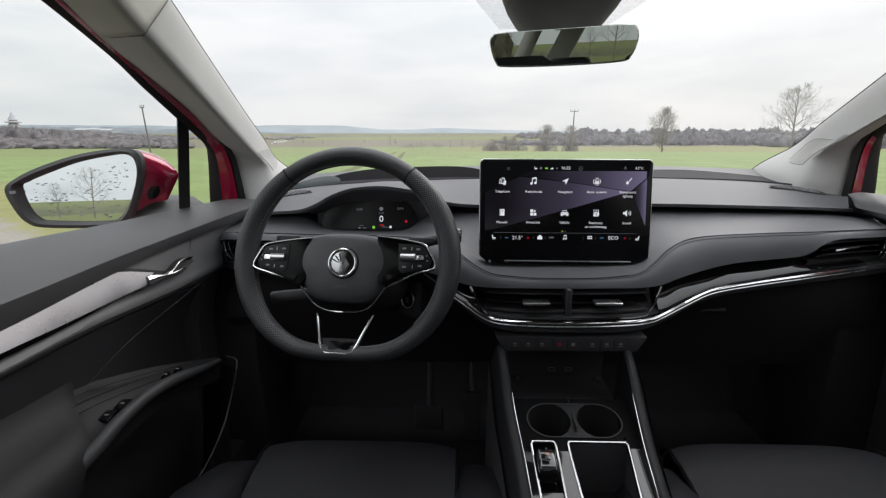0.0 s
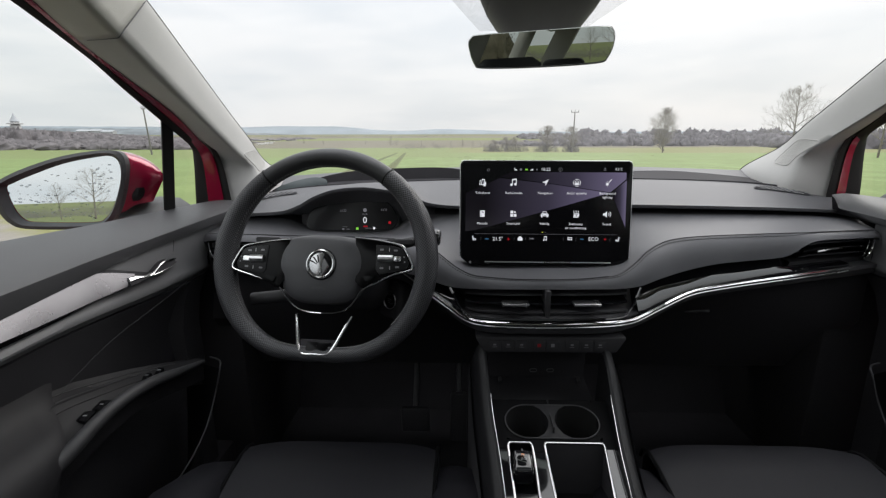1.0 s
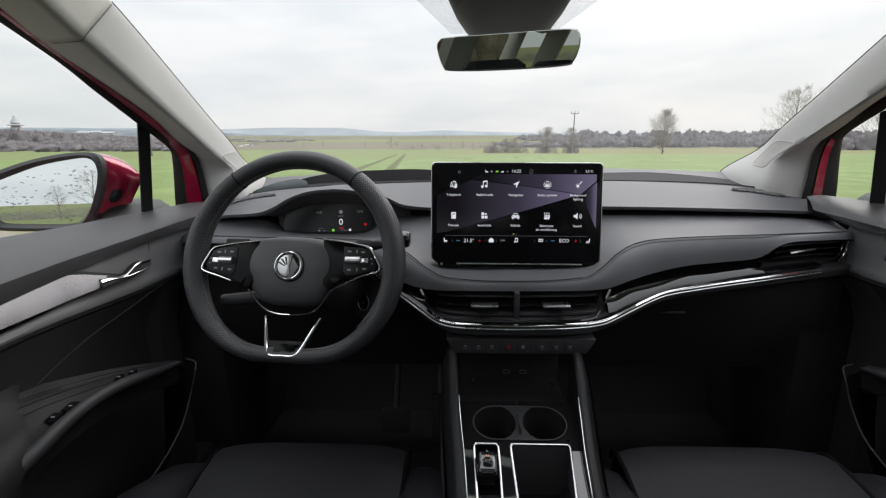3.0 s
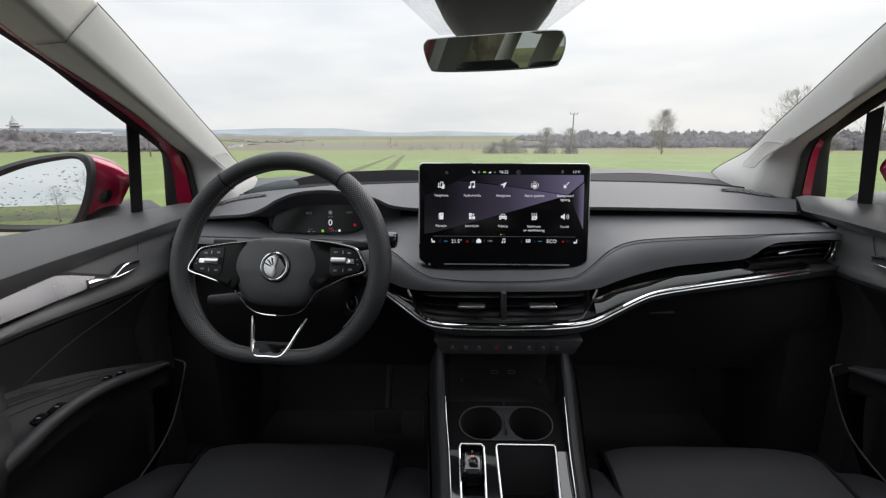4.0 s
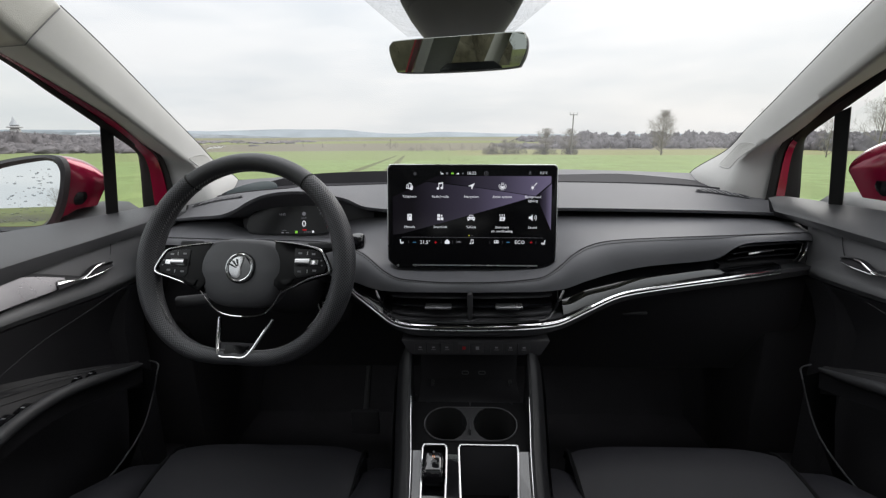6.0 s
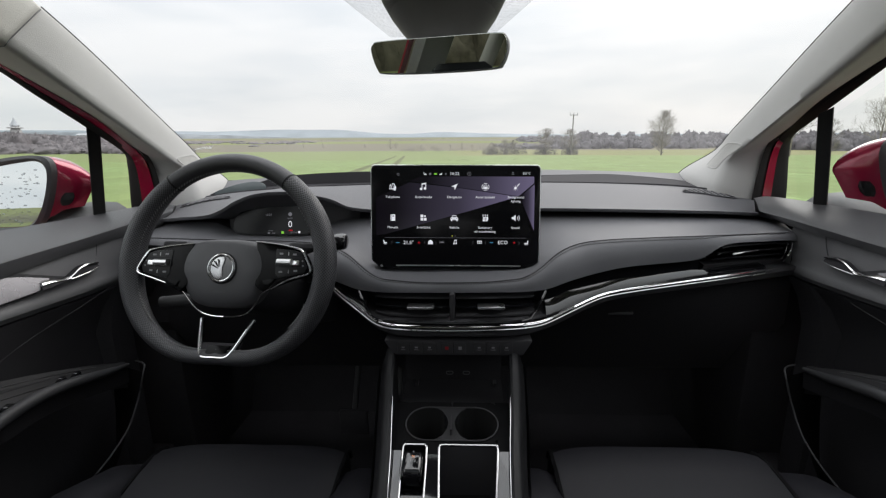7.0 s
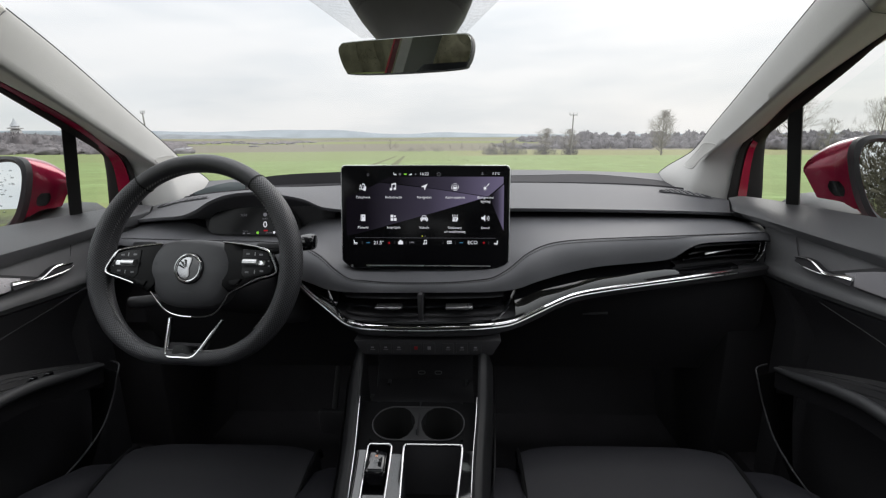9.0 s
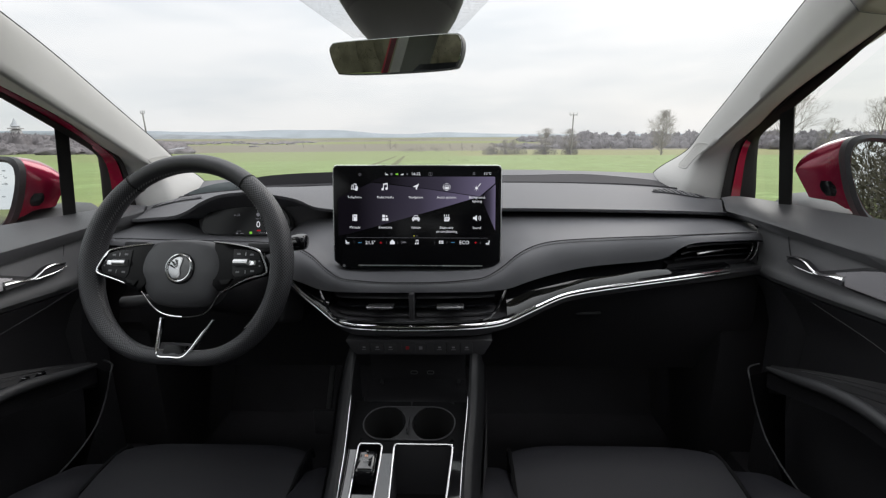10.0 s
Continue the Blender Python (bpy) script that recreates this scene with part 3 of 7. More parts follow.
for sgn in (-1, 1):
    def slot_at(s_, w_, lift):
        mid = curve_x([(0, 0.546, 1.086), (0.35, 0.584, 1.090), (0.7, 0.625, 1.076), (1, 0.656, 1.060)])(s_) - Vector((0, 0.03 if sgn < 0 else 0, 0))
        half = (0.015 if sgn > 0 else 0.019) * math.sin(math.pi * min(max(0.06 + 0.9 * s_, 0), 1)) ** 0.6
        return pad_top(CX + sgn * (mid[0] + w_ * half * 0.3), mid[1] + w_ * half, lift)
    part("defroster_slot", loft([[slot_at(k / 20, w_, 0.0026) for k in range(21)] for w_ in (-1, 0, 1)]), CARPET, dash)
    part("defroster_edge", tube([slot_at(k / 20, -1, 0.0026) for k in range(21)] + [slot_at(k / 20, 1, 0.0026) for k in range(20, -1, -1)], 0.0008, 6, closed=True), PAD, dash)
    for k in range(7):
        s_ = 0.14 + 0.11 * k
        part("defroster_rib", tube([slot_at(s_ - 0.07, 1, 0.0027), slot_at(s_, 0, 0.0030), slot_at(s_ + 0.07, -1, 0.0027)], 0.0013 if sgn < 0 else 0.0015, 6), PAD if sgn < 0 else DOOR_PANEL, dash)

# ---- instrument display in its binnacle ----
bx = [-0.325 + 0.30 * i / 60 for i in range(61)]
part("binnacle", loft([row(pad_front, bx, dy=0.008, dz=-0.005), row(pad_front, bx, dy=0.055, dz=-0.012), row(recess, bx, dy=0.004)]), PAD_DARK, dash)
cluster = thing("instrument_display", "black digital instrument display behind the steering wheel", "display", at=(-0.19, 0.944, 1.05))
oval = smooth2([(-0.117, -0.012), (-0.108, 0.016), (-0.075, 0.034), (-0.02, 0.043), (0.030, 0.042), (0.062, 0.032), (0.081, 0.004), (0.076, -0.018), (0.045, -0.027), (-0.05, -0.027), (-0.10, -0.024)], 66)
CM = pose(-0.188, 0.944, 1.052, -14, 0, 0)
part("surround", slab([(u * 1.045, v * 1.14 - 0.001) for u, v in oval], 0.012, 0.004, m=CM @ Matrix.Translation((0, 0.004, 0))), PAD_DARK, cluster)
part("screen", slab(oval, 0.010, 0.0006, 1, m=CM @ Matrix.Translation((0, -0.001, 0))), SCREEN_BLACK, cluster, "black glass display")
FR = CM @ Matrix.Translation((-0.0155, -0.0016, -0.0045))


def sign(name, bm, mat, parent):
    return part(name, bm, mat, parent, smooth=False)


sign("digit", words("0", 0.0195, FR @ pose(0.026, 0, -0.001)), UI_WHITE, cluster)
sign("digit", words("km/h", 0.0055, FR @ pose(0.026, 0, 0.0125)), UI_GREY, cluster)
sign("time", words("16:22", 0.0065, FR @ pose(-0.022, 0, 0.0205)), UI_GREY, cluster)
sign("temperature", words("3.5°C", 0.0062, FR @ pose(0.068, 0, 0.0215)), UI_GREY, cluster)
sign("warning_sign", slab(ring2(0.026, 0.0215, 0.0042, 18), 0.0003, m=FR), UI_GREY, cluster)
sign("warning_bar", slab(rounded(0.009, 0.003, 0.001, cx=0.027, cy=-0.0138), 0.0003, m=FR), UI_RED, cluster)
sign("charge_light", slab(rounded(0.0055, 0.0055, 0.001, cx=0.009, cy=-0.0185), 0.0003, m=FR), UI_GREEN, cluster)
sign("pump_light", slab(rounded(0.0045, 0.005, 0.0012, cx=0.046, cy=-0.0180), 0.0003, m=FR), UI_WHITE, cluster)
sign("belt_light", slab(rounded(0.006, 0.006, 0.0025, cx=0.080, cy=-0.006), 0.0003, m=FR), UI_RED, cluster)
sign("range", words("270 km", 0.0052, FR @ pose(0.034, 0, -0.0185)), UI_GREY, cluster)
sign("scale_line", slab(rounded(0.011, 0.0007, 0.0003, 1, cx=-0.018, cy=-0.0145), 0.0003, m=FR), UI_GREY, cluster)
sign("gauge_mark", slab(rounded(0.005, 0.0028, 0.0008, 2, cx=-0.022, cy=-0.0195), 0.0003, m=FR), UI_GREY, cluster)
sign("gauge_mark", slab(rounded(0.007, 0.0014, 0.0004, 1, cx=-0.011, cy=-0.0198), 0.0003, m=FR), UI_GREY, cluster)

# under the dashboard: knee panels, footwell
part("knee_panel", loft([[Vector((x, roll(x)[0] + 0.030, roll(x)[1] - 0.012)) for x in XS], [Vector((x, 0.98, 0.80)) for x in XS], [Vector((x, 1.10, 0.62)) for x in XS], [Vector((x, 1.25, 0.60)) for x in XS]]), HARD, dash)
part("glove_box_catch", box((0.52, 0.93, 0.838), (0.575, 0.945, 0.846), 0.003), HARD, dash)


# ---- doors, pillars, windows, roof ----
def side(sgn, pts, n=60, shift=(0, 0, 0)):
    """A smooth line down one side of the car; pts: distance from the centre line, y, z. shift moves the passenger's side."""
    a, b, c = shift if sgn > 0 else (0, 0, 0)
    return spline([(CX + sgn * (o + a), y + b, z + c) for o, y, z in pts], n)


GLASS_LINE = [(0.668, 1.030, 1.080), (0.735, 1.035, 1.081), (0.806, 0.985, 1.072), (0.832, 0.79, 1.072), (0.842, 0.60, 1.078), (0.85, 0.30, 1.085), (0.85, -0.30, 1.10)]
GLASS_LINE_R = [(0.668, 1.015, 1.084), (0.705, 1.020, 1.086), (0.756, 0.982, 1.080), (0.786, 0.79, 1.078), (0.798, 0.60, 1.084), (0.806, 0.30, 1.09), (0.806, -0.30, 1.10)]
CREASE = [(0.660, 1.005, 1.070), (0.692, 0.955, 1.060), (0.735, 0.82, 1.042), (0.755, 0.68, 1.032), (0.768, 0.50, 1.020), (0.785, 0.25, 1.01), (0.785, -0.30, 1.01)]
PAD_LOW = [(0.672, 1.000, 1.046), (0.708, 0.940, 1.035), (0.748, 0.82, 1.018), (0.768, 0.68, 1.003), (0.782, 0.50, 0.982), (0.80, 0.25, 0.965), (0.80, -0.30, 0.95)]
LOW_ROLL = [(0.742, 0.970, 0.930), (0.742, 0.900, 0.930), (0.750, 0.80, 0.931), (0.768, 0.63, 0.934), (0.775, 0.49, 0.931), (0.79, 0.25, 0.925), (0.79, -0.30, 0.92)]
FRAME_GLASS = [(0.56, -0.30, 1.45), (0.62, 0.20, 1.455), (0.70, 0.50, 1.42), (0.74, 0.71, 1.358), (0.76, 0.819, 1.312), (0.78, 0.957, 1.250), (0.783, 1.037, 1.203), (0.787, 1.052, 1.163), (0.795, 1.052, 1.075), (0.797, 1.052, 1.03)]
FRAME_SEAL = [(0.54, -0.30, 1.47), (0.60, 0.20, 1.475), (0.67, 0.50, 1.435), (0.71, 0.685, 1.368), (0.728, 0.79, 1.335), (0.738, 0.92, 1.283), (0.738, 1.00, 1.231), (0.728, 1.045, 1.183), (0.712, 1.040, 1.085), (0.712, 1.040, 1.03)]
RIDGE = [(0.50, -0.30, 1.475), (0.56, 0.20, 1.465), (0.60, 0.50, 1.415), (0.620, 0.64, 1.361), (0.643, 0.80, 1.291), (0.660, 0.93, 1.232), (0.668, 1.02, 1.190), (0.664, 1.09, 1.150), (0.645, 1.09, 1.090), (0.640, 1.09, 1.03)]
SCREEN_EDGE = [(0.44, -0.30, 1.50), (0.50, 0.20, 1.515), (0.58, 0.52, 1.500), (0.622, 0.72, 1.429), (0.653, 0.85, 1.381), (0.679, 1.03, 1.287), (0.690, 1.14, 1.225), (0.700, 1.235, 1.167), (0.660, 1.268, 1.116), (0.652, 1.27, 1.05)]
SCREEN_EDGE_R = SCREEN_EDGE[:7] + [(0.698, 1.228, 1.171), (0.6425, 1.287, 1.111), (0.639, 1.305, 1.05)]


def lerp_rows(a, b, f, push=(0, 0, 0)):
    return [p.lerp(q, f) + Vector(push) for p, q in zip(a, b)]


def wedge_top(bm_):
    for v in bm_.verts:
        if v.co.y > 0 and v.co.z > 0:
            v.co.z += 0.004


for sgn in (-1, 1):
    door = tagged(thing("door_1" if sgn < 0 else "door_2", "closed red car door with grey and black inner panel, chrome lever", "car door", "front doors", at=(CX + sgn * 0.8, 0.5, 0.4)), kind="structure")
    g, c, p, l = [side(sgn, q, 60, sh_) for q, sh_ in ((GLASS_LINE if sgn < 0 else GLASS_LINE_R, (0, 0, 0)), (CREASE if sgn < 0 else [(0.665, 0.997, 1.068)] + CREASE[1:], (0.0, -0.01, -0.008)), (PAD_LOW if sgn < 0 else PAD_LOW[1:], (-0.008, 0, 0)), (LOW_ROLL, (-0.012, 0, 0)))]
    out = Vector((sgn * 0.06, 0, -0.02))
    part("upper_pad", loft([[v + Vector((sgn * 0.004, 0, -0.012)) for v in g], g, lerp_rows(g, c, 0.5, (0, 0, 0.004)), lerp_rows(g, c, 0.94, (0, 0, 0.002)), c, lerp_rows(c, p, 0.08, (-sgn * 0.001, 0, 0)), p,
                            [v + Vector((sgn * 0.02, 0, -0.004)) for v in p], [v + out for v in c], [v + Vector((sgn * 0.01, 0, -0.04)) for v in g]], closed=True, caps=True), DOOR_PAD, door, "soft grey padded door top")
    inset = [v + Vector((sgn * 0.008, 0, 0.004)) for v in p]
    part("door_panel", loft([inset, lerp_rows(inset, l, 0.5), lerp_rows(inset, l, 0.72), lerp_rows(inset, l, 0.80, (-sgn * 0.004, 0, 0)), lerp_rows(inset, l, 0.90, (-sgn * 0.006, 0, 0)), lerp_rows(inset, l, 0.97, (-sgn * 0.004, 0, 0)), l, [v + Vector((sgn * 0.006, 0, -0.008)) for v in l],
                             [v + Vector((sgn * 0.05, 0, -0.01)) for v in l], [v + Vector((sgn * 0.05, 0, 0)) for v in inset]], closed=True, caps=True), DOOR_PANEL, door)

    def face(y, z, lift=0.0):
        """A place on the door panel's inner face, lift metres towards the cabin."""
        def at_y(line):
            for u, w in zip(line, line[1:]):
                if (u.y - y) * (w.y - y) <= 0:
                    return u.lerp(w, (y - u.y) / (w.y - u.y + 1e-9))
            return line[-1]
        y += 0.012 if sgn > 0 else 0
        u, w = at_y(inset), at_y(l)
        q = u.lerp(w, (u.z - z) / (u.z - w.z))
        return Vector((q.x - sgn * lift, y, z))

    def strip(pts, n=24):
        """A smooth row of (y, z, lift) on the door panel."""
        return [face(*v) for v in spline(pts, n)]
    low = [Vector((CX + sgn * (0.80 if v.y < 0.9 else 0.77), v.y * 0.98, 0.815)) for v in l]
    sill = [Vector((CX + sgn * 0.77, v.y * 0.97, 0.42)) for v in l]
    part("lower_panel", loft([[v + Vector((sgn * 0.006, 0, -0.012)) for v in l], lerp_rows(l, low, 0.5, (sgn * 0.008, 0, 0)), low, sill, [v + Vector((sgn * 0.08, 0, 0)) for v in sill], [v + Vector((sgn * 0.07, 0, -0.012)) for v in l]], closed=True, caps=True),
         DOOR_BLACK, door, "black hard lower door panel")
    # armrest: sloped shoulder, switch well, rounded grip and the padded rest behind them
    rim_ = side(sgn, [(0.700, 0.830, 0.768), (0.720, 0.785, 0.779), (0.738, 0.742, 0.788), (0.750, 0.704, 0.795), (0.760, 0.65, 0.806), (0.768, 0.60, 0.816), (0.772, 0.555, 0.822)], 40)
    lip = side(sgn, [(0.698, 0.832, 0.765), (0.700, 0.775, 0.778), (0.708, 0.70, 0.796), (0.713, 0.64, 0.802), (0.714, 0.58, 0.798), (0.714, 0.535, 0.788), (0.722, 0.48, 0.770)], 40)
    wall_ = [Vector((CX + sgn * min(0.80, abs(v.x - CX) + 0.004 + 0.040 * (k / 39) ** 0.8), v.y, v.z + 0.004 + 0.024 * (k / 39) ** 0.8)) for k, v in enumerate(rim_)]
    slope_ = [v + Vector((sgn * 0.004, 0, 0.006)) for v in rim_]
    part("armrest", loft([wall_, lerp_rows(wall_, slope_, 0.55, (0, 0, -0.006)), slope_, rim_, [v + Vector((-sgn * 0.003, 0, -0.003)) for v in rim_], [v + Vector((sgn * 0.02, 0, -0.03)) for v in rim_], [v + Vector((0, 0, -0.06)) for v in wall_]], closed=True, caps=True), DOOR_LOW, door, "dark sloped armrest shoulder")
    part("switch_well", loft([[v + Vector((-sgn * 0.002, 0, -0.004)) for v in rim_], lerp_rows(rim_, lip, 0.22, (0, 0, -0.011)), lerp_rows(rim_, lip, 0.70, (0, 0, -0.012)), lerp_rows(rim_, lip, 0.9, (0, 0, -0.008)), lerp_rows(rim_, lip, 0.9, (0, 0, -0.04)), lerp_rows(rim_, lip, 0.1, (0, 0, -0.04))], closed=True, caps=True), DOOR_LOW, door)
    part("grip", tube(lip, lambda t: 0.004 + 0.0065 * min(1, t * 3.5) + 0.004 * max(0, t - 0.6), 12), GRIP, door, "soft rounded grip edge")
    for f_ in (0.35, 0.75):
        part("bezel_line", tube(lerp_rows(wall_, slope_, f_, (0, 0, -0.0035))[6:36], 0.0011, 6), DOOR_BLACK, door)
    prof = [(0.806, 0.640, 0.900), (0.798, 0.610, 0.868), (0.787, 0.592, 0.845), (0.770, 0.573, 0.824), (0.742, 0.552, 0.815), (0.718, 0.530, 0.802), (0.704, 0.506, 0.783), (0.697, 0.480, 0.758), (0.694, 0.455, 0.70), (0.70, 0.44, 0.60), (0.76, 0.43, 0.50)]
    pr = [[Vector((CX + sgn * (o + 0.003 * min(1, k)), y0 - 0.004 * k - (y0 + 0.3) * (k / 12) ** 2, z + 0.03 * (k / 12) ** 2 * (1 if z > 0.75 else 0))) for k in range(13)] for o, y0, z in prof]
    pr = [[Vector((v.x + (sgn * 0.004 if k == 0 else 0), v.y, v.z - (0.003 if k == 0 else 0))) for k, v in enumerate(q)] for q in pr]
    part("armrest_pad", loft(pr + [[Vector((CX + sgn * 0.82, v.y, v.z)) for v in pr[-1]], [Vector((CX + sgn * 0.82, v.y, v.z)) for v in pr[0]]], closed=True, caps=True), DOOR_LOW, door, "soft black padded armrest", sharp=60)
    # pocket edge and seam lines
    part("pocket_edge", tube(side(sgn, [(0.690, 0.845, 0.768), (0.662, 0.832, 0.767), (0.655, 0.815, 0.752), (0.665, 0.80, 0.70), (0.665, 0.755, 0.655), (0.655, 0.66, 0.635), (0.645, 0.54, 0.64), (0.64, 0.40, 0.66)], 40), 0.0018, 6), HARD, door)
    part("pocket_wall", loft([side(sgn, [(0.656, 0.817, 0.757), (0.666, 0.80, 0.70), (0.666, 0.755, 0.655), (0.656, 0.66, 0.635), (0.646, 0.54, 0.64), (0.64, 0.40, 0.66)], 30),
                              side(sgn, [(0.75, 0.85, 0.76), (0.76, 0.84, 0.62), (0.76, 0.80, 0.50), (0.75, 0.70, 0.45), (0.75, 0.55, 0.45), (0.75, 0.40, 0.45)], 30)]), CUP_BLACK, door)
    part("panel_seam", tube(side(sgn, [(0.735, 0.885, 0.930), (0.752, 0.80, 0.905), (0.770, 0.70, 0.878), (0.782, 0.62, 0.845), (0.782, 0.600, 0.835)], 30), 0.0005, 5), PAD_DARK, door)
    part("panel_seam", tube(strip([(0.868, 1.030, 0.0006), (0.865, 1.012, 0.0006), (0.860, 0.995, 0.0006), (0.857, 0.988, 0.0006)], 8), 0.0009, 5), HARD, door)
    # silver inlay, tilted a little towards the sky, with a dark lower edge
    it = strip([(0.757, 0.9835, 0.012), (0.742, 0.9890, 0.009), (0.718, 0.9975, 0.005), (0.690, 1.0035, 0.003), (0.663, 1.000, 0.003), (0.585, 0.993, 0.003), (0.507, 0.986, 0.003), (0.25, 0.971, 0.003), (0.0, 0.960, 0.003)], 48)
    ib = strip([(0.733, 0.968, 0.015), (0.722, 0.9672, 0.015), (0.700, 0.9662, 0.014), (0.674, 0.965, 0.013), (0.640, 0.963, 0.013), (0.575, 0.9605, 0.013), (0.499, 0.959, 0.013), (0.25, 0.952, 0.013), (0.0, 0.948, 0.013)], 48)
    ie = strip([(0.728, 0.962, 0.008), (0.718, 0.9612, 0.008), (0.697, 0.961, 0.008), (0.673, 0.960, 0.008), (0.640, 0.957, 0.008), (0.572, 0.953, 0.008), (0.494, 0.950, 0.008), (0.25, 0.943, 0.008), (0.0, 0.939, 0.008)], 48)
    deep = Vector((sgn * 0.02, 0, 0))
    part("inlay", loft([[v + deep for v in it], it, [v + Vector((-sgn * 0.0008, 0, 0)) for v in lerp_rows(it, ib, 0.5)], ib, [v + deep for v in ib]], closed=True, caps=True), DECOR, door, "long satin grey inlay")
    part("inlay_edge", loft([[v + Vector((0, 0, -0.0006)) for v in ib], ie, [v + deep for v in ie], [v + deep + Vector((0, 0, -0.001)) for v in ib]], closed=True, caps=True), GLOSS_DIM, door, "gloss black lower edge")
    part("handle_recess", loft([strip([(0.700, 1.0062, 0.0035), (0.720, 1.003, 0.0035), (0.740, 0.9955, 0.0035), (0.765, 0.986, 0.0035), (0.792, 0.976, 0.0035)], 12), strip([(0.698, 1.004, 0.0035), (0.720, 0.9985, 0.0035), (0.740, 0.988, 0.0035), (0.765, 0.975, 0.0035), (0.790, 0.971, 0.0035)], 12),
                                strip([(0.698, 1.004, -0.01), (0.720, 0.9985, -0.01), (0.740, 0.988, -0.01), (0.765, 0.975, -0.01), (0.790, 0.971, -0.01)], 12)]), HARD, door)
    # lever: broad bright heel, thin waist, then a dark facet under a bright edge
    lt = [(0.739, 0.9815, 0.013), (0.748, 0.9815, 0.014), (0.758, 0.9800, 0.015), (0.774, 0.9755, 0.017), (0.785, 0.9765, 0.018), (0.796, 0.9810, 0.018), (0.811, 0.9885, 0.017), (0.826, 0.9910, 0.015), (0.842, 0.9895, 0.011), (0.857, 0.9870, 0.006)]
    lb = [(0.733, 0.9680, 0.021), (0.745, 0.9692, 0.022), (0.758, 0.9708, 0.022), (0.774, 0.9716, 0.021), (0.785, 0.9720, 0.020), (0.796, 0.9726, 0.020), (0.811, 0.9735, 0.019), (0.826, 0.9745, 0.017), (0.842, 0.9762, 0.013), (0.857, 0.9785, 0.008)]
    ta, tb = strip(lt, 46), strip(lb, 46)
    handle = part("handle", loft([ta, lerp_rows(ta, tb, 0.5, (sgn * 0.0015, 0, 0)), tb, [v + Vector((sgn * 0.010, 0, -0.003)) for v in tb], [v + Vector((sgn * 0.010, 0, 0)) for v in ta]], closed=True, caps=True), DEEP, door, "curved door lever, gloss black with chrome")
    heel = [[v + Vector((-sgn * g_, 0, h_)) for v in lerp_rows(ta, tb, f_)[:22]] for f_, g_, h_ in ((0.0, 0.0012, 0.0004), (0.2, 0.0030, 0), (0.38, 0.0030, 0), (0.5, 0.0012, 0), (0.5, -0.004, 0), (0.0, -0.004, 0))]
    part("lever_heel", loft(heel, closed=True, caps=True), CHROME, handle, "bright chrome heel")
    part("lever_edge", tube([v + Vector((-sgn * 0.0008, 0, -0.0012)) for v in ta[17:]], lambda t: 0.0020, 7), CHROME, handle)
    part("lever_edge", tube([v + Vector((-sgn * 0.001, 0, 0.0006)) for v in tb[20:]], 0.0007, 6), CHROME, handle)
    if sgn < 0:
        for i_, (y, f_) in enumerate(((0.592, 0.36), (0.622, 0.36), (0.712, 0.42), (0.738, 0.42))):
            k_ = min(range(40), key=lambda q: abs(rim_[q].y - y))
            c_ = rim_[k_].lerp(lip[k_], f_ + 0.08) + Vector((0, 0, -0.010 if i_ < 2 else -0.002))
            c_.y = y
            bw, bl = (0.010, 0.0115) if i_ < 2 else (0.006, 0.0075)
            sw = part("window_switch", box((-bw, -bl, -0.004), (bw, bl, 0.004), 0.0028, taper=wedge_top), GLOSS_DIM, door)
            sw.data.transform(Matrix.Translation(c_))
            part("symbol", box((c_.x - 0.003, y - 0.002, c_.z + 0.0062), (c_.x + 0.003, y + 0.001, c_.z + 0.0068)), ICON_GREY, sw)
    # window frame: seal, painted frame, seal
    fg, fs = side(sgn, FRAME_GLASS, 70, (-0.02, 0.02, 0.01)), side(sgn, FRAME_SEAL, 70, (-0.01, 0.02, 0.01))
    thick = Vector((sgn * 0.004, 0.006, 0.008))

    def band(a, b, mat, name, label="", lift=0.0, i0=0, i1=70):
        ra, rb = lerp_rows(fg, fs, a)[i0:i1], lerp_rows(fg, fs, b)[i0:i1]
        lf = Vector((-sgn * lift, 0, 0))
        part(name, loft([[v + lf for v in ra], [v + lf for v in lerp_rows(ra, rb, 0.5, (-sgn * 0.002, 0, 0))], [v + lf for v in rb], [v + thick for v in rb], [v + thick for v in ra]], closed=True, caps=True), mat, door, label)
    band(-0.02, 0.40 if sgn < 0 else 0.52, RUBBER, "window_seal", lift=0.006)
    band(0.38 if sgn < 0 else 0.50, 0.88 if sgn < 0 else 0.80, PAINT, "window_frame", "red painted window frame", lift=0.0, i0=17 if sgn < 0 else 51)
    # shade on the upper run of the red frame, put in as a black band
    band(0.48, 0.86, RUBBER, "shaded_upper_frame", i1=18 if sgn < 0 else 52)
    band(0.86 if sgn < 0 else 0.78, 1.05, RUBBER, "door_seal", lift=0.006)
    bt, bb = (Vector((CX - 0.773, 0.958, 1.279)), Vector((CX - 0.809, 0.967, 1.06))) if sgn < 0 else (Vector((0.886, 0.906, 1.262)), Vector((0.944, 0.952, 1.066)))
    wide_, deep_ = Vector((-sgn * 0.003, 0.0135, -0.006)), Vector((sgn * 0.006, 0.006, 0))
    part("window_bar", loft([[bt - wide_, bb - wide_ * 0.95], [bt + wide_, bb + wide_ * 0.95], [bt + wide_ + deep_, bb + wide_ + deep_], [bt - wide_ + deep_, bb - wide_ + deep_]], closed=True, caps=True), RUBBER, door, "black bar of the quarter window")
    # panes
    head = curve_x([(y, o, z) for o, y, z in FRAME_GLASS[:8]])
    gy = [-0.30 + 1.35 * i / 24 for i in range(25)]
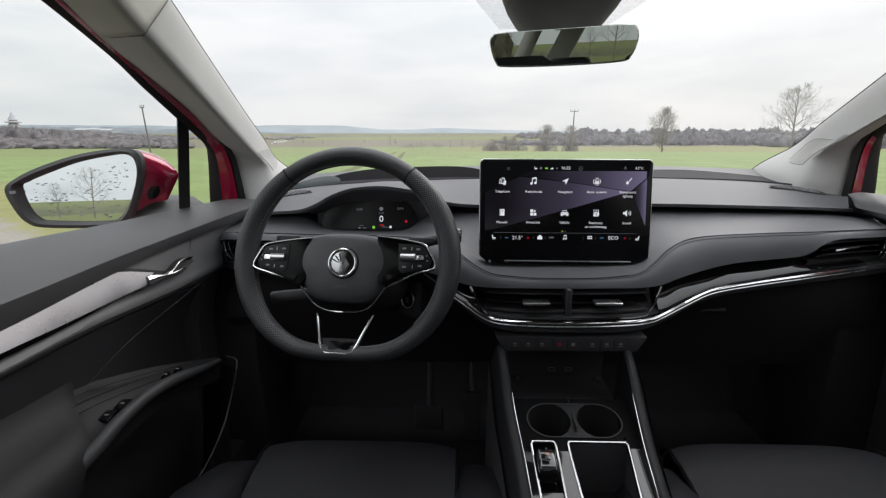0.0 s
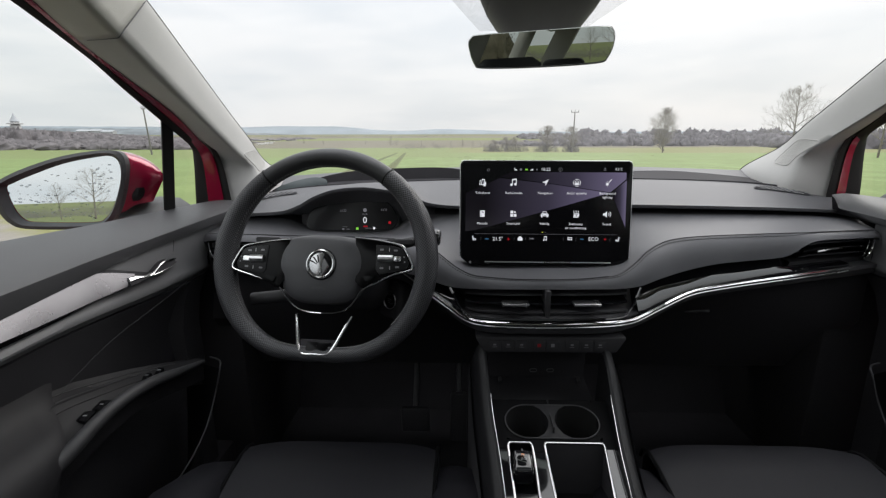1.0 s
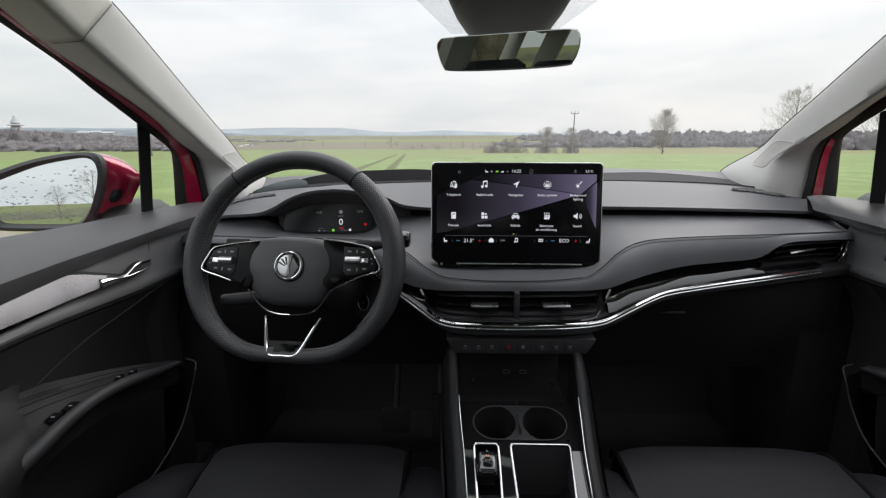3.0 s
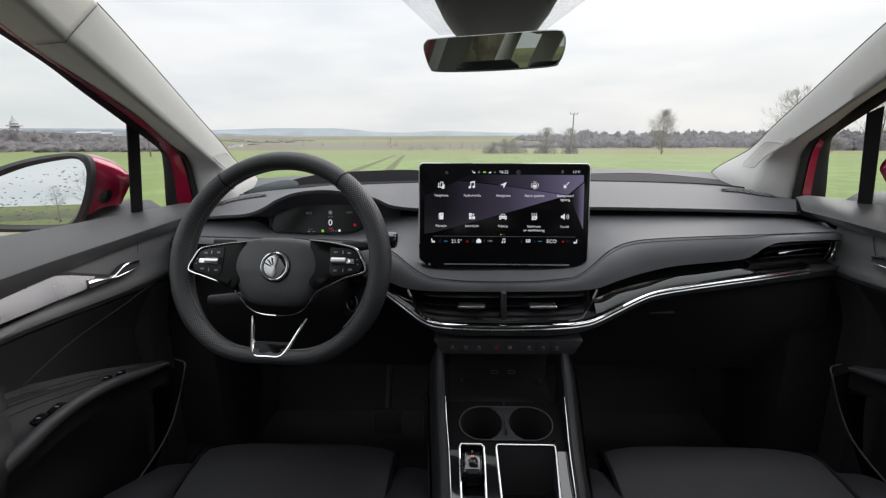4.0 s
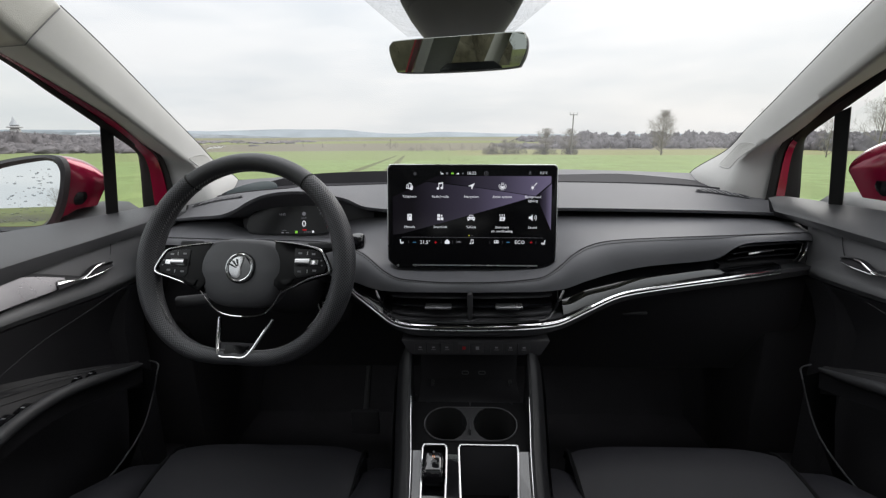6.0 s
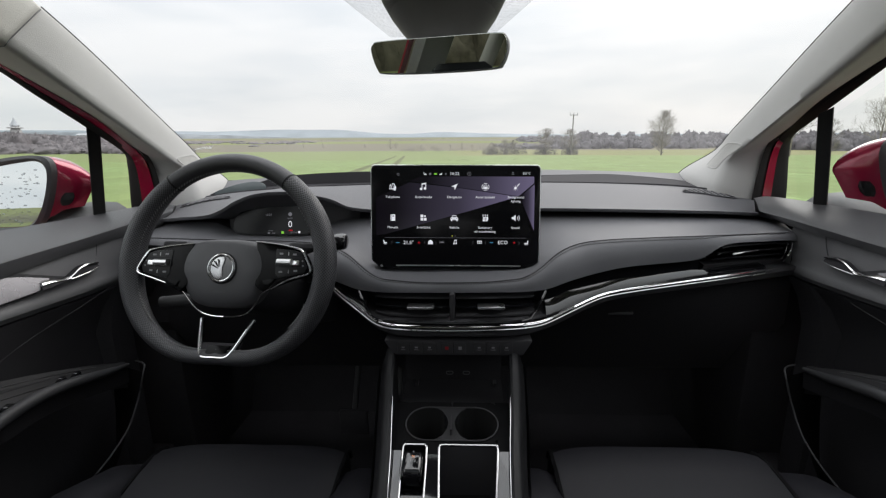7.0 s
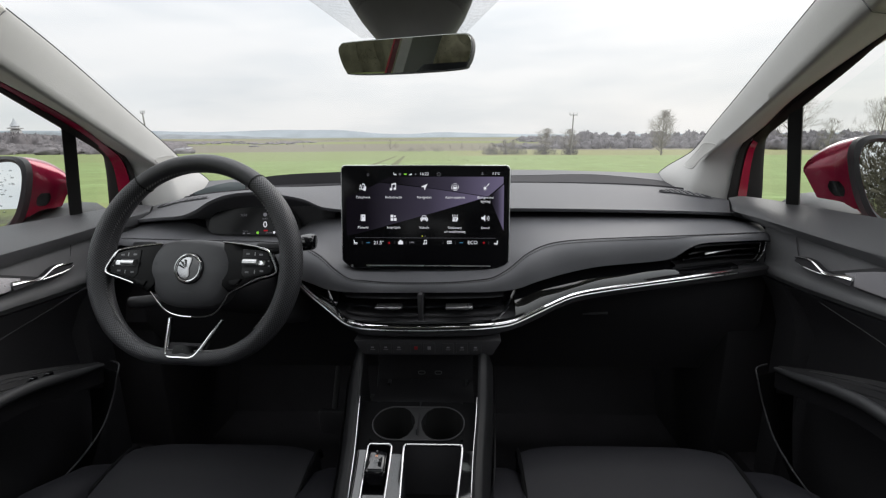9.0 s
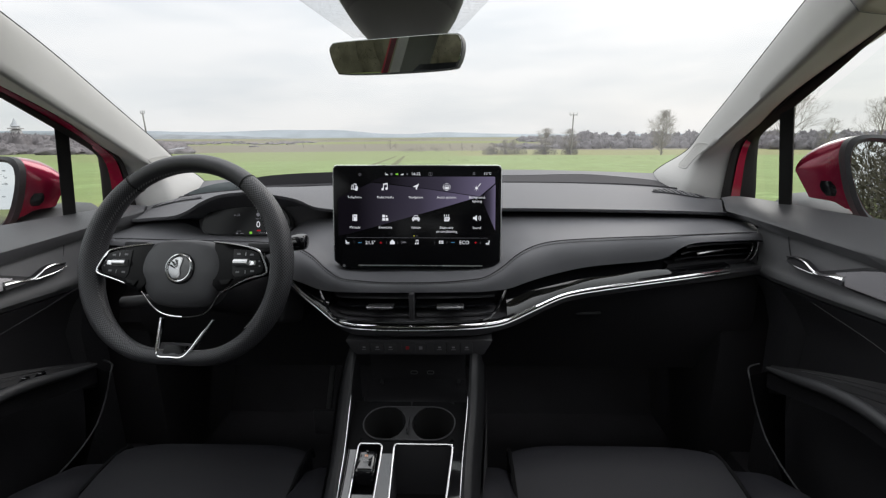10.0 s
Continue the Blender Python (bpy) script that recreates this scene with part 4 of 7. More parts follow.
    up = [Vector((CX + sgn * (head(y)[0] + (0.008 if sgn < 0 else -0.020)), y, head(y)[1] + 0.004)) for y in gy]
    dn = [Vector((CX + sgn * (0.838 if sgn < 0 else 0.792), y, 1.05)) for y in gy]
    pane = part("window_pane", loft([up, dn]), SIDE_GLASS, door, "clear side window glass")
    pane.visible_shadow = False
    # outer skin of the door
    part("outer_skin", loft([[v + Vector((sgn * 0.012, 0, -0.012)) for v in g], [Vector((CX + sgn * 0.90, v.y, 1.0)) for v in g], [Vector((CX + sgn * 0.93, v.y, 0.75)) for v in g], [Vector((CX + sgn * 0.90, v.y, 0.36)) for v in g]]), PAINT, door, "red painted outer door skin")

    # pillar trim with its speaker grille
    d, r, w = side(sgn, FRAME_SEAL, 121, (-0.01, 0.02, 0.01)), side(sgn, RIDGE, 121, (-0.02, 0.0, 0.01)), side(sgn, SCREEN_EDGE if sgn < 0 else SCREEN_EDGE_R, 121, (-0.014, 0, 0.01))
    cut = 40
    back = Vector((sgn * 0.03, 0.02, 0))

    def skin(i, j):
        a, b, e = d[i:j], r[i:j], w[i:j]
        return loft([[v + Vector((sgn * 0.006, 0.004, 0)) for v in a], lerp_rows(a, b, 0.25, (sgn * 0.001, 0, -0.002)), lerp_rows(a, b, 0.5, (-sgn * 0.006, 0, -0.002)), lerp_rows(a, b, 0.75, (-sgn * 0.0095, 0, -0.001)), lerp_rows(a, b, 0.92, (-sgn * 0.0075, 0, 0)), lerp_rows(b, e, 0.06, (-sgn * 0.0065, 0.0, 0)), lerp_rows(b, e, 0.22, (-sgn * 0.0075, -0.002, 0)), lerp_rows(b, e, 0.5, (-sgn * 0.009, -0.004, 0)),
                     lerp_rows(b, e, 0.78, (-sgn * 0.007, -0.003, 0)), lerp_rows(b, e, 0.94, (-sgn * 0.003, 0, 0)), e, [v + back for v in e], [v + back for v in a]], closed=True, caps=True)
    pil = setting("pillar_trim_1" if sgn < 0 else "pillar_trim_2", skin(cut, 121), PILLAR, "light grey fabric windscreen pillar trim", "pillar trim", sharp=75)
    # speaker grille let into the pillar's foot

    def on_pillar(i, f, lift):
        k = min(int(i), 119)
        t = i - k
        b, e = [q[k].lerp(q[k + 1], t) for q in (r, w)]
        knots = ((0.06, 0.0065, 0), (0.22, 0.0075, 0.002), (0.5, 0.009, 0.004), (0.78, 0.007, 0.003), (0.94, 0.003, 0))
        for k0, k1 in zip(knots, knots[1:]):
            if k0[0] <= f <= k1[0]:
                u = (f - k0[0]) / (k1[0] - k0[0])
                ox_, oy_ = k0[1] + (k1[1] - k0[1]) * u, k0[2] + (k1[2] - k0[2]) * u
                break
        return b.lerp(e, f) + Vector((-sgn * (ox_ + lift), -oy_ - lift * 0.6, lift * 0.2))
    corners = ((82.0, 0.13), (85.6, 0.82), (95.2, 0.76), (96.3, 0.09)) if sgn < 0 else ((80.8, 0.06), (85.8, 0.70), (99.4, 0.54), (98.6, 0.12))
    grid_ = []
    for b_ in [m_ / 6 - 1 for m_ in range(13)]:
        grid_.append([])
        for a_ in [m_ / 6 - 1 for m_ in range(13)]:
            u, v = 0.5 + 0.5 * a_ * math.sqrt(1 - 0.2 * b_ ** 4), 0.5 + 0.5 * b_ * math.sqrt(1 - 0.2 * a_ ** 4)
            grid_[-1].append(on_pillar(*[(corners[0][q] * (1 - u) + corners[1][q] * u) * (1 - v) + (corners[3][q] * (1 - u) + corners[2][q] * u) * v for q in (0, 1)], 0.0008))
    part("speaker_grille", loft(grid_ + [[v + Vector((sgn * 0.004, 0.004, 0)) for v in g_] for g_ in reversed(grid_)], closed=True, caps=True), MESH_GREY, pil, "grey woven speaker grille")
    ring_ = grid_[0] + [g_[-1] for g_ in grid_[1:]] + list(reversed(grid_[-1][:-1])) + [g_[0] for g_ in reversed(grid_[1:-1])]
    part("grille_edge", tube(ring_, 0.0009, 6, closed=True), PILLAR, pil)
    rail = setting("roof_rail_1" if sgn < 0 else "roof_rail_2", skin(0, cut + 1), LINER, "grey headliner edge above the door", "headliner", sharp=75)
    a, b, e = d[cut], r[cut], w[cut]
    joint_ = [a.lerp(b, f_) + Vector((-sgn * g_, 0, -0.002)) for f_, g_ in ((0.25, 0.0), (0.5, 0.007), (0.75, 0.0105), (0.92, 0.0085))] + [b.lerp(e, f_) + Vector((-sgn * g_, h_ - 0.001, -0.0006)) for f_, g_, h_ in ((0.06, 0.0075, 0), (0.22, 0.0085, -0.002), (0.5, 0.010, -0.004), (0.78, 0.008, -0.003), (0.94, 0.004, 0))]
    part("trim_joint", tube(spline(joint_, 30), 0.0007, 6), GREY_PLASTIC, pil)
    part("glass_seal", tube([v + Vector((sgn * 0.001, 0.002, 0.001)) for v in w[cut:112]], 0.0012, 6), GREY_PLASTIC, pil)

# windscreen, one large pane
ws = [side(s, SCREEN_EDGE if s < 0 else SCREEN_EDGE_R, 60, (-0.014, 0, 0.01)) for s in (-1, 1)]
cols = []
for j in range(13):
    f = j / 12
    bow = 4 * f * (1 - f)
    cols.append([a.lerp(b, f) + Vector((0, 0.17 * bow * (0.35 + 0.65 * i / 59), 0.012 * bow + 0.05 * bow * (1 - i / 59))) + Vector((0, 0.006, 0.004)) for i, (a, b) in enumerate(zip(*ws))])
wind = setting("window_1", loft([c[12:57] for c in cols]), GLASS, "large clear windscreen", "windscreen")
wind.visible_shadow = False
part("edge_band", loft([[v + Vector((-0.008, 0.006, 0.0)) for v in ws[0][12:54]], [v + Vector((-0.05, 0.01, 0.0)) for v in ws[0][12:54]]]), RUBBER, wind, "black printed edge")
part("edge_band", loft([[v + Vector((0.008, 0.006, 0.0)) for v in ws[1][12:54]], [v + Vector((0.05, 0.01, 0.0)) for v in ws[1][12:54]]]), RUBBER, wind, "black printed edge")

# roof lining, shell behind, rear window, rear side windows
def roof_patch(f0, f1, y0, y1):
    rows_ = []
    for f in [f0 + (f1 - f0) * i / 6 for i in range(7)]:
        bow = 4 * f * (1 - f)
        rows_.append([Vector((CX - 0.56 + 1.12 * f, y, 1.487 + 0.03 * bow - 0.05 * max(0, -y - 0.6))) for y in (y0, y0 * 0.67 + y1 * 0.33, y0 * 0.33 + y1 * 0.67, y1)])
    return loft(rows_ + [[v + Vector((0, 0, 0.03)) for v in r_] for r_ in reversed(rows_)], closed=True, caps=True)


# roof lining round a long glass roof
setting("ceiling", join(roof_patch(0, 1, 0.56, 0.24), roof_patch(0, 0.13, 0.24, -1.0), roof_patch(0.87, 1, 0.24, -1.0), roof_patch(0, 1, -1.0, -1.5)), LINER, "light grey fabric roof lining round a glass roof", "headliner")
bm = bmesh.new()
bm.faces.new([bm.verts.new((CX + a, b, 1.522)) for a, b in ((-0.43, 0.26), (0.43, 0.26), (0.43, -1.02), (-0.43, -1.02))])
skylight = setting("window_2", bm, pane_material("roof_pane", 0.04, (0.11, 0.12, 0.118)), "tinted panoramic glass roof", "glass roof")
skylight.visible_shadow = False
floor = setting("floor", box((CX - 0.80, -1.7, 0.30), (CX + 0.80, 1.45, 0.34)), CARPET, "black carpet on the car floor", "floor")
setting("wall_front", loft([[Vector((CX + o, 1.30, 0.34)) for o in (-0.8, 0.8)], [Vector((CX + o, 1.42, 0.60)) for o in (-0.8, 0.8)], [Vector((CX + o, 1.46, 1.10)) for o in (-0.8, 0.8)],
                            [Vector((CX + o, 1.50, 1.10)) for o in (-0.8, 0.8)], [Vector((CX + o, 1.46, 0.30)) for o in (-0.8, 0.8)]], closed=True, caps=True), DEEP, "black bulkhead behind the dashboard", "bulkhead")
for sgn in (-1, 1):
    x0, x1 = CX + sgn * 0.80, CX + sgn * 0.86
    setting("wall_left" if sgn < 0 else "wall_right", box((min(x0, x1), -1.75, 0.34), (max(x0, x1), -0.30, 1.04), 0.01), HARD, "black rear door panel", "door panel")
    setting("wall_kick_1" if sgn < 0 else "wall_kick_2", box((min(CX + sgn * 0.70, CX + sgn * 0.86), 1.00, 0.30), (max(CX + sgn * 0.70, CX + sgn * 0.86), 1.50, 0.99), 0.01), DEEP, "black footwell side lining", "side lining")
    setting("wall_sill_1" if sgn < 0 else "wall_sill_2", box((min(CX + sgn * 0.76, CX + sgn * 0.88), -0.35, 0.28), (max(CX + sgn * 0.76, CX + sgn * 0.88), 1.05, 0.44), 0.01), DEEP, "black door sill", "sill")
    for nm, yy in (("pillar_b", -0.33), ("pillar_c", -1.15)):
        a = [Vector((CX + sgn * 0.80, yy - 0.05, 1.03)), Vector((CX + sgn * 0.56, yy - 0.02, 1.48))]
        b = [v + Vector((0, 0.10, 0)) for v in a]
        o = Vector((sgn * 0.05, 0, 0))
        if nm == "pillar_b":
            a = [v + Vector((0, -0.16, 0)) for v in a]
        inner = [[v.lerp(w, f) + Vector((-sgn * 0.030 * math.sin(math.pi * f), 0, 0)) for v, w in zip(a, b)] for f in [q / 8 for q in range(9)]]
        setting(nm + ("_1" if sgn < 0 else "_2"), loft(inner + [[v + o for v in b], [v + o for v in a]], closed=True, caps=True), PILLAR if nm == "pillar_b" else LINER, "grey fabric door pillar trim", "pillar trim", sharp=60)
        if nm == "pillar_b":
            red = [[v + Vector((sgn * 0.052, 0.01, 0)) for v in b], [v + Vector((sgn * 0.052, 0.05, 0)) for v in b], [v + Vector((sgn * 0.06, 0.05, 0)) for v in b], [v + Vector((sgn * 0.06, 0.01, 0)) for v in b]]
            setting("pillar_sheet" + ("_1" if sgn < 0 else "_2"), loft(red, closed=True, caps=True), PAINT, "red painted body pillar", "body pillar")
tail = box((CX - 0.8, -1.78, 0.34), (CX + 0.8, -1.72, 1.06), 0.01)
setting("wall_back", tail, HARD, "black tailgate lining below the rear window", "tailgate")
for sgn in (-1, 1):
    a = [Vector((CX + sgn * 0.80, -1.75, 1.05)), Vector((CX + sgn * 0.52, -1.48, 1.46))]
    b = [v + Vector((-sgn * 0.14, 0, 0)) for v in a]
    o = Vector((0, -0.04, 0))
    setting("tail_pillar_1" if sgn < 0 else "tail_pillar_2", loft([a, b, [v + o for v in b], [v + o for v in a]], closed=True, caps=True), LINER, "grey tailgate pillar trim", "pillar trim")


# ---- steering wheel ----
wheel = thing("steering_wheel", "black leather flat-bottomed steering wheel with chrome-edged spokes", "steering wheel", at=(-0.190, 0.690, 1.024))
WM = pose(-0.190, 0.690, 1.024, -23.5, 0, -5)


RIM_R = curve_x([(0, 0.154), (14, 0.159), (28, 0.167), (40, 0.1715), (55, 0.1745), (80, 0.1745), (130, 0.172), (180, 0.171)])
MU = -0.008        # the wheel's middle in its own plane


def wheel_rim(n):
    """The rim's middle line: round above, flattened below, standing a little steeper than the hub."""
    out = []
    for i in range(n):
        a = 2 * math.pi * i / n
        down = abs((math.degrees(a) - 270 + 180) % 360 - 180)
        d = RIM_R(down)[0]
        v = 0.006 + d * math.sin(a)
        out.append(Vector((MU + 0.003 + d * math.cos(a), 0.005 - 0.07 * v, v)))
    return out


def placed(bm, m):
    bm.transform(m)
    return bm


rimpath = wheel_rim(96)


def rim_piece(i0, i1, mat, label, r0, r1, r2):
    pts = [rimpath[i % 96] for i in range(i0, i1 + 1)]
    rr = curve_x([(0, r0), (0.5, r1), (1, r2)])
    bm = tube(pts, lambda t: rr(t)[0], 20, flat=1.12, up=(0, 1, 0))
    uv = bm.loops.layers.uv.new("grip")
    bm.verts.ensure_lookup_table()
    bm.verts.index_update()
    run = [0.0]
    for p, q in zip(pts, pts[1:]):
        run.append(run[-1] + (q - p).length)
    for f in bm.faces:
        ids = [lp.vert.index for lp in f.loops]
        wrap = max(v % 20 for v in ids) - min(v % 20 for v in ids) > 10
        for lp in f.loops:
            i, k = divmod(lp.vert.index, 20)
            k = 20 if wrap and k == 0 else k
            s_, w_ = run[i] / 0.0046, k * 0.0058 / 0.0046
            lp[uv].uv = (s_ + w_, s_ - w_)
    part("rim", placed(bm, WM), mat, wheel, label)


rim_piece(14, 34, RIM_TOP, "smooth leather top of the rim", 0.0150, 0.0155, 0.0150)
rim_piece(34, 64, PERF, "perforated leather grip", 0.0155, 0.0180, 0.0138)
rim_piece(64, 80, PERF, "flattened leather bottom of the rim", 0.0138, 0.0120, 0.0138)
rim_piece(80, 110, PERF, "perforated leather grip", 0.0138, 0.0180, 0.0155)
for k in (14, 34):
    q = rimpath[k]
    d = (rimpath[k + 1] - rimpath[k - 1]).normalized()
    part("joint", placed(tube([q - d * 0.0012, q + d * 0.0012], 0.0162, 18, flat=1.12, up=(0, 1, 0)), WM), RUBBER, wheel)
bm = bmesh.new()
for k in range(180):
    a = rimpath[int(k * 96 / 180) % 96]
    b = rimpath[(int(k * 96 / 180) + 1) % 96]
    f = k * 96 / 180 % 1
    p = a.lerp(b, f)
    inward = Vector((MU - p.x, 0, 0.006 - p.z)).normalized()
    q = p + inward * (0.0125 if p.z < -0.11 else 0.0160) + Vector((0, -0.006, 0))
    t = (b - a).normalized() * 0.0020
    bm = join(bm, tube([q - t + Vector((0, -0.002, 0)), q + t + Vector((0, 0.002, 0))], 0.0007, 4))
tagged(part("rim_stitching", placed(bm, WM), THREAD, wheel), kind="stuff")

# airbag cover
half_bag = [(0.0, 0.047), (0.020, 0.0468), (0.040, 0.0450), (0.058, 0.0405), (0.070, 0.030), (0.0775, 0.012), (0.0785, -0.006), (0.0735, -0.026), (0.064, -0.046), (0.050, -0.060), (0.030, -0.0665), (0.0, -0.068)]
bag = smooth2([(u, v) for u, v in half_bag] + [(-u, v) for u, v in half_bag[-2:0:-1]], 88)
bm = bmesh.new()
rings = []
for s, y in ((1.0, 0.030), (1.0, 0.014), (0.985, 0.0075), (0.93, 0.0025), (0.84, 0.0), (0.6, -0.0022), (0.3, -0.003)):
    rings.append([bm.verts.new((MU + u * s, y + 0.10 * max(0, -v - 0.01) * s, v * s - 0.008 * (1 - s))) for u, v in bag])
for a, b in zip(rings, rings[1:]):
    for i in range(len(bag)):
        bm.faces.new((a[i], a[(i + 1) % len(bag)], b[(i + 1) % len(bag)], b[i]))
bm.faces.new(rings[-1])
bm.faces.new(list(reversed(rings[0])))
cover = part("airbag_cover", placed(bm, WM), material("airbag_cover", (0.058, 0.058, 0.063), 0.42, grain=0.3, grain_scale=900), wheel, "black padded airbag cover", sharp=60)
# flat letters; a lighter grey paints the light that the debossed edges catch
part("lettering", words("AIRBAG", 0.0066, WM @ pose(MU, -0.0002, -0.042, -6)), material("debossed_letters", (0.075, 0.075, 0.078), 0.6), cover, smooth=False)
for sgn in (-1, 1):
    part("horn_mark", slab(rounded(0.006, 0.0022, 0.0008, 2, MU + sgn * 0.062, 0.004), 0.0006, m=WM @ Matrix.Translation((0, -0.0014, 0))), material("horn_mark_grey", (0.07, 0.07, 0.073), 0.6), cover)
EM = WM @ pose(-0.0055, -0.0015, -0.0035)
badge = part("badge", slab(ring2(0, 0, 0.0262, 40), 0.006, 0.002, m=EM @ Matrix.Translation((0, -0.004, 0))), GLOSS, wheel, "round chrome and black badge")
part("badge_ring", placed(tube([Vector((0.0222 * math.cos(a), -0.0045, 0.0222 * math.sin(a))) for a in [2 * math.pi * i / 40 for i in range(40)]], 0.0021, 8, closed=True, up=(0, 1, 0)), EM), CHROME, badge)
# plain half disc inside the ring, crossed by thin black bars
half_disc = [(0.0185 * math.cos(radians(d_)), 0.0185 * math.sin(radians(d_))) for d_ in range(70, 266, 13)] + [(0.004, -0.012), (0.002, 0.0), (0.005, 0.010)]
part("badge_plate", slab(half_disc, 0.002, 0.0006, m=EM @ Matrix.Translation((0, -0.0055, 0))), DIM_CHROME, badge)
for k in range(3):
    a = radians(152 - 24 * k)
    p0, p1 = Vector((-0.001, -0.0072, -0.003)), Vector((-0.001 + 0.0175 * math.cos(a), -0.0072, -0.003 + 0.0175 * math.sin(a)))
    part("badge_bar", placed(tube([p0.lerp(p1, 0.30), p0.lerp(p1, 0.65), p1], lambda t: 0.0006 + 0.0006 * t, 6, up=(0, 1, 0)), EM), GLOSS, badge)

# side spokes with switch pads, outlined by one chrome line on each side that meets below the cover
EDGE = [(0.056, 0.0400), (0.0875, 0.0368), (0.120, 0.0315), (0.137, 0.0262), (0.147, 0.0110), (0.1540, -0.0050), (0.1490, -0.0125), (0.122, -0.0205), (0.092, -0.0325), (0.072, -0.0420), (0.061, -0.0560), (0.051, -0.0680), (0.038, -0.0770), (0.020, -0.0815), (0.0, -0.0825)]


def dish(v):
    """How far the spokes fall back towards the column below the hub."""
    return 0.0 if v > -0.02 else (-0.02 - v) * 0.33


for sgn in (-1, 1):
    lift = 0.002 * sgn
    outl = [(MU + sgn * u, v + lift) for u, v in EDGE[:10]] + [(MU + sgn * 0.060, -0.030), (MU + sgn * 0.058, 0.010)]
    if sgn < 0:
        outl.reverse()
    spoke = part("spoke", slab(outl, 0.016, 0.002, m=WM @ Matrix.Translation((0, 0.001, 0))), SPOKE, wheel, "gloss black spoke with switches")
    line_ = [Vector((MU + sgn * u, dish(v) - 0.0005, v + lift * (v > -0.03))) for u, v in EDGE]
    part("spoke_edge", placed(tube(spline(line_, 70), lambda t: 0.0011 + 0.0007 * math.exp(-((t - 0.35) / 0.2) ** 2) + (0.0003 if t > 0.7 else 0), 7, up=(0, 1, 0)), WM), CHROME, spoke, "thin chrome edge")
    ku, kv = 0.1135, 0.0062 + lift
    padm = WM @ Matrix.Translation((MU + sgn * ku, -0.0005, kv))
    field = [(-0.021, 0.0225), (0.010, 0.0205), (0.023, 0.0165), (0.0345, -0.0065), (0.0305, -0.0165), (0.004, -0.0225), (-0.0135, -0.0255), (-0.0195, -0.018)]
    field = [(sgn * u, v) for u, v in field]
    if sgn < 0:
        field.reverse()
    part("switch_pad", slab(field, 0.006, 0.0012, m=padm), material("switch_black", (0.009, 0.009, 0.010), 0.4, spec=0.3), spoke, "black switch field")
    for v_ in (0.0085, -0.0085):
        part("switch_groove", placed(tube([Vector((sgn * -0.019, -0.0002, v_ + 0.001)), Vector((sgn * 0.027, -0.0002, v_ * 0.9))], 0.0005, 5), padm), DEEP, spoke)
    part("roller", placed(tube([Vector((sgn * -0.0155, -0.002, 0.0)), Vector((sgn * 0.0085, -0.002, 0.0))], 0.0060, 16), padm), SATIN, spoke, "silver roller")
    part("roller_guard", slab(rounded(0.013, 0.0085, 0.002, 3, sgn * 0.0155, -0.0005), 0.003, 0.001, m=padm @ Matrix.Translation((0, -0.0028, 0))), CHROME, spoke, "bright roller end")
    for u, v, w_ in ((-0.011, 0.0145, 0.0062), (0.0015, 0.0145, 0.0011), (0.012, 0.0135, 0.0062), (-0.010, -0.0155, 0.0062), (0.0035, -0.0150, 0.0011), (0.0155, -0.0135, 0.0062), (0.0262, 0.003, 0.0025), (0.0275, -0.005, 0.0025)):
        part("switch_mark", slab(rounded(w_, 0.0030 if w_ > 0.003 else 0.0060 if w_ < 0.002 else 0.0025, 0.0005, 1, sgn * u, v), 0.0004, m=padm @ Matrix.Translation((0, -0.0005, 0))), ICON_LIGHT if w_ < 0.002 else ICON_GREY, spoke)
    cheek_ = [(0.074, 0.037), (0.093, 0.034), (0.090, 0.004), (0.094, -0.018), (0.078, -0.026)]
    cheek_ = [(MU + sgn * u, v + lift) for u, v in cheek_]
    if sgn > 0:
        cheek_.reverse()
    part("hub_cheek", slab(cheek_, 0.010, 0.002, m=WM @ Matrix.Translation((0, -0.001, 0)) @ Matrix.Rotation(radians(sgn * 5), 4, 'Z')), SPOKE, wheel, "gloss black facet beside the cover")
    facet = [(0.074, -0.0235), (0.096, -0.0205), (0.0895, -0.0305), (0.079, -0.0335)]
    facet = [(MU + sgn * u, v + lift) for u, v in facet]
    if sgn > 0:
        facet.reverse()
    part("hub_facet", slab(facet, 0.004, 0.0008, m=WM @ Matrix.Translation((0, -0.0022, 0))), SPOKE, wheel)
# lower double spoke, falling back towards the hub


def low(u, v, dy=0.0):
    return Vector((MU + u, 0.004 + (v + 0.147) * 0.46 + dy, v))


LOWER = [(0.048, -0.0865), (0.0385, -0.113), (0.0285, -0.139), (0.0190, -0.1475), (0.0, -0.1478)]
lower_path = [low(-u, v) for u, v in LOWER] + [low(u, v) for u, v in LOWER[-2::-1]]
foot = [(0.0330, -0.1260), (0.0285, -0.139), (0.0190, -0.1475)]
rows_ = [[low(-u, v, d_) for u, v in foot] + [low(u, v, d_) for u, v in reversed(foot)] for d_ in (0.003, 0.018)]
bm = bmesh.new()
rings = [[bm.verts.new(v) for v in r_] for r_ in rows_]
for i in range(6):
    bm.faces.new((rings[0][i], rings[0][(i + 1) % 6], rings[1][(i + 1) % 6], rings[1][i]))
bm.faces.new(rings[0])
bm.faces.new(list(reversed(rings[1])))
part("lower_spoke", placed(bm, WM), DEEP, wheel, "black foot of the open lower spoke", smooth=False)
for sgn in (-1, 1):
    part("lower_strut", placed(tube([low(sgn * u, v, 0.004) for u, v in LOWER[:3]], 0.0030, 8, up=(0, 1, 0)), WM), GLOSS, wheel)
part("lower_spoke_edge", placed(tube(spline(lower_path, 60), lambda t: 0.0021 + 0.0006 * abs(2 * t - 1), 8, up=(0, 1, 0)), WM), CHROME, wheel, "chrome clip of the lower spoke")
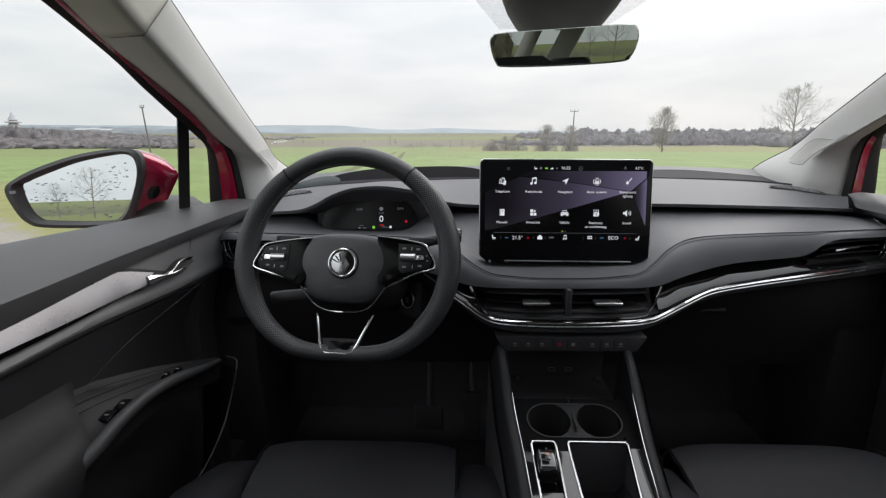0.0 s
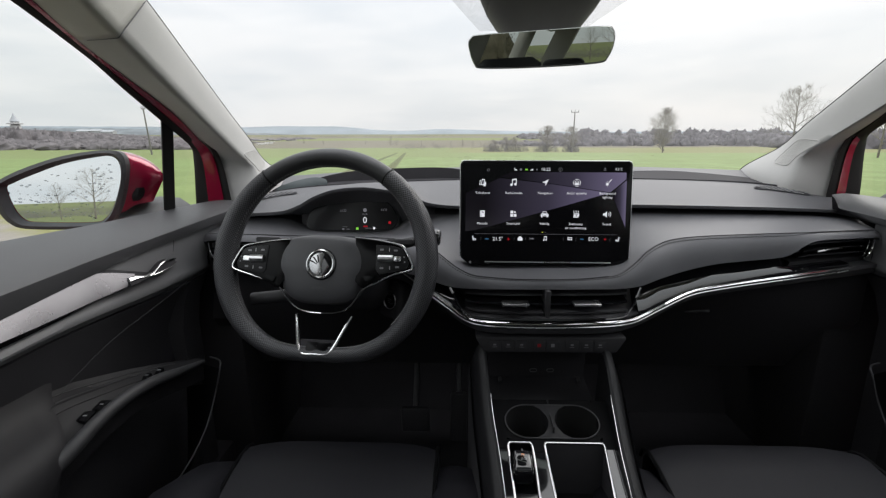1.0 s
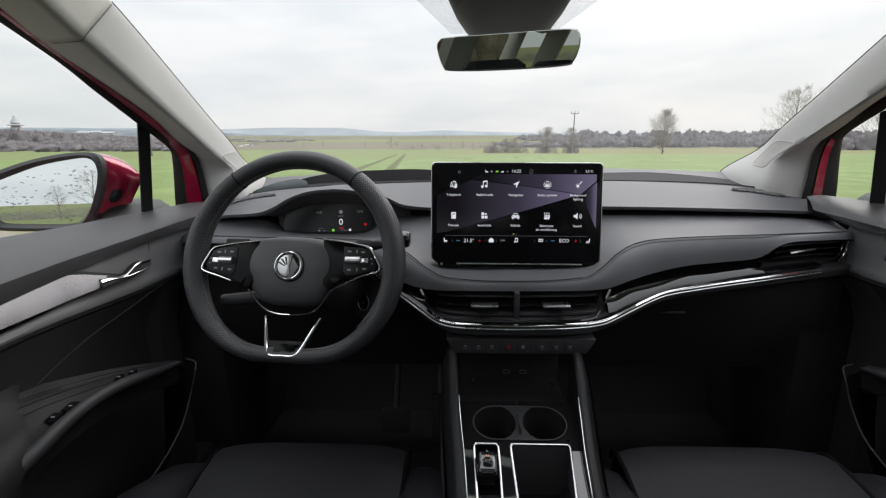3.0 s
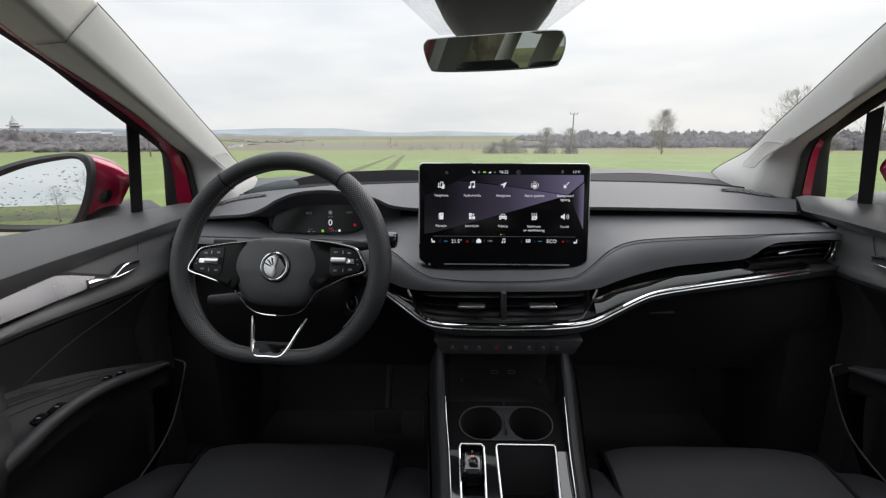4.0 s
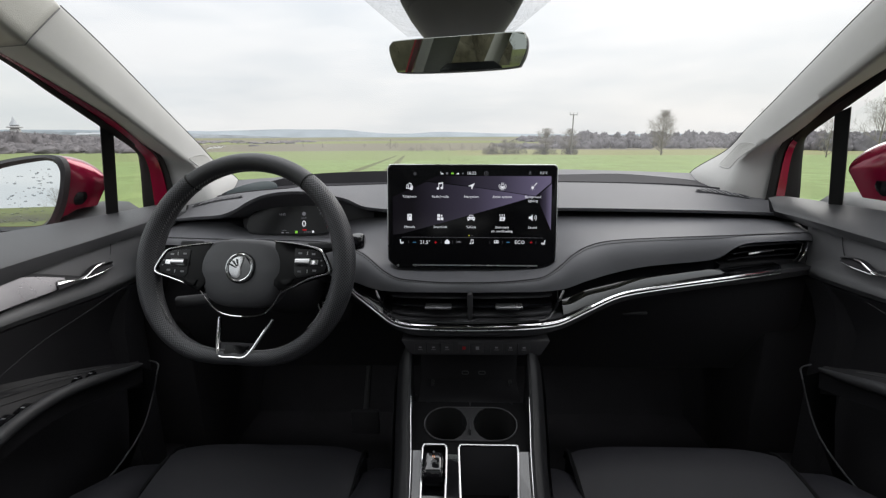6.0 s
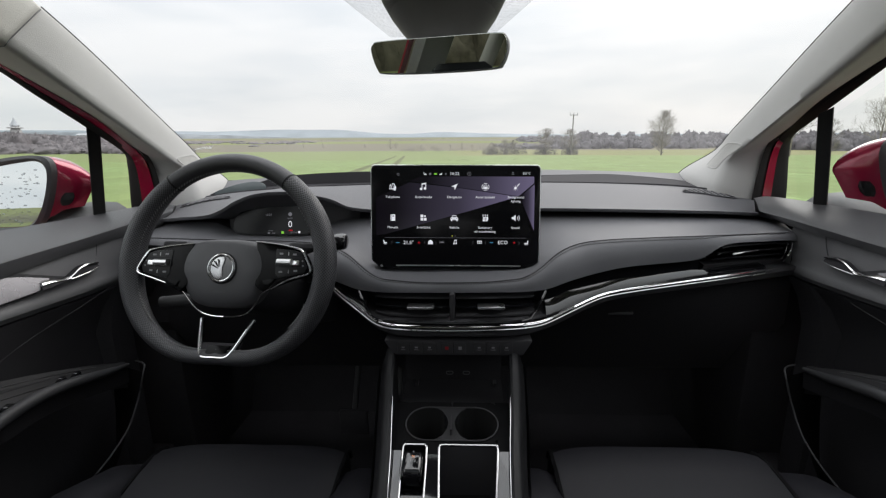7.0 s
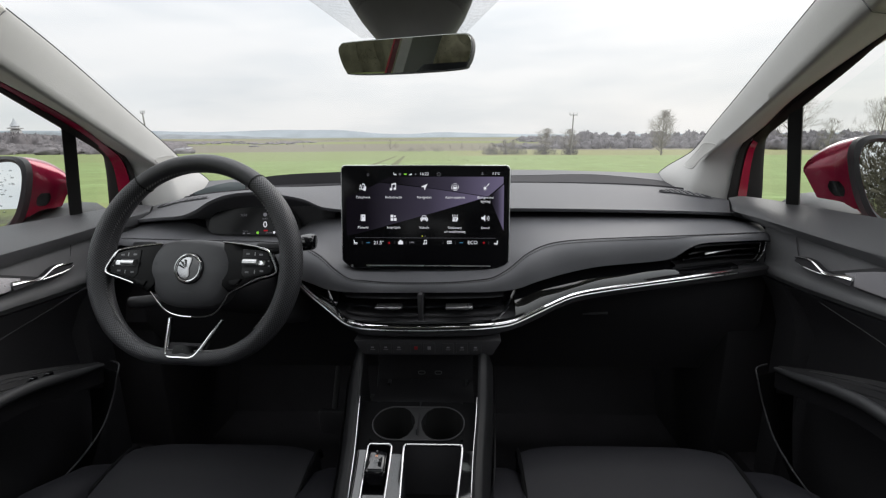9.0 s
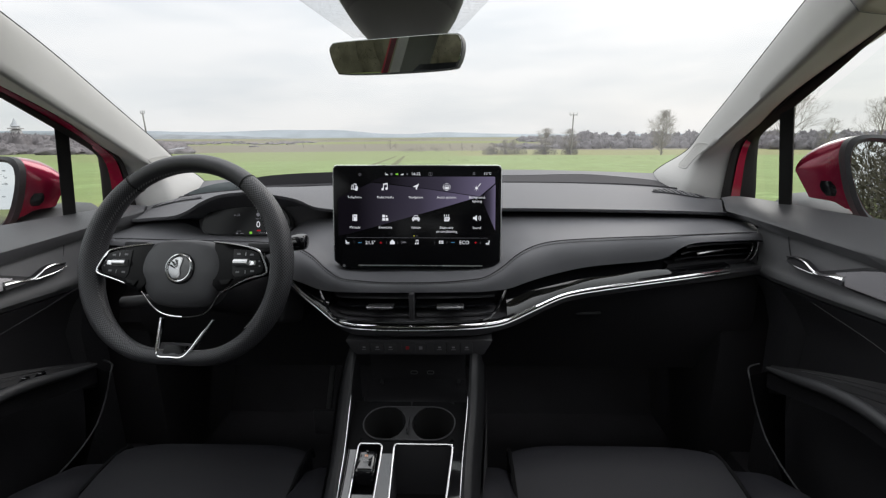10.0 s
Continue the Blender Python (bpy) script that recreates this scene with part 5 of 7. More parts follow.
inset_ = [(-0.0165, -0.1265), (0.0240, -0.1265), (0.0195, -0.1395), (0.0165, -0.1425), (-0.0130, -0.1430), (-0.0160, -0.1400)]
INM = WM @ Matrix.Translation((MU, 0.0015, -0.1478)) @ Matrix.Rotation(radians(-24.7), 4, 'X') @ Matrix.Translation((0, 0, 0.1478))
part("lower_spoke_inset", slab(list(reversed(inset_)), 0.003, 0.0012, m=INM), SPOKE, wheel, "gloss black inset")
part("hub", placed(tube([Vector((MU, 0.024, -0.012)), Vector((MU, 0.10, -0.01))], 0.055, 24), WM), HARD, wheel)
# stalks and start button on the column
column = thing("steering_column", "black steering column with stalks and start button", "steering column", at=(-0.17, 0.80, 0.96))
part("shroud", placed(loft([[Vector((0.062 * math.cos(a) * s, y, -0.012 + 0.058 * math.sin(a) * s)) for a in [2 * math.pi * i / 24 for i in range(25)]] for y, s in ((0.045, 0.8), (0.06, 0.95), (0.12, 1.05), (0.2, 1.1))]), WM), HARD, column)
stalk = part("drive_selector", placed(tube([Vector((0.06, 0.075, 0.030)), Vector((0.11, 0.072, 0.045)), Vector((0.146, 0.066, 0.052))], lambda t: 0.009, 12), WM), HARD, column, "black column stalk")
part("stalk_tip", placed(tube(spline([(0.144, 0.066, 0.050), (0.152, 0.065, 0.053), (0.166, 0.063, 0.055), (0.177, 0.062, 0.056), (0.181, 0.062, 0.056)], 12), lambda t: 0.0095 + 0.0055 * math.sin(math.pi * min(1, t * 1.05)) ** 0.5, 16), WM), GLOSS, stalk)
part("wiper_stalk", placed(tube([Vector((-0.06, 0.06, -0.045)), Vector((-0.10, 0.055, -0.055)), Vector((-0.15, 0.05, -0.062))], lambda t: 0.011, 12), WM), HARD, column, "black column stalk")
BM_ = pose(-0.112, 0.828, 0.905, -12, 0, -38)
part("start_button", slab(ring2(0, 0, 0.0150, 28), 0.02, 0.003, m=BM_), GLOSS, column, "round gloss black start button")
part("button_ring", placed(tube([Vector((0.0165 * math.cos(a), 0.0005, 0.0165 * math.sin(a))) for a in [2 * math.pi * i / 28 for i in range(28)]], 0.0011, 6, closed=True, up=(0, 1, 0)), BM_), SATIN, column)
for k in range(3):
    part("button_mark", slab(rounded(0.010 - 0.002 * k, 0.0013, 0.0004, 1, 0, 0.003 - 0.0035 * k), 0.0005, m=BM_ @ Matrix.Translation((0, -0.0004, 0))), ICON_GREY, column)
part("column_cheek", slab(rounded(0.060, 0.085, 0.016, 5), 0.05, 0.010, 3, m=BM_ @ Matrix.Translation((-0.004, 0.004, 0.004))), HARD, column, "black cheek round the start button", sharp=60)
# light switch panel left of the column, with small marks
LSM = pose(-0.315, 0.905, 0.925, -14, 0, 8)
part("light_panel", slab(rounded(0.052, 0.026, 0.005), 0.02, 0.003, m=LSM), HARD, column, "black light switch panel")
for k in range(4):
    part("button_mark", slab(rounded(0.008, 0.0012, 0.0003, 1, -0.014 + 0.010 * k, 0.004 - 0.002 * (k % 2)), 0.0004, m=LSM @ Matrix.Translation((0, -0.0004, 0))), ICON_GREY, column)
for sgn, x in ((-1, -0.115), (1, 0.118)):
    part("shift_paddle", slab(rounded(0.046, 0.010, 0.004, cx=x, cy=0.040), 0.006, 0.002, m=WM @ Matrix.Translation((0, 0.020, 0))), HARD, column, "black shift paddle")

# ---- touchscreen ----
touch = thing("touchscreen", "large black central touchscreen showing a purple menu with white icons", "touchscreen", at=(0.187, 0.813, 1.087))
TM = pose(0.187, 0.813, 1.087, -10, 1, 1)
W, H = 0.1565, 0.098
case = [(-W + 0.006, 0.0905), (-W, 0.084), (-W + 0.002, -0.088), (-W + 0.018, -0.101), (W - 0.018, -0.101), (W - 0.002, -0.088), (W, 0.084), (W - 0.006, 0.0905)]
part("housing", slab(case, 0.022, 0.0022, 3, m=TM), SCREEN_GLASS, touch, "black glass screen with a thin metal edge")
part("edge", placed(tube([Vector(q_) for q_ in ((-W + 0.001, 0.004, -0.086), (-W, 0.004, 0.0), (-W, 0.004, 0.084), (-W + 0.002, 0.004, 0.0885), (-W + 0.006, 0.004, 0.0905), (0, 0.004, 0.0906), (W - 0.006, 0.004, 0.0905), (W - 0.002, 0.004, 0.0885), (W, 0.004, 0.084), (W, 0.004, 0.0), (W - 0.001, 0.004, -0.086))], 0.0009, 6), TM), SATIN, touch)
part("stand", slab(rounded(0.20, 0.10, 0.02), 0.10, 0.004, m=TM @ Matrix.Translation((0, 0.022, -0.03))), HARD, touch)
part("touch_bar", slab(rounded(0.232, 0.0022, 0.001, 3, 0.006, -0.0955), 0.002, 0.0006, m=TM @ Matrix.Translation((0, -0.0012, 0))), SATIN, touch, "thin silver touch bar")
part("knob", slab(ring2(-0.137, -0.0965, 0.0024, 16), 0.002, m=TM @ Matrix.Translation((0, -0.001, 0))), ICON_GREY, touch)
for x in (-0.105, 0.105):
    part("bar_mark", slab(rounded(0.002, 0.0014, 0.0005, 1, x, -0.0985), 0.001, m=TM @ Matrix.Translation((0, -0.001, 0))), ICON_GREY, touch)


# menu picture: facets of a dark purple wallpaper
def wallpaper():
    m = bpy.data.materials.new("menu_wallpaper")
    m.use_nodes = True
    n, l = m.node_tree.nodes, m.node_tree.links
    n.clear()
    out, e = n.new("ShaderNodeOutputMaterial"), n.new("ShaderNodeEmission")
    co, ramp, sep = n.new("ShaderNodeTexCoord"), n.new("ShaderNodeValToRGB"), n.new("ShaderNodeSeparateXYZ")
    ramp.color_ramp.elements[0].position, ramp.color_ramp.elements[1].position = 0.14, 1.0
    ramp.color_ramp.elements[0].color, ramp.color_ramp.elements[1].color = (0.006, 0.005, 0.008, 1), (0.172, 0.148, 0.248, 1)
    half = ramp.color_ramp.elements.new(0.58)
    half.color = (0.048, 0.042, 0.068, 1)
    l.new(co.outputs["Generated"], sep.inputs["Vector"])
    l.new(sep.outputs["X"], ramp.inputs["Fac"])
    l.new(ramp.outputs["Color"], e.inputs["Color"])
    e.inputs["Strength"].default_value = 0.75
    g_, mix_ = n.new("ShaderNodeBsdfGlossy"), n.new("ShaderNodeAddShader")
    g_.inputs["Roughness"].default_value = 0.14
    g_.inputs["Color"].default_value = (0.018, 0.018, 0.018, 1)
    l.new(e.outputs["Emission"], mix_.inputs[0])
    l.new(g_.outputs["BSDF"], mix_.inputs[1])
    l.new(mix_.outputs["Shader"], out.inputs["Surface"])
    return m


WALL = wallpaper()


def ui(X, Y):
    """A place on the menu, from its left edge and top in millimetres of the glass."""
    return X / 1000 - W, 0.0905 - Y / 1000


def poly(pts, mat, name, lift):
    bm = bmesh.new()
    bm.faces.new([bm.verts.new((*[ui(*p)[0]], -lift, ui(*p)[1])) for p in pts])
    bm.transform(TM)
    return part(name, bm, mat, touch, smooth=False)


poly([(92, 21), (301, 21), (301, 33), (273, 57), (170, 42), (72, 30)], WALL, "menu_facet", 0.0006)
poly([(72, 32), (170, 43), (271, 58), (180, 85), (30, 127), (10, 130), (10, 60)], WALL, "menu_facet", 0.0007)
poly([(275, 58), (302, 35), (302, 120)], WALL, "menu_facet", 0.0005)


def put(bm, mat, name="icon"):
    bm.transform(TM @ Matrix.Translation((0, -0.0012, 0)))
    return part(name, bm, mat, touch, smooth=False)


def text(s, X, Y, size, mat=UI_WHITE, name="caption"):
    u, v = ui(X, Y)
    return put(words(s, size, pose(u, 0, v)), mat, name)


def multi(outlines, X, Y, mat=UI_WHITE, name="icon"):
    u, v = ui(X, Y)
    bm = bmesh.new()
    for o in outlines:
        bm.faces.new([bm.verts.new((u + a / 1000, 0, v + b / 1000)) for a, b in o])
    return put(bm, mat, name)


def over(outlines, X, Y):
    """Dark windows within an icon."""
    u, v = ui(X, Y)
    bm = bmesh.new()
    for o in outlines:
        bm.faces.new([bm.verts.new((u + a / 1000, -0.0003, v + b / 1000)) for a, b in o])
    return put(bm, UI_DARK)


def rect(w, h, x=0, y=0):
    return [(x - w / 2, y - h / 2), (x + w / 2, y - h / 2), (x + w / 2, y + h / 2), (x - w / 2, y + h / 2)]


def arc_band(r0, r1, a0, a1, n=8, x=0, y=0):
    o = [(x + r1 * math.cos(radians(a0 + (a1 - a0) * i / n)), y + r1 * math.sin(radians(a0 + (a1 - a0) * i / n))) for i in range(n + 1)]
    return o + [(x + r0 * math.cos(radians(a1 - (a1 - a0) * i / n)), y + r0 * math.sin(radians(a1 - (a1 - a0) * i / n))) for i in range(n + 1)]


def disc(r, x=0, y=0, n=12):
    return [(x + r * math.cos(2 * math.pi * i / n), y + r * math.sin(2 * math.pi * i / n)) for i in range(n)]


C1, C2, C3, C4, C5 = 41, 98, 155, 212, 268
ROW1, CAP1, ROW2, CAP2 = 40, 59, 97, 115
multi([[(-3.6, -4.5), (1.6, -5.6), (4.0, 5.2), (-1.2, 6.4)], [(1.2, -7), (5.2, -7), (6.2, -1), (5.2, 1.5), (3.6, 1.2)], [(-6, -0.5), (-4.4, -0.2), (-3.4, 4.2), (-5, 4)], [(-6.2, -5), (-4.6, -5), (-4.2, -1.6), (-6, -1.2)]], C1, ROW1)
over([[(-2.2, -3.0), (1.0, -3.7), (2.6, 4.0), (-0.6, 4.8)]], C1, ROW1)
multi([rect(1.3, 10, -3, 1), rect(1.3, 10, 4, 2), [(-3.6, 6), (4.6, 7.5), (4.6, 5), (-3.6, 3.5)], disc(2.4, -4.6, -4), disc(2.4, 2.6, -3)], C2, ROW1)
multi([[(6, 6), (-6, 0.5), (-0.5, -0.5)], [(6, 6), (-0.5, -0.5), (0.5, -6)]], C3, ROW1)
multi([[(-4, -4), (4, -4), (4, 0), (2.6, 3.6), (-2.6, 3.6), (-4, 0)], arc_band(6, 6.9, -40, 40), arc_band(6, 6.9, 140, 220), rect(6, 0.9, 0, 6), rect(6, 0.9, 0, -6)], C4, ROW1)
over([[(-2.8, 0.4), (2.8, 0.4), (2.0, 2.8), (-2.0, 2.8)], rect(1.2, 0.9, -2.6, -1.8), rect(1.2, 0.9, 2.6, -1.8)], C4, ROW1)
multi([disc(2.6, -1, -2)] + [[(-1 + 3.6 * math.cos(a) - 0.4, -2 + 3.6 * math.sin(a)), (-1 + 3.6 * math.cos(a) + 0.4, -2 + 3.6 * math.sin(a)), (-1 + 5.8 * math.cos(a), -2 + 5.8 * math.sin(a))] for a in [math.pi * k / 4 for k in range(8)]] + [[(1, 1), (2, 0.2), (7, 6), (6, 7)]], C5, ROW1)
multi([rect(8.5, 12)], C1, ROW2)
over([rect(0.6, 12, -2.6, 0), rect(3.2, 0.8, 0.8, 3.4), rect(3.2, 0.8, 0.8, 1.8)], C1, ROW2)
multi([rect(5, 5, -3, 3.2), rect(5, 5, -3, -2.8), rect(5, 5, 3, -2.8), rect(3, 3, 2.4, 3)], C2, ROW2)
multi([[(-7, -4), (7, -4), (7, 0), (4.4, 1), (3.4, 4.6), (-3.4, 4.6), (-4.4, 1), (-7, 0)], rect(2.4, 2, -5, -5), rect(2.4, 2, 5, -5)], C3, ROW2)
over([[(-3.6, 1.0), (3.6, 1.0), (2.8, 3.7), (-2.8, 3.7)], rect(2.2, 1.2, -4.8, -1.6), rect(2.2, 1.2, 4.8, -1.6), rect(4.0, 0.8, 0, -2.4)], C3, ROW2)
multi([rect(1.2, 4, -4, 4.5), rect(1.2, 4, 0, 4.5), rect(1.2, 4, 4, 4.5), [(-5, -6), (4, -6), (6, -1), (5, 1.5), (-4, 1.5), (-4, -3)]], C4, ROW2)
over([rect(7, 0.7, 0.4, -0.6), rect(5.6, 0.7, 0.2, -3.4), rect(0.7, 5, 1.0, -2.6)], C4, ROW2)
multi([[(-7, -2), (-4, -2), (0, -6), (0, 6), (-4, 2), (-7, 2)], arc_band(3, 4, -45, 45, x=0.5), arc_band(6, 7, -45, 45, x=0.5)], C5, ROW2)
for s, X, Y in (("Telephone", C1, CAP1), ("Radio/media", C2, CAP1), ("Navigation", C3, CAP1), ("Assist systems", C4, CAP1), ("Background", C5, CAP1), ("lighting", C5, CAP1 + 7.2),
                ("Manuals", C1, CAP2), ("SmartLink", C2, CAP2), ("Vehicle", C3, CAP2), ("Stationary", C4, CAP2), ("air conditioning", C4, CAP2 + 7.2), ("Sound", C5, CAP2)):
    text(s, X, Y, 0.0062)
text("16:22", 155, 16, 0.0078, name="clock")
text("3.5°C", 287, 15.5, 0.0060, UI_WHITE, "temperature")
multi([arc_band(1.6, 2.3, 0, 350, 14)], 51, 17.5, UI_GREY)
multi([arc_band(3.0, 3.6, 0, 350, 16), rect(0.6, 3)], 182, 16.5, UI_GREY)
multi([[(-3, -1.6), (3, -1.6), (1, 0.6), (-2, 0.2)], rect(1, 2, -2.5, 2)], 101, 16.5, UI_WHITE)
multi([disc(2.2)], 110, 16.5, UI_GREY)
multi([rect(5, 2.6)], 120, 16.5, UI_GREEN)
multi([[(-3, -1.6), (3, -1.6), (3, 1.6)]], 129, 16.5, UI_WHITE)
multi([disc(1.5)], 139, 16.5, UI_GREY)
multi([disc(1.4, 0, 1), rect(5, 1, 0, -2)], 262, 15, UI_GREY)
multi([disc(1.1)], 151.5, 130.5, glow("ui_yellow", (0.8, 0.8, 0.1), 0.6), "page_dot")
multi([disc(0.8)], 157, 130.5, UI_GREY, "page_dot")
multi([rect(262, 0.35)], 157, 134, UI_GREY, "divider_line")
text("21.5°", 70, 143.5, 0.0092, name="temperature")
text("ECO", 245, 142.5, 0.0092, name="mode")
multi([rect(6.5, 1.0)], 50, 143.5, UI_BLUE)
multi([rect(6.5, 1.0)], 224, 142.5, UI_BLUE)
multi([rect(4.4, 1.2), rect(1.2, 4.4)], 89.5, 143.5, UI_RED)
multi([rect(4.4, 1.2), rect(1.2, 4.4)], 266, 142.5, UI_RED)
multi([[(-4.4, -3.6), (4.4, -3.6), (4.4, 1), (0, 5), (-4.4, 1)]], 111, 142.5)
multi([[(-4, -1), (4, -1), (2, 1.6), (-3, 1.2)], arc_band(5, 5.5, 150, 210)], 133, 142.5, UI_GREY)
multi([rect(0.8, 6, -1.6, 0.8), rect(0.8, 6, 2.4, 1.2), rect(5, 1.4, 0.4, 4), disc(1.4, -2.5, -2.4), disc(1.4, 1.6, -2)], 157, 142.5)
multi([rect(2.2, 2.2, 3 * a, 3 * b) for a in (-1, 0, 1) for b in (-0.5, 0.6)], 202, 142)
for X, s in ((26, 1), (289, -1)):
    multi([[(s * -3, 3.6), (s * -1.6, 3.6), (s * -0.6, -1), (s * 4, -1), (s * 4, -2.6), (s * -2.2, -2.6)], rect(6, 0.8, s * 0.6, -3.8)], X, 142)
for X in (39, 100, 121, 190, 213, 275):
    multi([rect(0.3, 5)], X, 143, UI_GREY, "divider_line")

# ---- centre console ----
con = thing("centre_console", "black centre console with cup holders, tray and gear selector", "centre console", at=(CX, 0.55, 0.34))


def con_z(y):
    return max(0.685, 0.7525 + (y - 0.605) * (0.29 if y < 0.612 else 0.26))


# side rails rising to the dashboard
for sgn in (-1, 1):
    a = spline([(CX + sgn * 0.082, 0.10, 0.690), (CX + sgn * 0.083, 0.40, 0.702), (CX + sgn * 0.0895, 0.55, 0.749), (CX + sgn * 0.098, 0.64, 0.787), (CX + sgn * 0.102, 0.70, 0.828), (CX + sgn * 0.104, 0.745, 0.850)], 40)
    b = [v + Vector((sgn * 0.016, 0, -0.003)) for v in a]
    part("side_rail", loft([a, lerp_rows(a, b, 0.25, (0, 0, 0.004)), lerp_rows(a, b, 0.75, (0, 0, 0.004)), b, [v + Vector((sgn * 0.010, 0, -0.03)) for v in b], [v + Vector((sgn * 0.012, 0.03, -0.30)) for v in b], [v + Vector((0, 0.03, -0.30)) for v in a]], closed=True, caps=True), RAIL_BLACK, con, "soft dark side rail")
    part("rail_edge", tube([v + Vector((-sgn * 0.001, 0, 0.001)) for v in a if v.y < 0.668], 0.0009, 6), DIM_CHROME, con, "thin chrome edge")
    part("side_panel", loft([[v + Vector((sgn * 0.014, 0.0, -0.03)) for v in b], [Vector((CX + sgn * 0.14, v.y + 0.05, 0.34)) for v in b]]), HARD, con)


def top_face(x0, x1, y0, y1, name, mat, drop=0.0, label=""):
    ys = [y0 + (y1 - y0) * i / 8 for i in range(9)]
    return part(name, loft([[Vector((edge_x(x, y), y, con_z(y) - drop - dz_)) for y in ys] for x, dz_ in ((x0, 0), (x1, 0), (x1, 0.012), (x0, 0.012))], closed=True, caps=True), mat, con, label)


# gloss deck with openings for selector, tray and cups
SEL0, SEL1, TR0, TR1, YF = 0.1045, 0.1430, 0.1615, 0.2550, 0.605
TAPER = {SEL0: 0.0035, TR0: 0.0035, TR1: -0.0085}


def edge_x(x, y):
    """The openings narrow towards the seats."""
    return x + TAPER.get(x, 0.0) * min(2.2, max(0.0, (YF - y) / 0.081))


top_face(CX - 0.099, SEL0, 0.10, 0.596, "deck", GLOSS, label="gloss black deck")
top_face(CX - 0.099, SEL0, 0.596, 0.690, "deck", CUP_BLACK, label="satin black deck")
top_face(SEL1, TR0, 0.10, 0.590, "deck", GLOSS, label="gloss black deck")
top_face(SEL1, TR0, 0.590, YF, "deck", CUP_BLACK, label="satin black deck")
top_face(TR1, CX + 0.099, 0.10, 0.596, "deck", GLOSS, label="gloss black deck")
top_face(TR1, CX + 0.099, 0.596, 0.690, "deck", CUP_BLACK, label="satin black deck")
top_face(SEL0, TR1, YF, 0.612, "deck", CUP_BLACK, label="gloss black deck")
# tray
part("tray", loft([[Vector((edge_x(x, y), y, con_z(y) - 0.002)) for x, y in ((TR0, YF), (TR1, YF), (TR1, 0.33), (TR0, 0.33), (TR0, YF))],
                   [Vector((edge_x(x, y), y, 0.66)) for x, y in ((TR0, YF - 0.002), (TR1, YF - 0.002), (TR1, 0.334), (TR0, 0.334), (TR0, YF - 0.002))]]), HARD, con, "deep black storage tray")
part("tray_bottom", box((TR0, 0.33, 0.655), (TR1, YF, 0.662)), RUBBER, con)
for x0, x1, nm in ((SEL0, SEL1, "selector_frame"), (TR0, TR1, "tray_frame")):
    pts = spline([(x0, 0.33, con_z(0.33)), (x0, 0.45, con_z(0.45)), (x0, 0.585, con_z(0.585)), (x0 + 0.002, YF - 0.003, con_z(YF)), (x0 + 0.006, YF, con_z(YF)), ((x0 + x1) / 2, YF, con_z(YF)), (x1 - 0.006, YF, con_z(YF)), (x1 - 0.002, YF - 0.003, con_z(YF)), (x1, 0.585, con_z(0.585)), (x1, 0.45, con_z(0.45)), (x1, 0.33, con_z(0.33))], 70)
    pts = [Vector((v.x + edge_x(x0 if v.x < (x0 + x1) / 2 else x1, v.y) - (x0 if v.x < (x0 + x1) / 2 else x1), v.y, v.z)) for v in pts]
    part(nm, tube([v + Vector((0, 0, 0.001)) for v in pts], 0.0018, 8), DIM_CHROME, con, "chrome frame")
# gear selector rocker
top_face(SEL0, SEL1, 0.33, 0.53, "selector_plate", GLOSS, 0.004)
part("selector_well", box((SEL0, 0.53, 0.708), (SEL1, YF, 0.716)), GLOSS, con)
lev = box((0.1095, 0.549, 0.722), (0.1385, 0.586, 0.750), 0.006, 4)
for v in lev.verts:
    if v.co.z > 0.735:
        v.co.z += (v.co.y - 0.549) * 0.25
selector = part("gear_rocker", lev, GLOSS, con, "gloss black gear rocker")
CMX = Matrix.Translation((0.1245, 0.564, 0.7557)) @ Matrix.Rotation(radians(14), 4, 'X') @ Matrix.Rotation(radians(-90), 4, 'X')
for s, u, v, mt in (("R", 0, 0.0165, ICON_GREY), ("N", 0, 0.0085, UI_AMBER), ("D/B", 0.0005, 0.001, ICON_GREY)):
    part("letter", words(s, 0.0055, CMX @ pose(u, -0.0006, v)), mt, selector, smooth=False)
# cup holders
for cx0 in (0.141, 0.221):
    ring = [Vector((cx0 + 0.0355 * math.cos(a), 0.645 + 0.0315 * math.sin(a), 0)) for a in [2 * math.pi * i / 36 for i in range(37)]]
    for v in ring:
        v.z = con_z(v.y) + 0.001
    low_ = [Vector((0.93 * (v.x - cx0) + cx0, 0.645 + 0.93 * (v.y - 0.645), 0.70)) for v in ring]
    bm = loft([ring, [v + Vector((0, 0, -0.004)) for v in ring], low_])
    bm.faces.new([v for v in bm.verts][-37:-1])
    part("cup_holder", bm, RUBBER, con, "round black cup holder")
bm = bmesh.new()
for cx0, lo_, hi_ in ((0.141, 0.1045, 0.181), (0.221, 0.181, 0.2550)):
    n = 36
    inn = [bm.verts.new((cx0 + 0.0355 * math.cos(2 * math.pi * i / n), 0.645 + 0.0315 * math.sin(2 * math.pi * i / n), con_z(0.645 + 0.0315 * math.sin(2 * math.pi * i / n)))) for i in range(n)]
    ext = []
    for i in range(n):
        a = 2 * math.pi * i / n
        c_, s_ = math.cos(a), math.sin(a)
        k = min(((hi_ - cx0) if c_ > 0 else (lo_ - cx0)) / c_ if abs(c_) > 1e-6 else 9, (0.690 - 0.645 if s_ > 0 else 0.612 - 0.645) / s_ if abs(s_) > 1e-6 else 9)
        ext.append(bm.verts.new((cx0 + k * c_, 0.645 + k * s_, con_z(0.645 + k * s_))))
    for i in range(n):
        bm.faces.new((inn[i], inn[(i + 1) % n], ext[(i + 1) % n], ext[i]))
part("cup_deck", bm, CUP_BLACK, con, "gloss black deck round the cups")
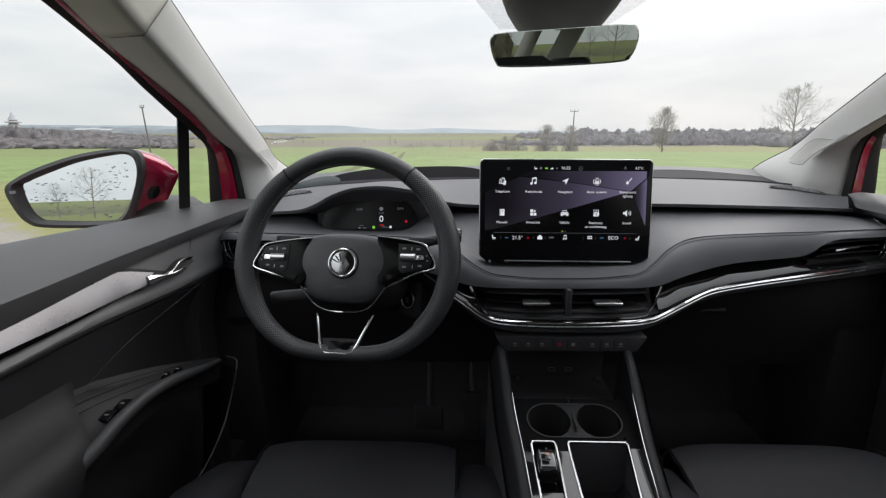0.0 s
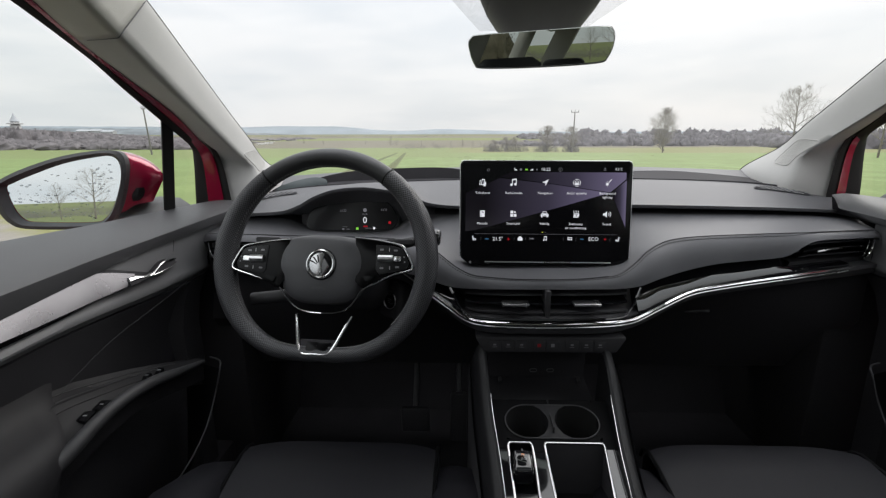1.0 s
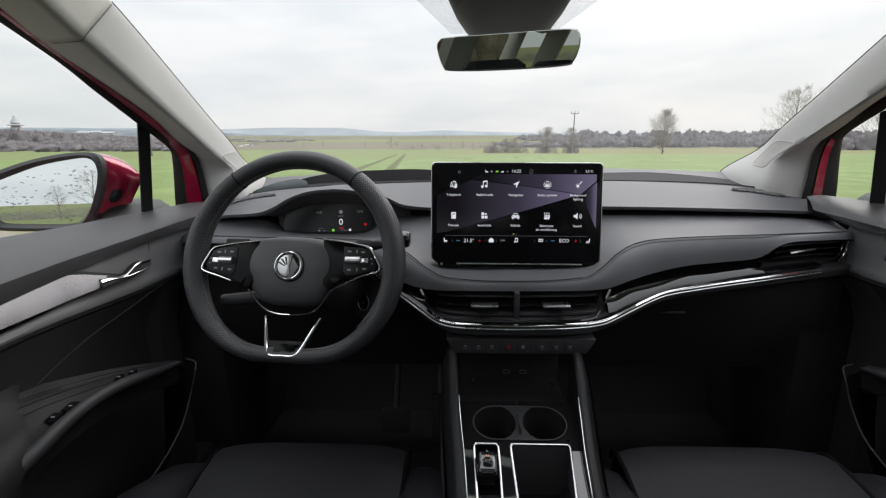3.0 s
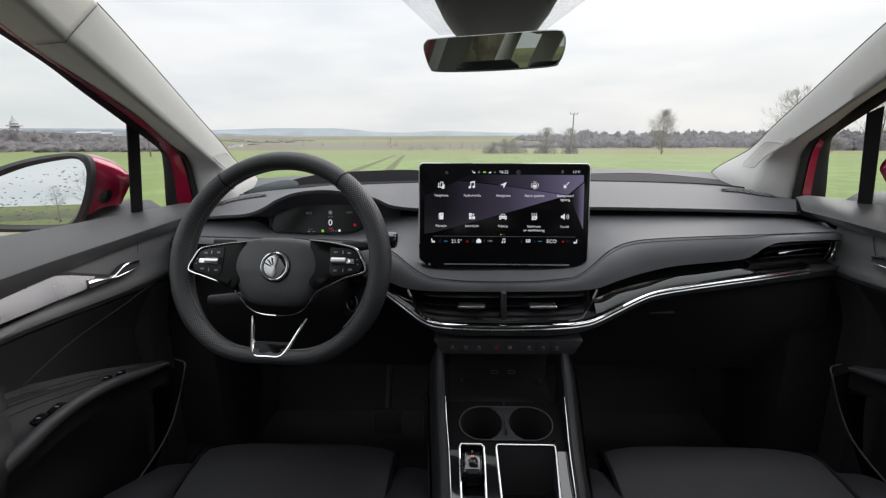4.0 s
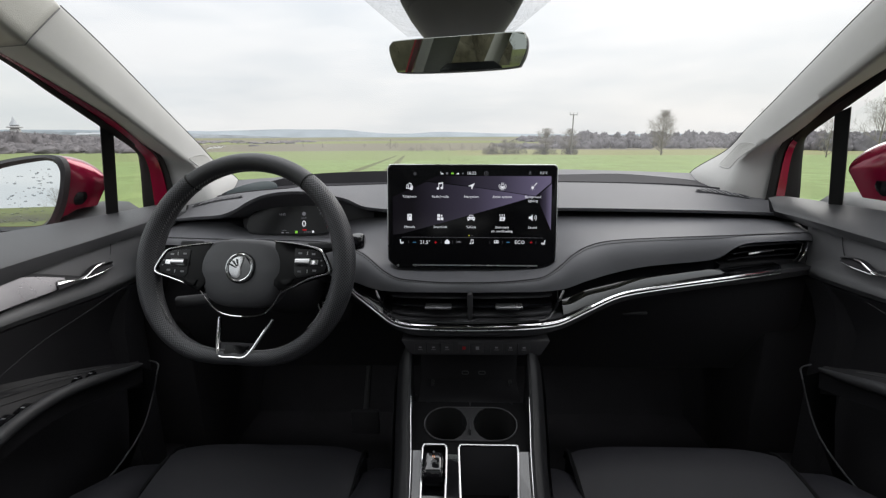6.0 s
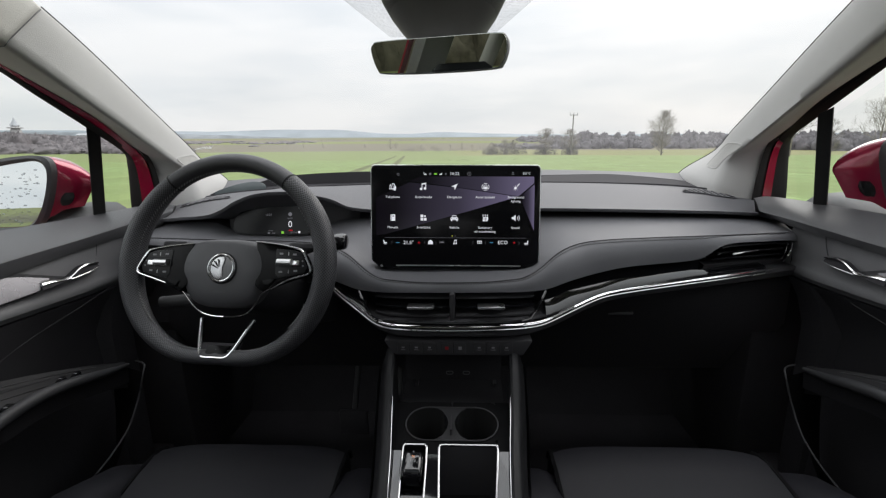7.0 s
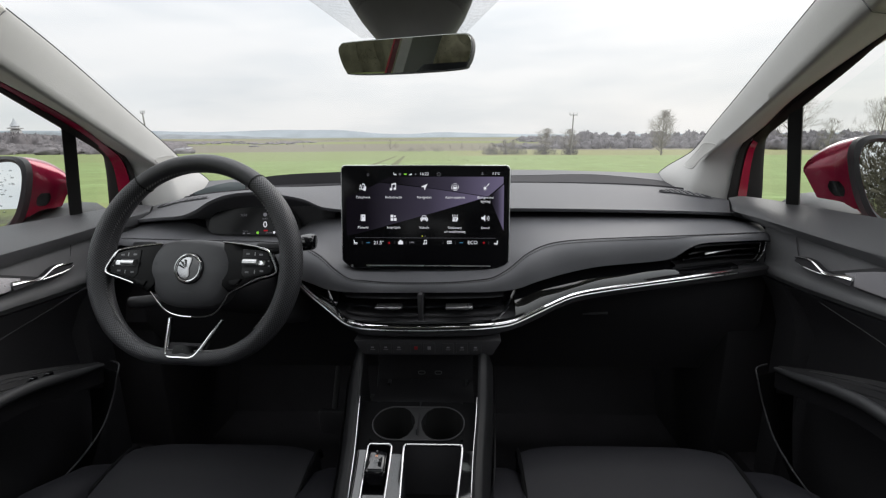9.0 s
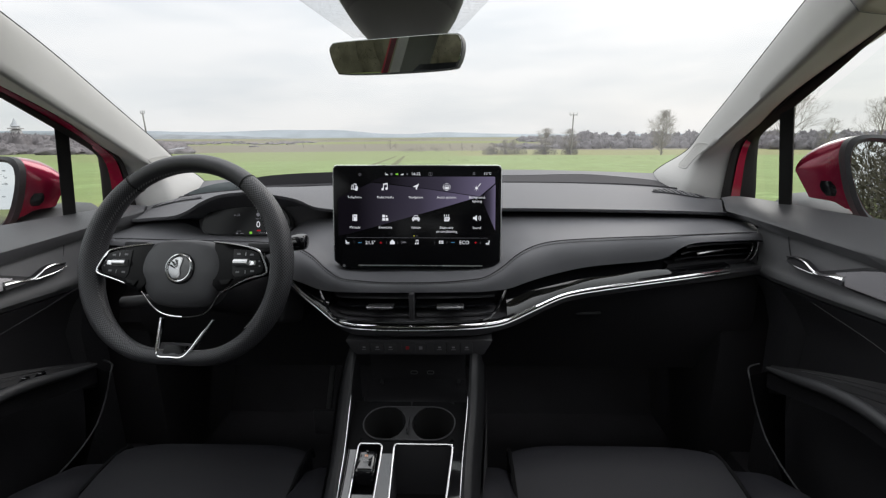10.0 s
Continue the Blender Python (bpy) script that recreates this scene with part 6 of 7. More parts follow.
stad = [(0.141 + 0.0362 * math.cos(a), 0.645 + 0.0322 * math.sin(a)) for a in [math.pi / 2 + math.pi * i / 18 for i in range(19)]] + [(0.221 + 0.0362 * math.cos(a), 0.645 + 0.0322 * math.sin(a)) for a in [-math.pi / 2 + math.pi * i / 18 for i in range(19)]]
part("cup_rim", tube([Vector((x, y, con_z(y) + 0.0015)) for x, y in stad], 0.0012, 6, closed=True), HARD, con, "black rim round both cups")
hour = [(0.1795 - w_, y) for w_, y in ((0.026, 0.6765), (0.014, 0.668), (0.0065, 0.656), (0.004, 0.645), (0.0065, 0.633), (0.014, 0.621), (0.026, 0.6135))]
part("cup_divider", loft([[Vector((x, y, con_z(y) + 0.002)) for x, y in hour], [Vector((0.3610 - x, y, con_z(y) + 0.002)) for x, y in hour], [Vector((0.3610 - x, y, con_z(y) - 0.02)) for x, y in hour], [Vector((x, y, con_z(y) - 0.02)) for x, y in hour]], closed=True, caps=True), RAIL_BLACK, con, "waisted divider between the cups")
part("divider_slot", box((0.1792, 0.622, con_z(0.622) + 0.0005), (0.1812, 0.668, con_z(0.645) + 0.0065)), DEEP, con)
# button bar and storage below it
bar = box((0.058, 0.733, 0.842), (0.324, 0.775, 0.872), 0.003)
for v in bar.verts:
    if v.co.z < 0.855:
        v.co.x += 0.014 if v.co.x < CX else -0.014
button_bar = part("button_bar", bar, HARD, con, "black bar of small buttons")
for k, x in enumerate((0.092, 0.116, 0.140, 0.171, 0.195, 0.229, 0.254, 0.278)):
    part("button", box((x - 0.0105, 0.7312, 0.8465), (x + 0.0105, 0.736, 0.8665), 0.0012), HARD, button_bar)
    part("button_mark", box((x - 0.0026, 0.7306, 0.8572), (x + 0.0026, 0.7312, 0.8600)) if k not in (3, 4) else box((x - 0.003, 0.7306, 0.8545), (x + 0.003, 0.7312, 0.8605)), ICON_RED if k == 3 else ICON_GREY, button_bar)
    if k not in (3, 4):
        part("button_mark", box((x - 0.004, 0.7306, 0.8538), (x + 0.004, 0.7312, 0.8545)), ICON_GREY, button_bar)
part("storage_back", loft([[Vector((x, 0.80, 0.845)) for x in (CX - 0.095, CX + 0.095)], [Vector((x, 0.81, 0.75)) for x in (CX - 0.095, CX + 0.095)], [Vector((x, 0.69, 0.742)) for x in (CX - 0.095, CX + 0.095)]]), DEEP, con)
for x in (0.173, 0.206):
    part("charging_port", placed(tube([Vector((a, 0.796, b)) for a, b in rounded(0.013, 0.0065, 0.003, 4, x, 0.772)], 0.0008, 5, closed=True, up=(0, 1, 0)), Matrix()), PAD_TOP, con)
for x in (0.108, 0.262):
    part("storage_rib", box((x - 0.003, 0.785, 0.725), (x + 0.003, 0.80, 0.755)), HARD, con)

# ---- pedals ----
for x0, x1, z0, z1, y0 in ((-0.13, -0.055, 0.46, 0.53, 1.02), (0.0, 0.045, 0.40, 0.55, 1.06)):
    ped = thing("pedal", "black rubber pedal on a metal arm in the footwell", "pedal", "pedals", at=((x0 + x1) / 2, y0, z0))
    part("pedal_pad", box((x0, y0, z0), (x1, y0 + 0.015, z1), 0.005), HARD, ped)
    part("pedal_arm", tube([((x0 + x1) / 2, y0 + 0.015, z1 - 0.02), ((x0 + x1) / 2, y0 + 0.10, z1 + 0.10), ((x0 + x1) / 2, y0 + 0.12, z1 + 0.14)], 0.008, 8), HARD, ped)


# ---- seats ----
def seat(cx, front_z, y_front, label):
    st = thing("front_seat", label, "car seat", "front seats", at=(cx, 0.4, 0.40))
    # middle cushion panel: rounded front, gentle hollow
    rows_ = []
    for f in [i / 14 for i in range(15)]:
        x = cx - 0.178 + 0.356 * f
        dip = -0.012 * math.sin(math.pi * f) - 0.012 * abs(2 * f - 1) ** 6
        yf = y_front - 0.022 * abs(2 * f - 1) ** 5
        rows_.append([Vector((x, yf - 0.50, front_z - 0.035 + dip)), Vector((x, yf - 0.20, front_z - 0.012 + dip)), Vector((x, yf - 0.07, front_z + 0.002 + dip * 0.4)), Vector((x, yf - 0.028, front_z + 0.003 + dip * 0.2)),
                      Vector((x, yf - 0.008, front_z - 0.004)), Vector((x, yf, front_z - 0.020)), Vector((x, yf - 0.004, front_z - 0.10)), Vector((x, yf - 0.03, front_z - 0.15))])
    yf = y_front
    part("cushion", loft(rows_ + [[v + Vector((0, 0, -0.0)) for v in [Vector((rows_[-1][0].x, yf - 0.5, front_z - 0.16))] * 8], [Vector((rows_[0][0].x, yf - 0.5, front_z - 0.16))] * 8]), SEAT, st, "dark grey leather seat cushion")
    for sgn in (-1, 1):
        prof = []
        for y, o0, o1, zt in ((yf - 0.55, 0.17, 0.30, 0.045), (yf - 0.30, 0.17, 0.30, 0.035), (yf - 0.14, 0.168, 0.295, 0.016), (yf - 0.06, 0.166, 0.280, -0.008), (yf - 0.025, 0.166, 0.255, -0.035), (yf - 0.012, 0.168, 0.23, -0.10)):
            ring = []
            for k in range(9):
                a = math.pi * k / 8
                ring.append(Vector((cx + sgn * (o0 + (o1 - o0) * (0.5 - 0.5 * math.cos(a))), y, front_z + zt - 0.03 + 0.038 * math.sin(a) - (0.02 * k / 8))))
            ring = [ring[0] + Vector((0, 0, -0.12))] + ring + [ring[-1] + Vector((0, 0, -0.14))]
            prof.append(ring)
        part("cushion_groove", tube([Vector((cx + sgn * 0.1745, y_, front_z + dz_)) for y_, dz_ in ((yf - 0.45, -0.036), (yf - 0.20, -0.017), (yf - 0.07, -0.001), (yf - 0.03, -0.002), (yf - 0.012, -0.010), (yf - 0.004, -0.03))], 0.0035, 8), CUP_BLACK, st)
        part("bolster", loft(prof), SEAT, st, "raised seat side bolster")
        part("bolster_seam", tube([Vector((cx + sgn * 0.247, p[5].y, p[7].z + 0.0015)) for p in prof[:5]], 0.0012, 5), THREAD_RED, st, "dark red decorative seam")
    part("seat_base", box((cx - 0.22, yf - 0.5, 0.36), (cx + 0.22, yf - 0.06, front_z - 0.10), 0.02), HARD, st)
    # backrest, leaning well back, and head restraint
    back = []
    for z, y, hw, t in ((0.66, yf - 0.50, 0.20, 0.06), (0.80, yf - 0.56, 0.25, 0.075), (0.95, yf - 0.63, 0.26, 0.07), (1.08, yf - 0.70, 0.22, 0.06), (1.13, yf - 0.725, 0.17, 0.05)):
        back.append([Vector((cx + hw * math.cos(a), y + t * math.sin(a), z)) for a in [2 * math.pi * i / 28 for i in range(29)]])
    part("backrest", loft(back), SEAT, st, "dark grey leather backrest")
    head = []
    for z, hw, t in ((1.15, 0.09, 0.03), (1.17, 0.12, 0.045), (1.25, 0.13, 0.05), (1.31, 0.12, 0.045), (1.33, 0.09, 0.025)):
        head.append([Vector((cx + hw * math.cos(a), yf - 0.80 + t * math.sin(a), z)) for a in [2 * math.pi * i / 28 for i in range(29)]])
    part("headrest", loft(head), SEAT, st, "dark leather head restraint")
    return st


seat(-0.186, 0.676, 0.712, "dark grey leather driver's car seat with side bolsters and red seams")
seat(0.525, 0.696, 0.695, "dark grey leather passenger's car seat with side bolsters and red seams")
rear = thing("rear_bench", "dark leather rear bench seat with three head restraints", "car seat", at=(CX, -1.1, 0.45))
part("bench", box((CX - 0.66, -1.15, 0.45), (CX + 0.66, -0.62, 0.66), 0.05, 3), SEAT, rear)
part("bench_back", box((CX - 0.66, -1.28, 0.62), (CX + 0.66, -1.12, 1.12), 0.05, 3), SEAT, rear)
for x in (-0.42, 0.0, 0.42):
    part("headrest", box((CX + x - 0.12, -1.30, 1.13), (CX + x + 0.12, -1.20, 1.29), 0.035, 3), SEAT, rear)

# ---- inside mirror ----
mir = thing("rearview_mirror", "black frameless rearview mirror on a dark windscreen mount", "rearview mirror", at=(0.16, 0.785, 1.36))
MM = pose(0.160, 0.787, 1.3585, 5.0, 1.0, -11.9)
face = smooth2([(-0.116, 0.008), (-0.112, 0.0205), (-0.095, 0.0245), (0.0, 0.0265), (0.095, 0.0275), (0.112, 0.0225), (0.1155, 0.005), (0.108, -0.017), (0.092, -0.0245), (0.0, -0.0275), (-0.090, -0.0265), (-0.106, -0.0205)], 72)
part("casing", slab([(u * 1.012, v * 1.03) for u, v in face], 0.026, 0.003, m=MM @ Matrix.Translation((0, 0.0012, 0))), HARD, mir)
part("glass", slab(face, 0.003, 0.0008, m=MM), DIM_MIRROR, mir, "dark dimming mirror glass", sharp=20)
podm = []
for z, y0, hw0, y1 in ((1.366, 0.808, 0.034, 0.85), (1.378, 0.810, 0.047, 0.88), (1.391, 0.810, 0.060, 0.91), (1.408, 0.808, 0.076, 0.93), (1.428, 0.800, 0.092, 0.92), (1.450, 0.786, 0.105, 0.90), (1.477, 0.757, 0.115, 0.87), (1.505, 0.72, 0.121, 0.84)):
    ym, yd = (y0 + y1) / 2, (y1 - y0) / 2
    podm.append([Vector((0.171 + hw0 * math.copysign(abs(math.cos(a_)) ** 0.75, math.cos(a_)), ym + yd * math.copysign(abs(math.sin(a_)) ** 0.8, math.sin(a_)), z)) for a_ in [2 * math.pi * q / 40 for q in range(41)]])
part("mount_cover", loft(podm), material("mount_grey", (0.11, 0.108, 0.105), 0.6, grain=0.3, grain_scale=800), mir, "dark grey sensor cover")


# printed dots on the glass round the mount
def dot_print():
    m = bpy.data.materials.new("printed_dots")
    m.use_nodes = True
    n, l = m.node_tree.nodes, m.node_tree.links
    n.clear()
    out, mix, tr, df = n.new("ShaderNodeOutputMaterial"), n.new("ShaderNodeMixShader"), n.new("ShaderNodeBsdfTransparent"), n.new("ShaderNodeBsdfDiffuse")
    co, vor, mr = n.new("ShaderNodeTexCoord"), n.new("ShaderNodeTexVoronoi"), n.new("ShaderNodeMapRange")
    vor.inputs["Scale"].default_value, vor.inputs["Randomness"].default_value = 800, 0.5
    mr.inputs["From Min"].default_value, mr.inputs["From Max"].default_value = 0.34, 0.44
    mr.inputs["To Min"].default_value, mr.inputs["To Max"].default_value = 0.55, 0.08
    df.inputs["Color"].default_value = (0.02, 0.02, 0.02, 1)
    l.new(co.outputs["Object"], vor.inputs["Vector"])
    l.new(vor.outputs["Distance"], mr.inputs["Value"])
    l.new(mr.outputs["Result"], mix.inputs["Fac"])
    l.new(tr.outputs["BSDF"], mix.inputs[1])
    l.new(df.outputs["BSDF"], mix.inputs[2])
    l.new(mix.outputs["Shader"], out.inputs["Surface"])
    return m


bm = bmesh.new()
bm.faces.new([bm.verts.new(v) for v in ((0.008, 0.80, 1.4495), (0.068, 0.90, 1.4100), (0.262, 0.90, 1.4100), (0.318, 0.80, 1.4395), (0.40, 0.68, 1.49), (-0.06, 0.68, 1.49))])
part("printed_dots", bm, dot_print(), wind, "band of fine printed dots")


# ---- outside mirrors ----
def wing_mirror(sgn):
    """A painted housing whose dark rim frames the glass; built for the left side and mirrored."""
    mo = thing("wing_mirror", "red wing mirror with black rim, wet with rain drops", "wing mirror", "wing mirrors", at=(CX + sgn * 0.98, 0.92, 1.12))
    S = (Matrix.Translation((-0.086, -0.084, 0.011)) if sgn > 0 else Matrix()) @ Matrix.Translation((CX, 0, 0)) @ Matrix.Diagonal((-sgn, 1, 1, 1)) @ Matrix.Translation((-CX, 0, 0))
    c0 = Vector((-0.795, 0.898, 1.120))
    yaw, pit = (17.5, -3.2)
    G = Matrix.Translation(c0) @ pose(0, 0, 0, pit, 0, yaw)
    gl = smooth2([(-0.104, 0.012), (-0.098, -0.028), (-0.085, -0.052), (-0.060, -0.060), (0.035, -0.066), (0.060, -0.058), (0.080, -0.030), (0.099, 0.020), (0.102, 0.055), (0.090, 0.071), (0.060, 0.070), (0.0, 0.058), (-0.060, 0.036), (-0.092, 0.022)], 84)
    rimo = smooth2([(-0.130, 0.008), (-0.122, -0.030), (-0.105, -0.060), (-0.072, -0.073), (0.035, -0.079), (0.070, -0.070), (0.094, -0.034), (0.112, 0.020), (0.118, 0.060), (0.106, 0.081), (0.066, 0.083), (0.0, 0.072), (-0.066, 0.050), (-0.110, 0.028)], 84)
    part("mirror_glass", placed(slab(gl, 0.002, 0.0, m=G), S), MIRROR, mo, "mirror glass with rain drops", smooth=False)
    a = [G @ Vector((u, -0.012, v)) for u, v in rimo]
    b = [G @ Vector((u * 0.5 + p * 0.5, -0.016, v * 0.5 + q * 0.5)) for (u, v), (p, q) in zip(rimo, gl)]
    c = [G @ Vector((u * 1.01, -0.001, v * 1.01)) for u, v in gl]
    d = [G @ Vector((u * 1.0, 0.012, v * 1.0)) for u, v in rimo]
    part("rim", placed(loft([[*r_, r_[0]] for r_ in (d, a, b, c)]), S), HARD, mo, "black mirror rim")
    # shell: runs inward to a keeled tip and closes in front

    def keel(u, v):
        """How far the full keel stands inward of the rim."""
        if u <= 0.02:
            return 0.0
        reach = 0.055 * max(0.0, 1 - ((v - 0.021) / 0.064) ** 1.5) if v > 0.021 else max(0.0, 0.167 - (0.021 - max(v, -0.045)) * 0.55 - u)
        return min(1.0, (u - 0.02) / 0.06) * reach
    shell = []
    for f, s, dx, nose, under in ((0.0, 1.0, 0, 0.0, -0.079), (0.04, 1.0, 0.0, 0.12, -0.048), (0.16, 0.99, 0.0, 0.48, -0.036), (0.28, 0.975, 0.002, 0.78, -0.033), (0.40, 0.94, 0.004, 1.0, -0.032), (0.6, 0.84, 0.010, 0.88, -0.031), (0.8, 0.64, 0.018, 0.52, -0.036), (0.93, 0.38, 0.024, 0.2, -0.03), (1.0, 0.05, 0.026, 0, -0.03)):
        shell.append([G @ Vector((u * s + dx + nose * keel(u, v), 0.010 + 0.125 * f, max(v * s + 0.021 * (1 - s), under))) for u, v in rimo])
    part("shell", placed(loft([[*r_, r_[0]] for r_ in shell]), S), PAINT, mo, "glossy red painted shell", sharp=44)
    arm = [[Vector((CX + sgn * o, y, z)) for o, y, z in r_] for r_ in (((0.845, 1.105, 1.060), (0.868, 1.10, 1.080), (0.90, 1.07, 1.088), (0.94, 1.03, 1.080), (0.97, 1.00, 1.07)), ((0.845, 1.03, 1.060), (0.868, 1.02, 1.079), (0.90, 0.99, 1.082), (0.94, 0.96, 1.072), (0.97, 0.94, 1.06)),
                                                                       ((0.845, 0.95, 1.045), (0.868, 0.945, 1.058), (0.90, 0.93, 1.058), (0.94, 0.92, 1.05), (0.97, 0.91, 1.045)), ((0.845, 1.02, 1.01), (0.868, 1.02, 1.01), (0.90, 1.0, 1.02), (0.94, 0.97, 1.03), (0.97, 0.95, 1.04)))]
    part("foot", loft(arm, closed=True, caps=True), GREY_PLASTIC, mo, "grey mirror foot", sharp=70)
    # small gloss window let into the shell's inner cheek
    idx = sorted([k for k, (u, v) in enumerate(rimo) if u > 0.03 and -0.034 < v < 0.006], key=lambda k: rimo[k][1])
    fs_ = (0.0, 0.04, 0.16, 0.28, 0.40, 0.6)

    def cheek(f, k, lift):
        i = max(q for q in range(5) if fs_[q] <= f)
        pt = shell[i][k].lerp(shell[i + 1][k], (f - fs_[i]) / (fs_[i + 1] - fs_[i]))
        return pt + (G.to_3x3() @ Vector((0.9, 0.25, -0.35))).normalized() * lift
    n_ = len(idx)
    eye_rows = [[cheek(f0 + (f1 - f0) * (0.5 if j in (0, n_ - 1) else 0.12 if j in (1, n_ - 2) else 0), k, 0.0012) for j, k in enumerate(idx)] for f0, f1 in ((0.05, 0.12), (0.10, 0.12), (0.15, 0.12), (0.20, 0.12))]
    part("camera_eye", placed(loft(eye_rows + [[v - (G.to_3x3() @ Vector((0.9, 0.25, -0.35))) * 0.003 for v in q] for q in reversed(eye_rows)], closed=True, caps=True), S), GLOSS, mo, "small gloss black window in the shell")
    part("side_light", placed(slab(rounded(0.010, 0.006, 0.002), 0.003, m=G @ Matrix.Translation((-0.116, -0.0165, 0.002))), S), ICON_GREY, mo)
    rnd = random.Random(5 + sgn)
    bm = bmesh.new()
    for k in range(300):
        u, v = rnd.uniform(-0.095, 0.09), rnd.uniform(-0.062, 0.068)
        if v > 0.062 + (u - 0.1) * 0.19 or v < -0.062 + max(0, -u - 0.06) * 1.2 or u > 0.075 + v * 0.35:
            continue
        if v > 0.0 and rnd.random() < 0.55 and u < 0.05:
            continue
        r = rnd.choice((0.0006, 0.0008, 0.0010, 0.0014, 0.0021))
        t = bmesh.new()
        bmesh.ops.create_uvsphere(t, u_segments=8, v_segments=5, radius=r)
        t.transform(S @ G @ Matrix.Translation((u, -0.0006, v)) @ Matrix.Diagonal((1.5, 0.5, 0.75, 1)))
        bm = join(bm, t)
    tagged(part("rain_drops", bm, DROP, mo, "small rain drops"), kind="stuff")
    return mo


wing_mirror(-1)
wing_mirror(1)

# clear ticket clip at the windscreen's lower corner
clip = thing("ticket_clip", "clear plastic ticket clip on the windscreen", "ticket clip", at=(-0.485, 1.165, 1.212))
part("clip_plate", slab([(-0.022, -0.006), (0.016, -0.001), (0.022, 0.010), (0.002, 0.008), (-0.020, 0.002)], 0.0012, 0.0003, 1, m=pose(-0.478, 1.165, 1.211, -58, 0, 12)), pane_material("clear_plastic", 0.06, (0.90, 0.91, 0.92)), clip)


# ---- the land outside: the car stands slightly askew on it ----
OUT = Matrix.Rotation(radians(0.8), 4, 'Y')
HEAD = Matrix.Rotation(radians(2.5), 4, 'Z')


def far(lat, ahead, z=0.0):
    """A place in the land from the first eye: metres to the right, ahead and up."""
    return OUT @ HEAD @ Vector((lat, ahead, z))


land_profile = curve_x([(-200, -3.0), (-60, -1.0), (-20, -0.1), (0, 0.0), (8, -0.08), (25, -0.5), (60, -1.35), (105, -2.4), (150, -2.9), (220, -2.4), (330, -0.6), (600, 1.6), (1000, 4.0), (2000, 12.0), (4600, 30.0)])


def land_z(lat, ahead):
    z = land_profile(ahead)[0]
    if ahead > 0:
        z -= 0.6 * min(1, max(0, (-lat - 20) / 120)) * min(1, ahead / 60)
    return z + 0.05 * math.sin(lat * 0.07) * min(1, abs(ahead) / 40)


def land_material():
    m = bpy.data.materials.new("fields")
    m.use_nodes = True
    n, l = m.node_tree.nodes, m.node_tree.links
    p = n["Principled BSDF"]
    p.inputs["Roughness"].default_value = 0.9
    p.inputs["Specular IOR Level"].default_value = 0.15
    co, sep = n.new("ShaderNodeTexCoord"), n.new("ShaderNodeSeparateXYZ")
    l.new(co.outputs["Object"], sep.inputs["Vector"])

    def noise_(scale, detail=6, rough=0.6, stretch=None):
        t = n.new("ShaderNodeTexNoise")
        t.inputs["Scale"].default_value, t.inputs["Detail"].default_value, t.inputs["Roughness"].default_value = scale, detail, rough
        if stretch:
            mp = n.new("ShaderNodeMapping")
            mp.inputs["Scale"].default_value = stretch
            l.new(co.outputs["Object"], mp.inputs["Vector"])
            l.new(mp.outputs["Vector"], t.inputs["Vector"])
        else:
            l.new(co.outputs["Object"], t.inputs["Vector"])
        return t

    def math_(op, a, b):
        t = n.new("ShaderNodeMath")
        t.operation = op
        for i, v in enumerate((a, b)):
            if isinstance(v, (int, float)):
                t.inputs[i].default_value = v
            else:
                l.new(v, t.inputs[i])
        return t.outputs[0]

    def band(value, lo, hi):
        t = n.new("ShaderNodeMapRange")
        t.interpolation_type = 'SMOOTHSTEP'
        t.inputs["From Min"].default_value, t.inputs["From Max"].default_value = lo, hi
        l.new(value, t.inputs["Value"])
        return t.outputs["Result"]

    def blend(f, a, b):
        t = n.new("ShaderNodeMix")
        t.data_type = 'RGBA'
        l.new(f, t.inputs["Factor"])
        for k, v in (("A", a), ("B", b)):
            if isinstance(v, tuple):
                t.inputs[k].default_value = (*v, 1)
            else:
                l.new(v, t.inputs[k])
        return t.outputs["Result"]
    wob = noise_(0.02, 4)
    ahead = math_('ADD', sep.outputs["Y"], math_('MULTIPLY', math_('SUBTRACT', wob.outputs["Fac"], 0.5), 22.0))
    fine = noise_(2.2, 8, 0.75)
    mid = noise_(0.10, 5, 0.6, (1, 0.35, 1))
    tuft = band(fine.outputs["Fac"], 0.34, 0.66)
    green = blend(tuft, (0.118, 0.172, 0.060), (0.245, 0.325, 0.135))
    green = blend(band(mid.outputs["Fac"], 0.42, 0.66), green, (0.185, 0.238, 0.090))
    clump = noise_(0.55, 7, 0.7, (1, 0.5, 1))
    green = blend(band(clump.outputs["Fac"], 0.40, 0.68), (0.150, 0.192, 0.074), green)
    dull = blend(tuft, (0.100, 0.125, 0.038), (0.190, 0.205, 0.080))
    brown = blend(fine.outputs["Fac"], (0.112, 0.102, 0.072), (0.172, 0.158, 0.118))
    rows_ = n.new("ShaderNodeTexWave")
    rows_.inputs["Scale"].default_value, rows_.inputs["Distortion"].default_value = 0.02, 3.0
    l.new(co.outputs["Object"], rows_.inputs["Vector"])
    stripes = blend(rows_.outputs["Fac"], (0.105, 0.115, 0.050), (0.165, 0.150, 0.085))
    side_ = band(math_('ADD', sep.outputs["X"], math_('MULTIPLY', wob.outputs["Fac"], 12.0)), 4.0, 16.0)
    tan = blend(tuft, (0.150, 0.140, 0.070), (0.250, 0.225, 0.130))
    older = blend(tuft, (0.110, 0.138, 0.052), (0.200, 0.232, 0.100))
    left = blend(band(ahead, 52.0, 60.0), green, older)
    right = blend(band(ahead, 96.0, 104.0), green, blend(mid.outputs["Fac"], tan, dull))
    c = blend(side_, left, right)
    c = blend(band(ahead, 168.0, 176.0), c, brown)
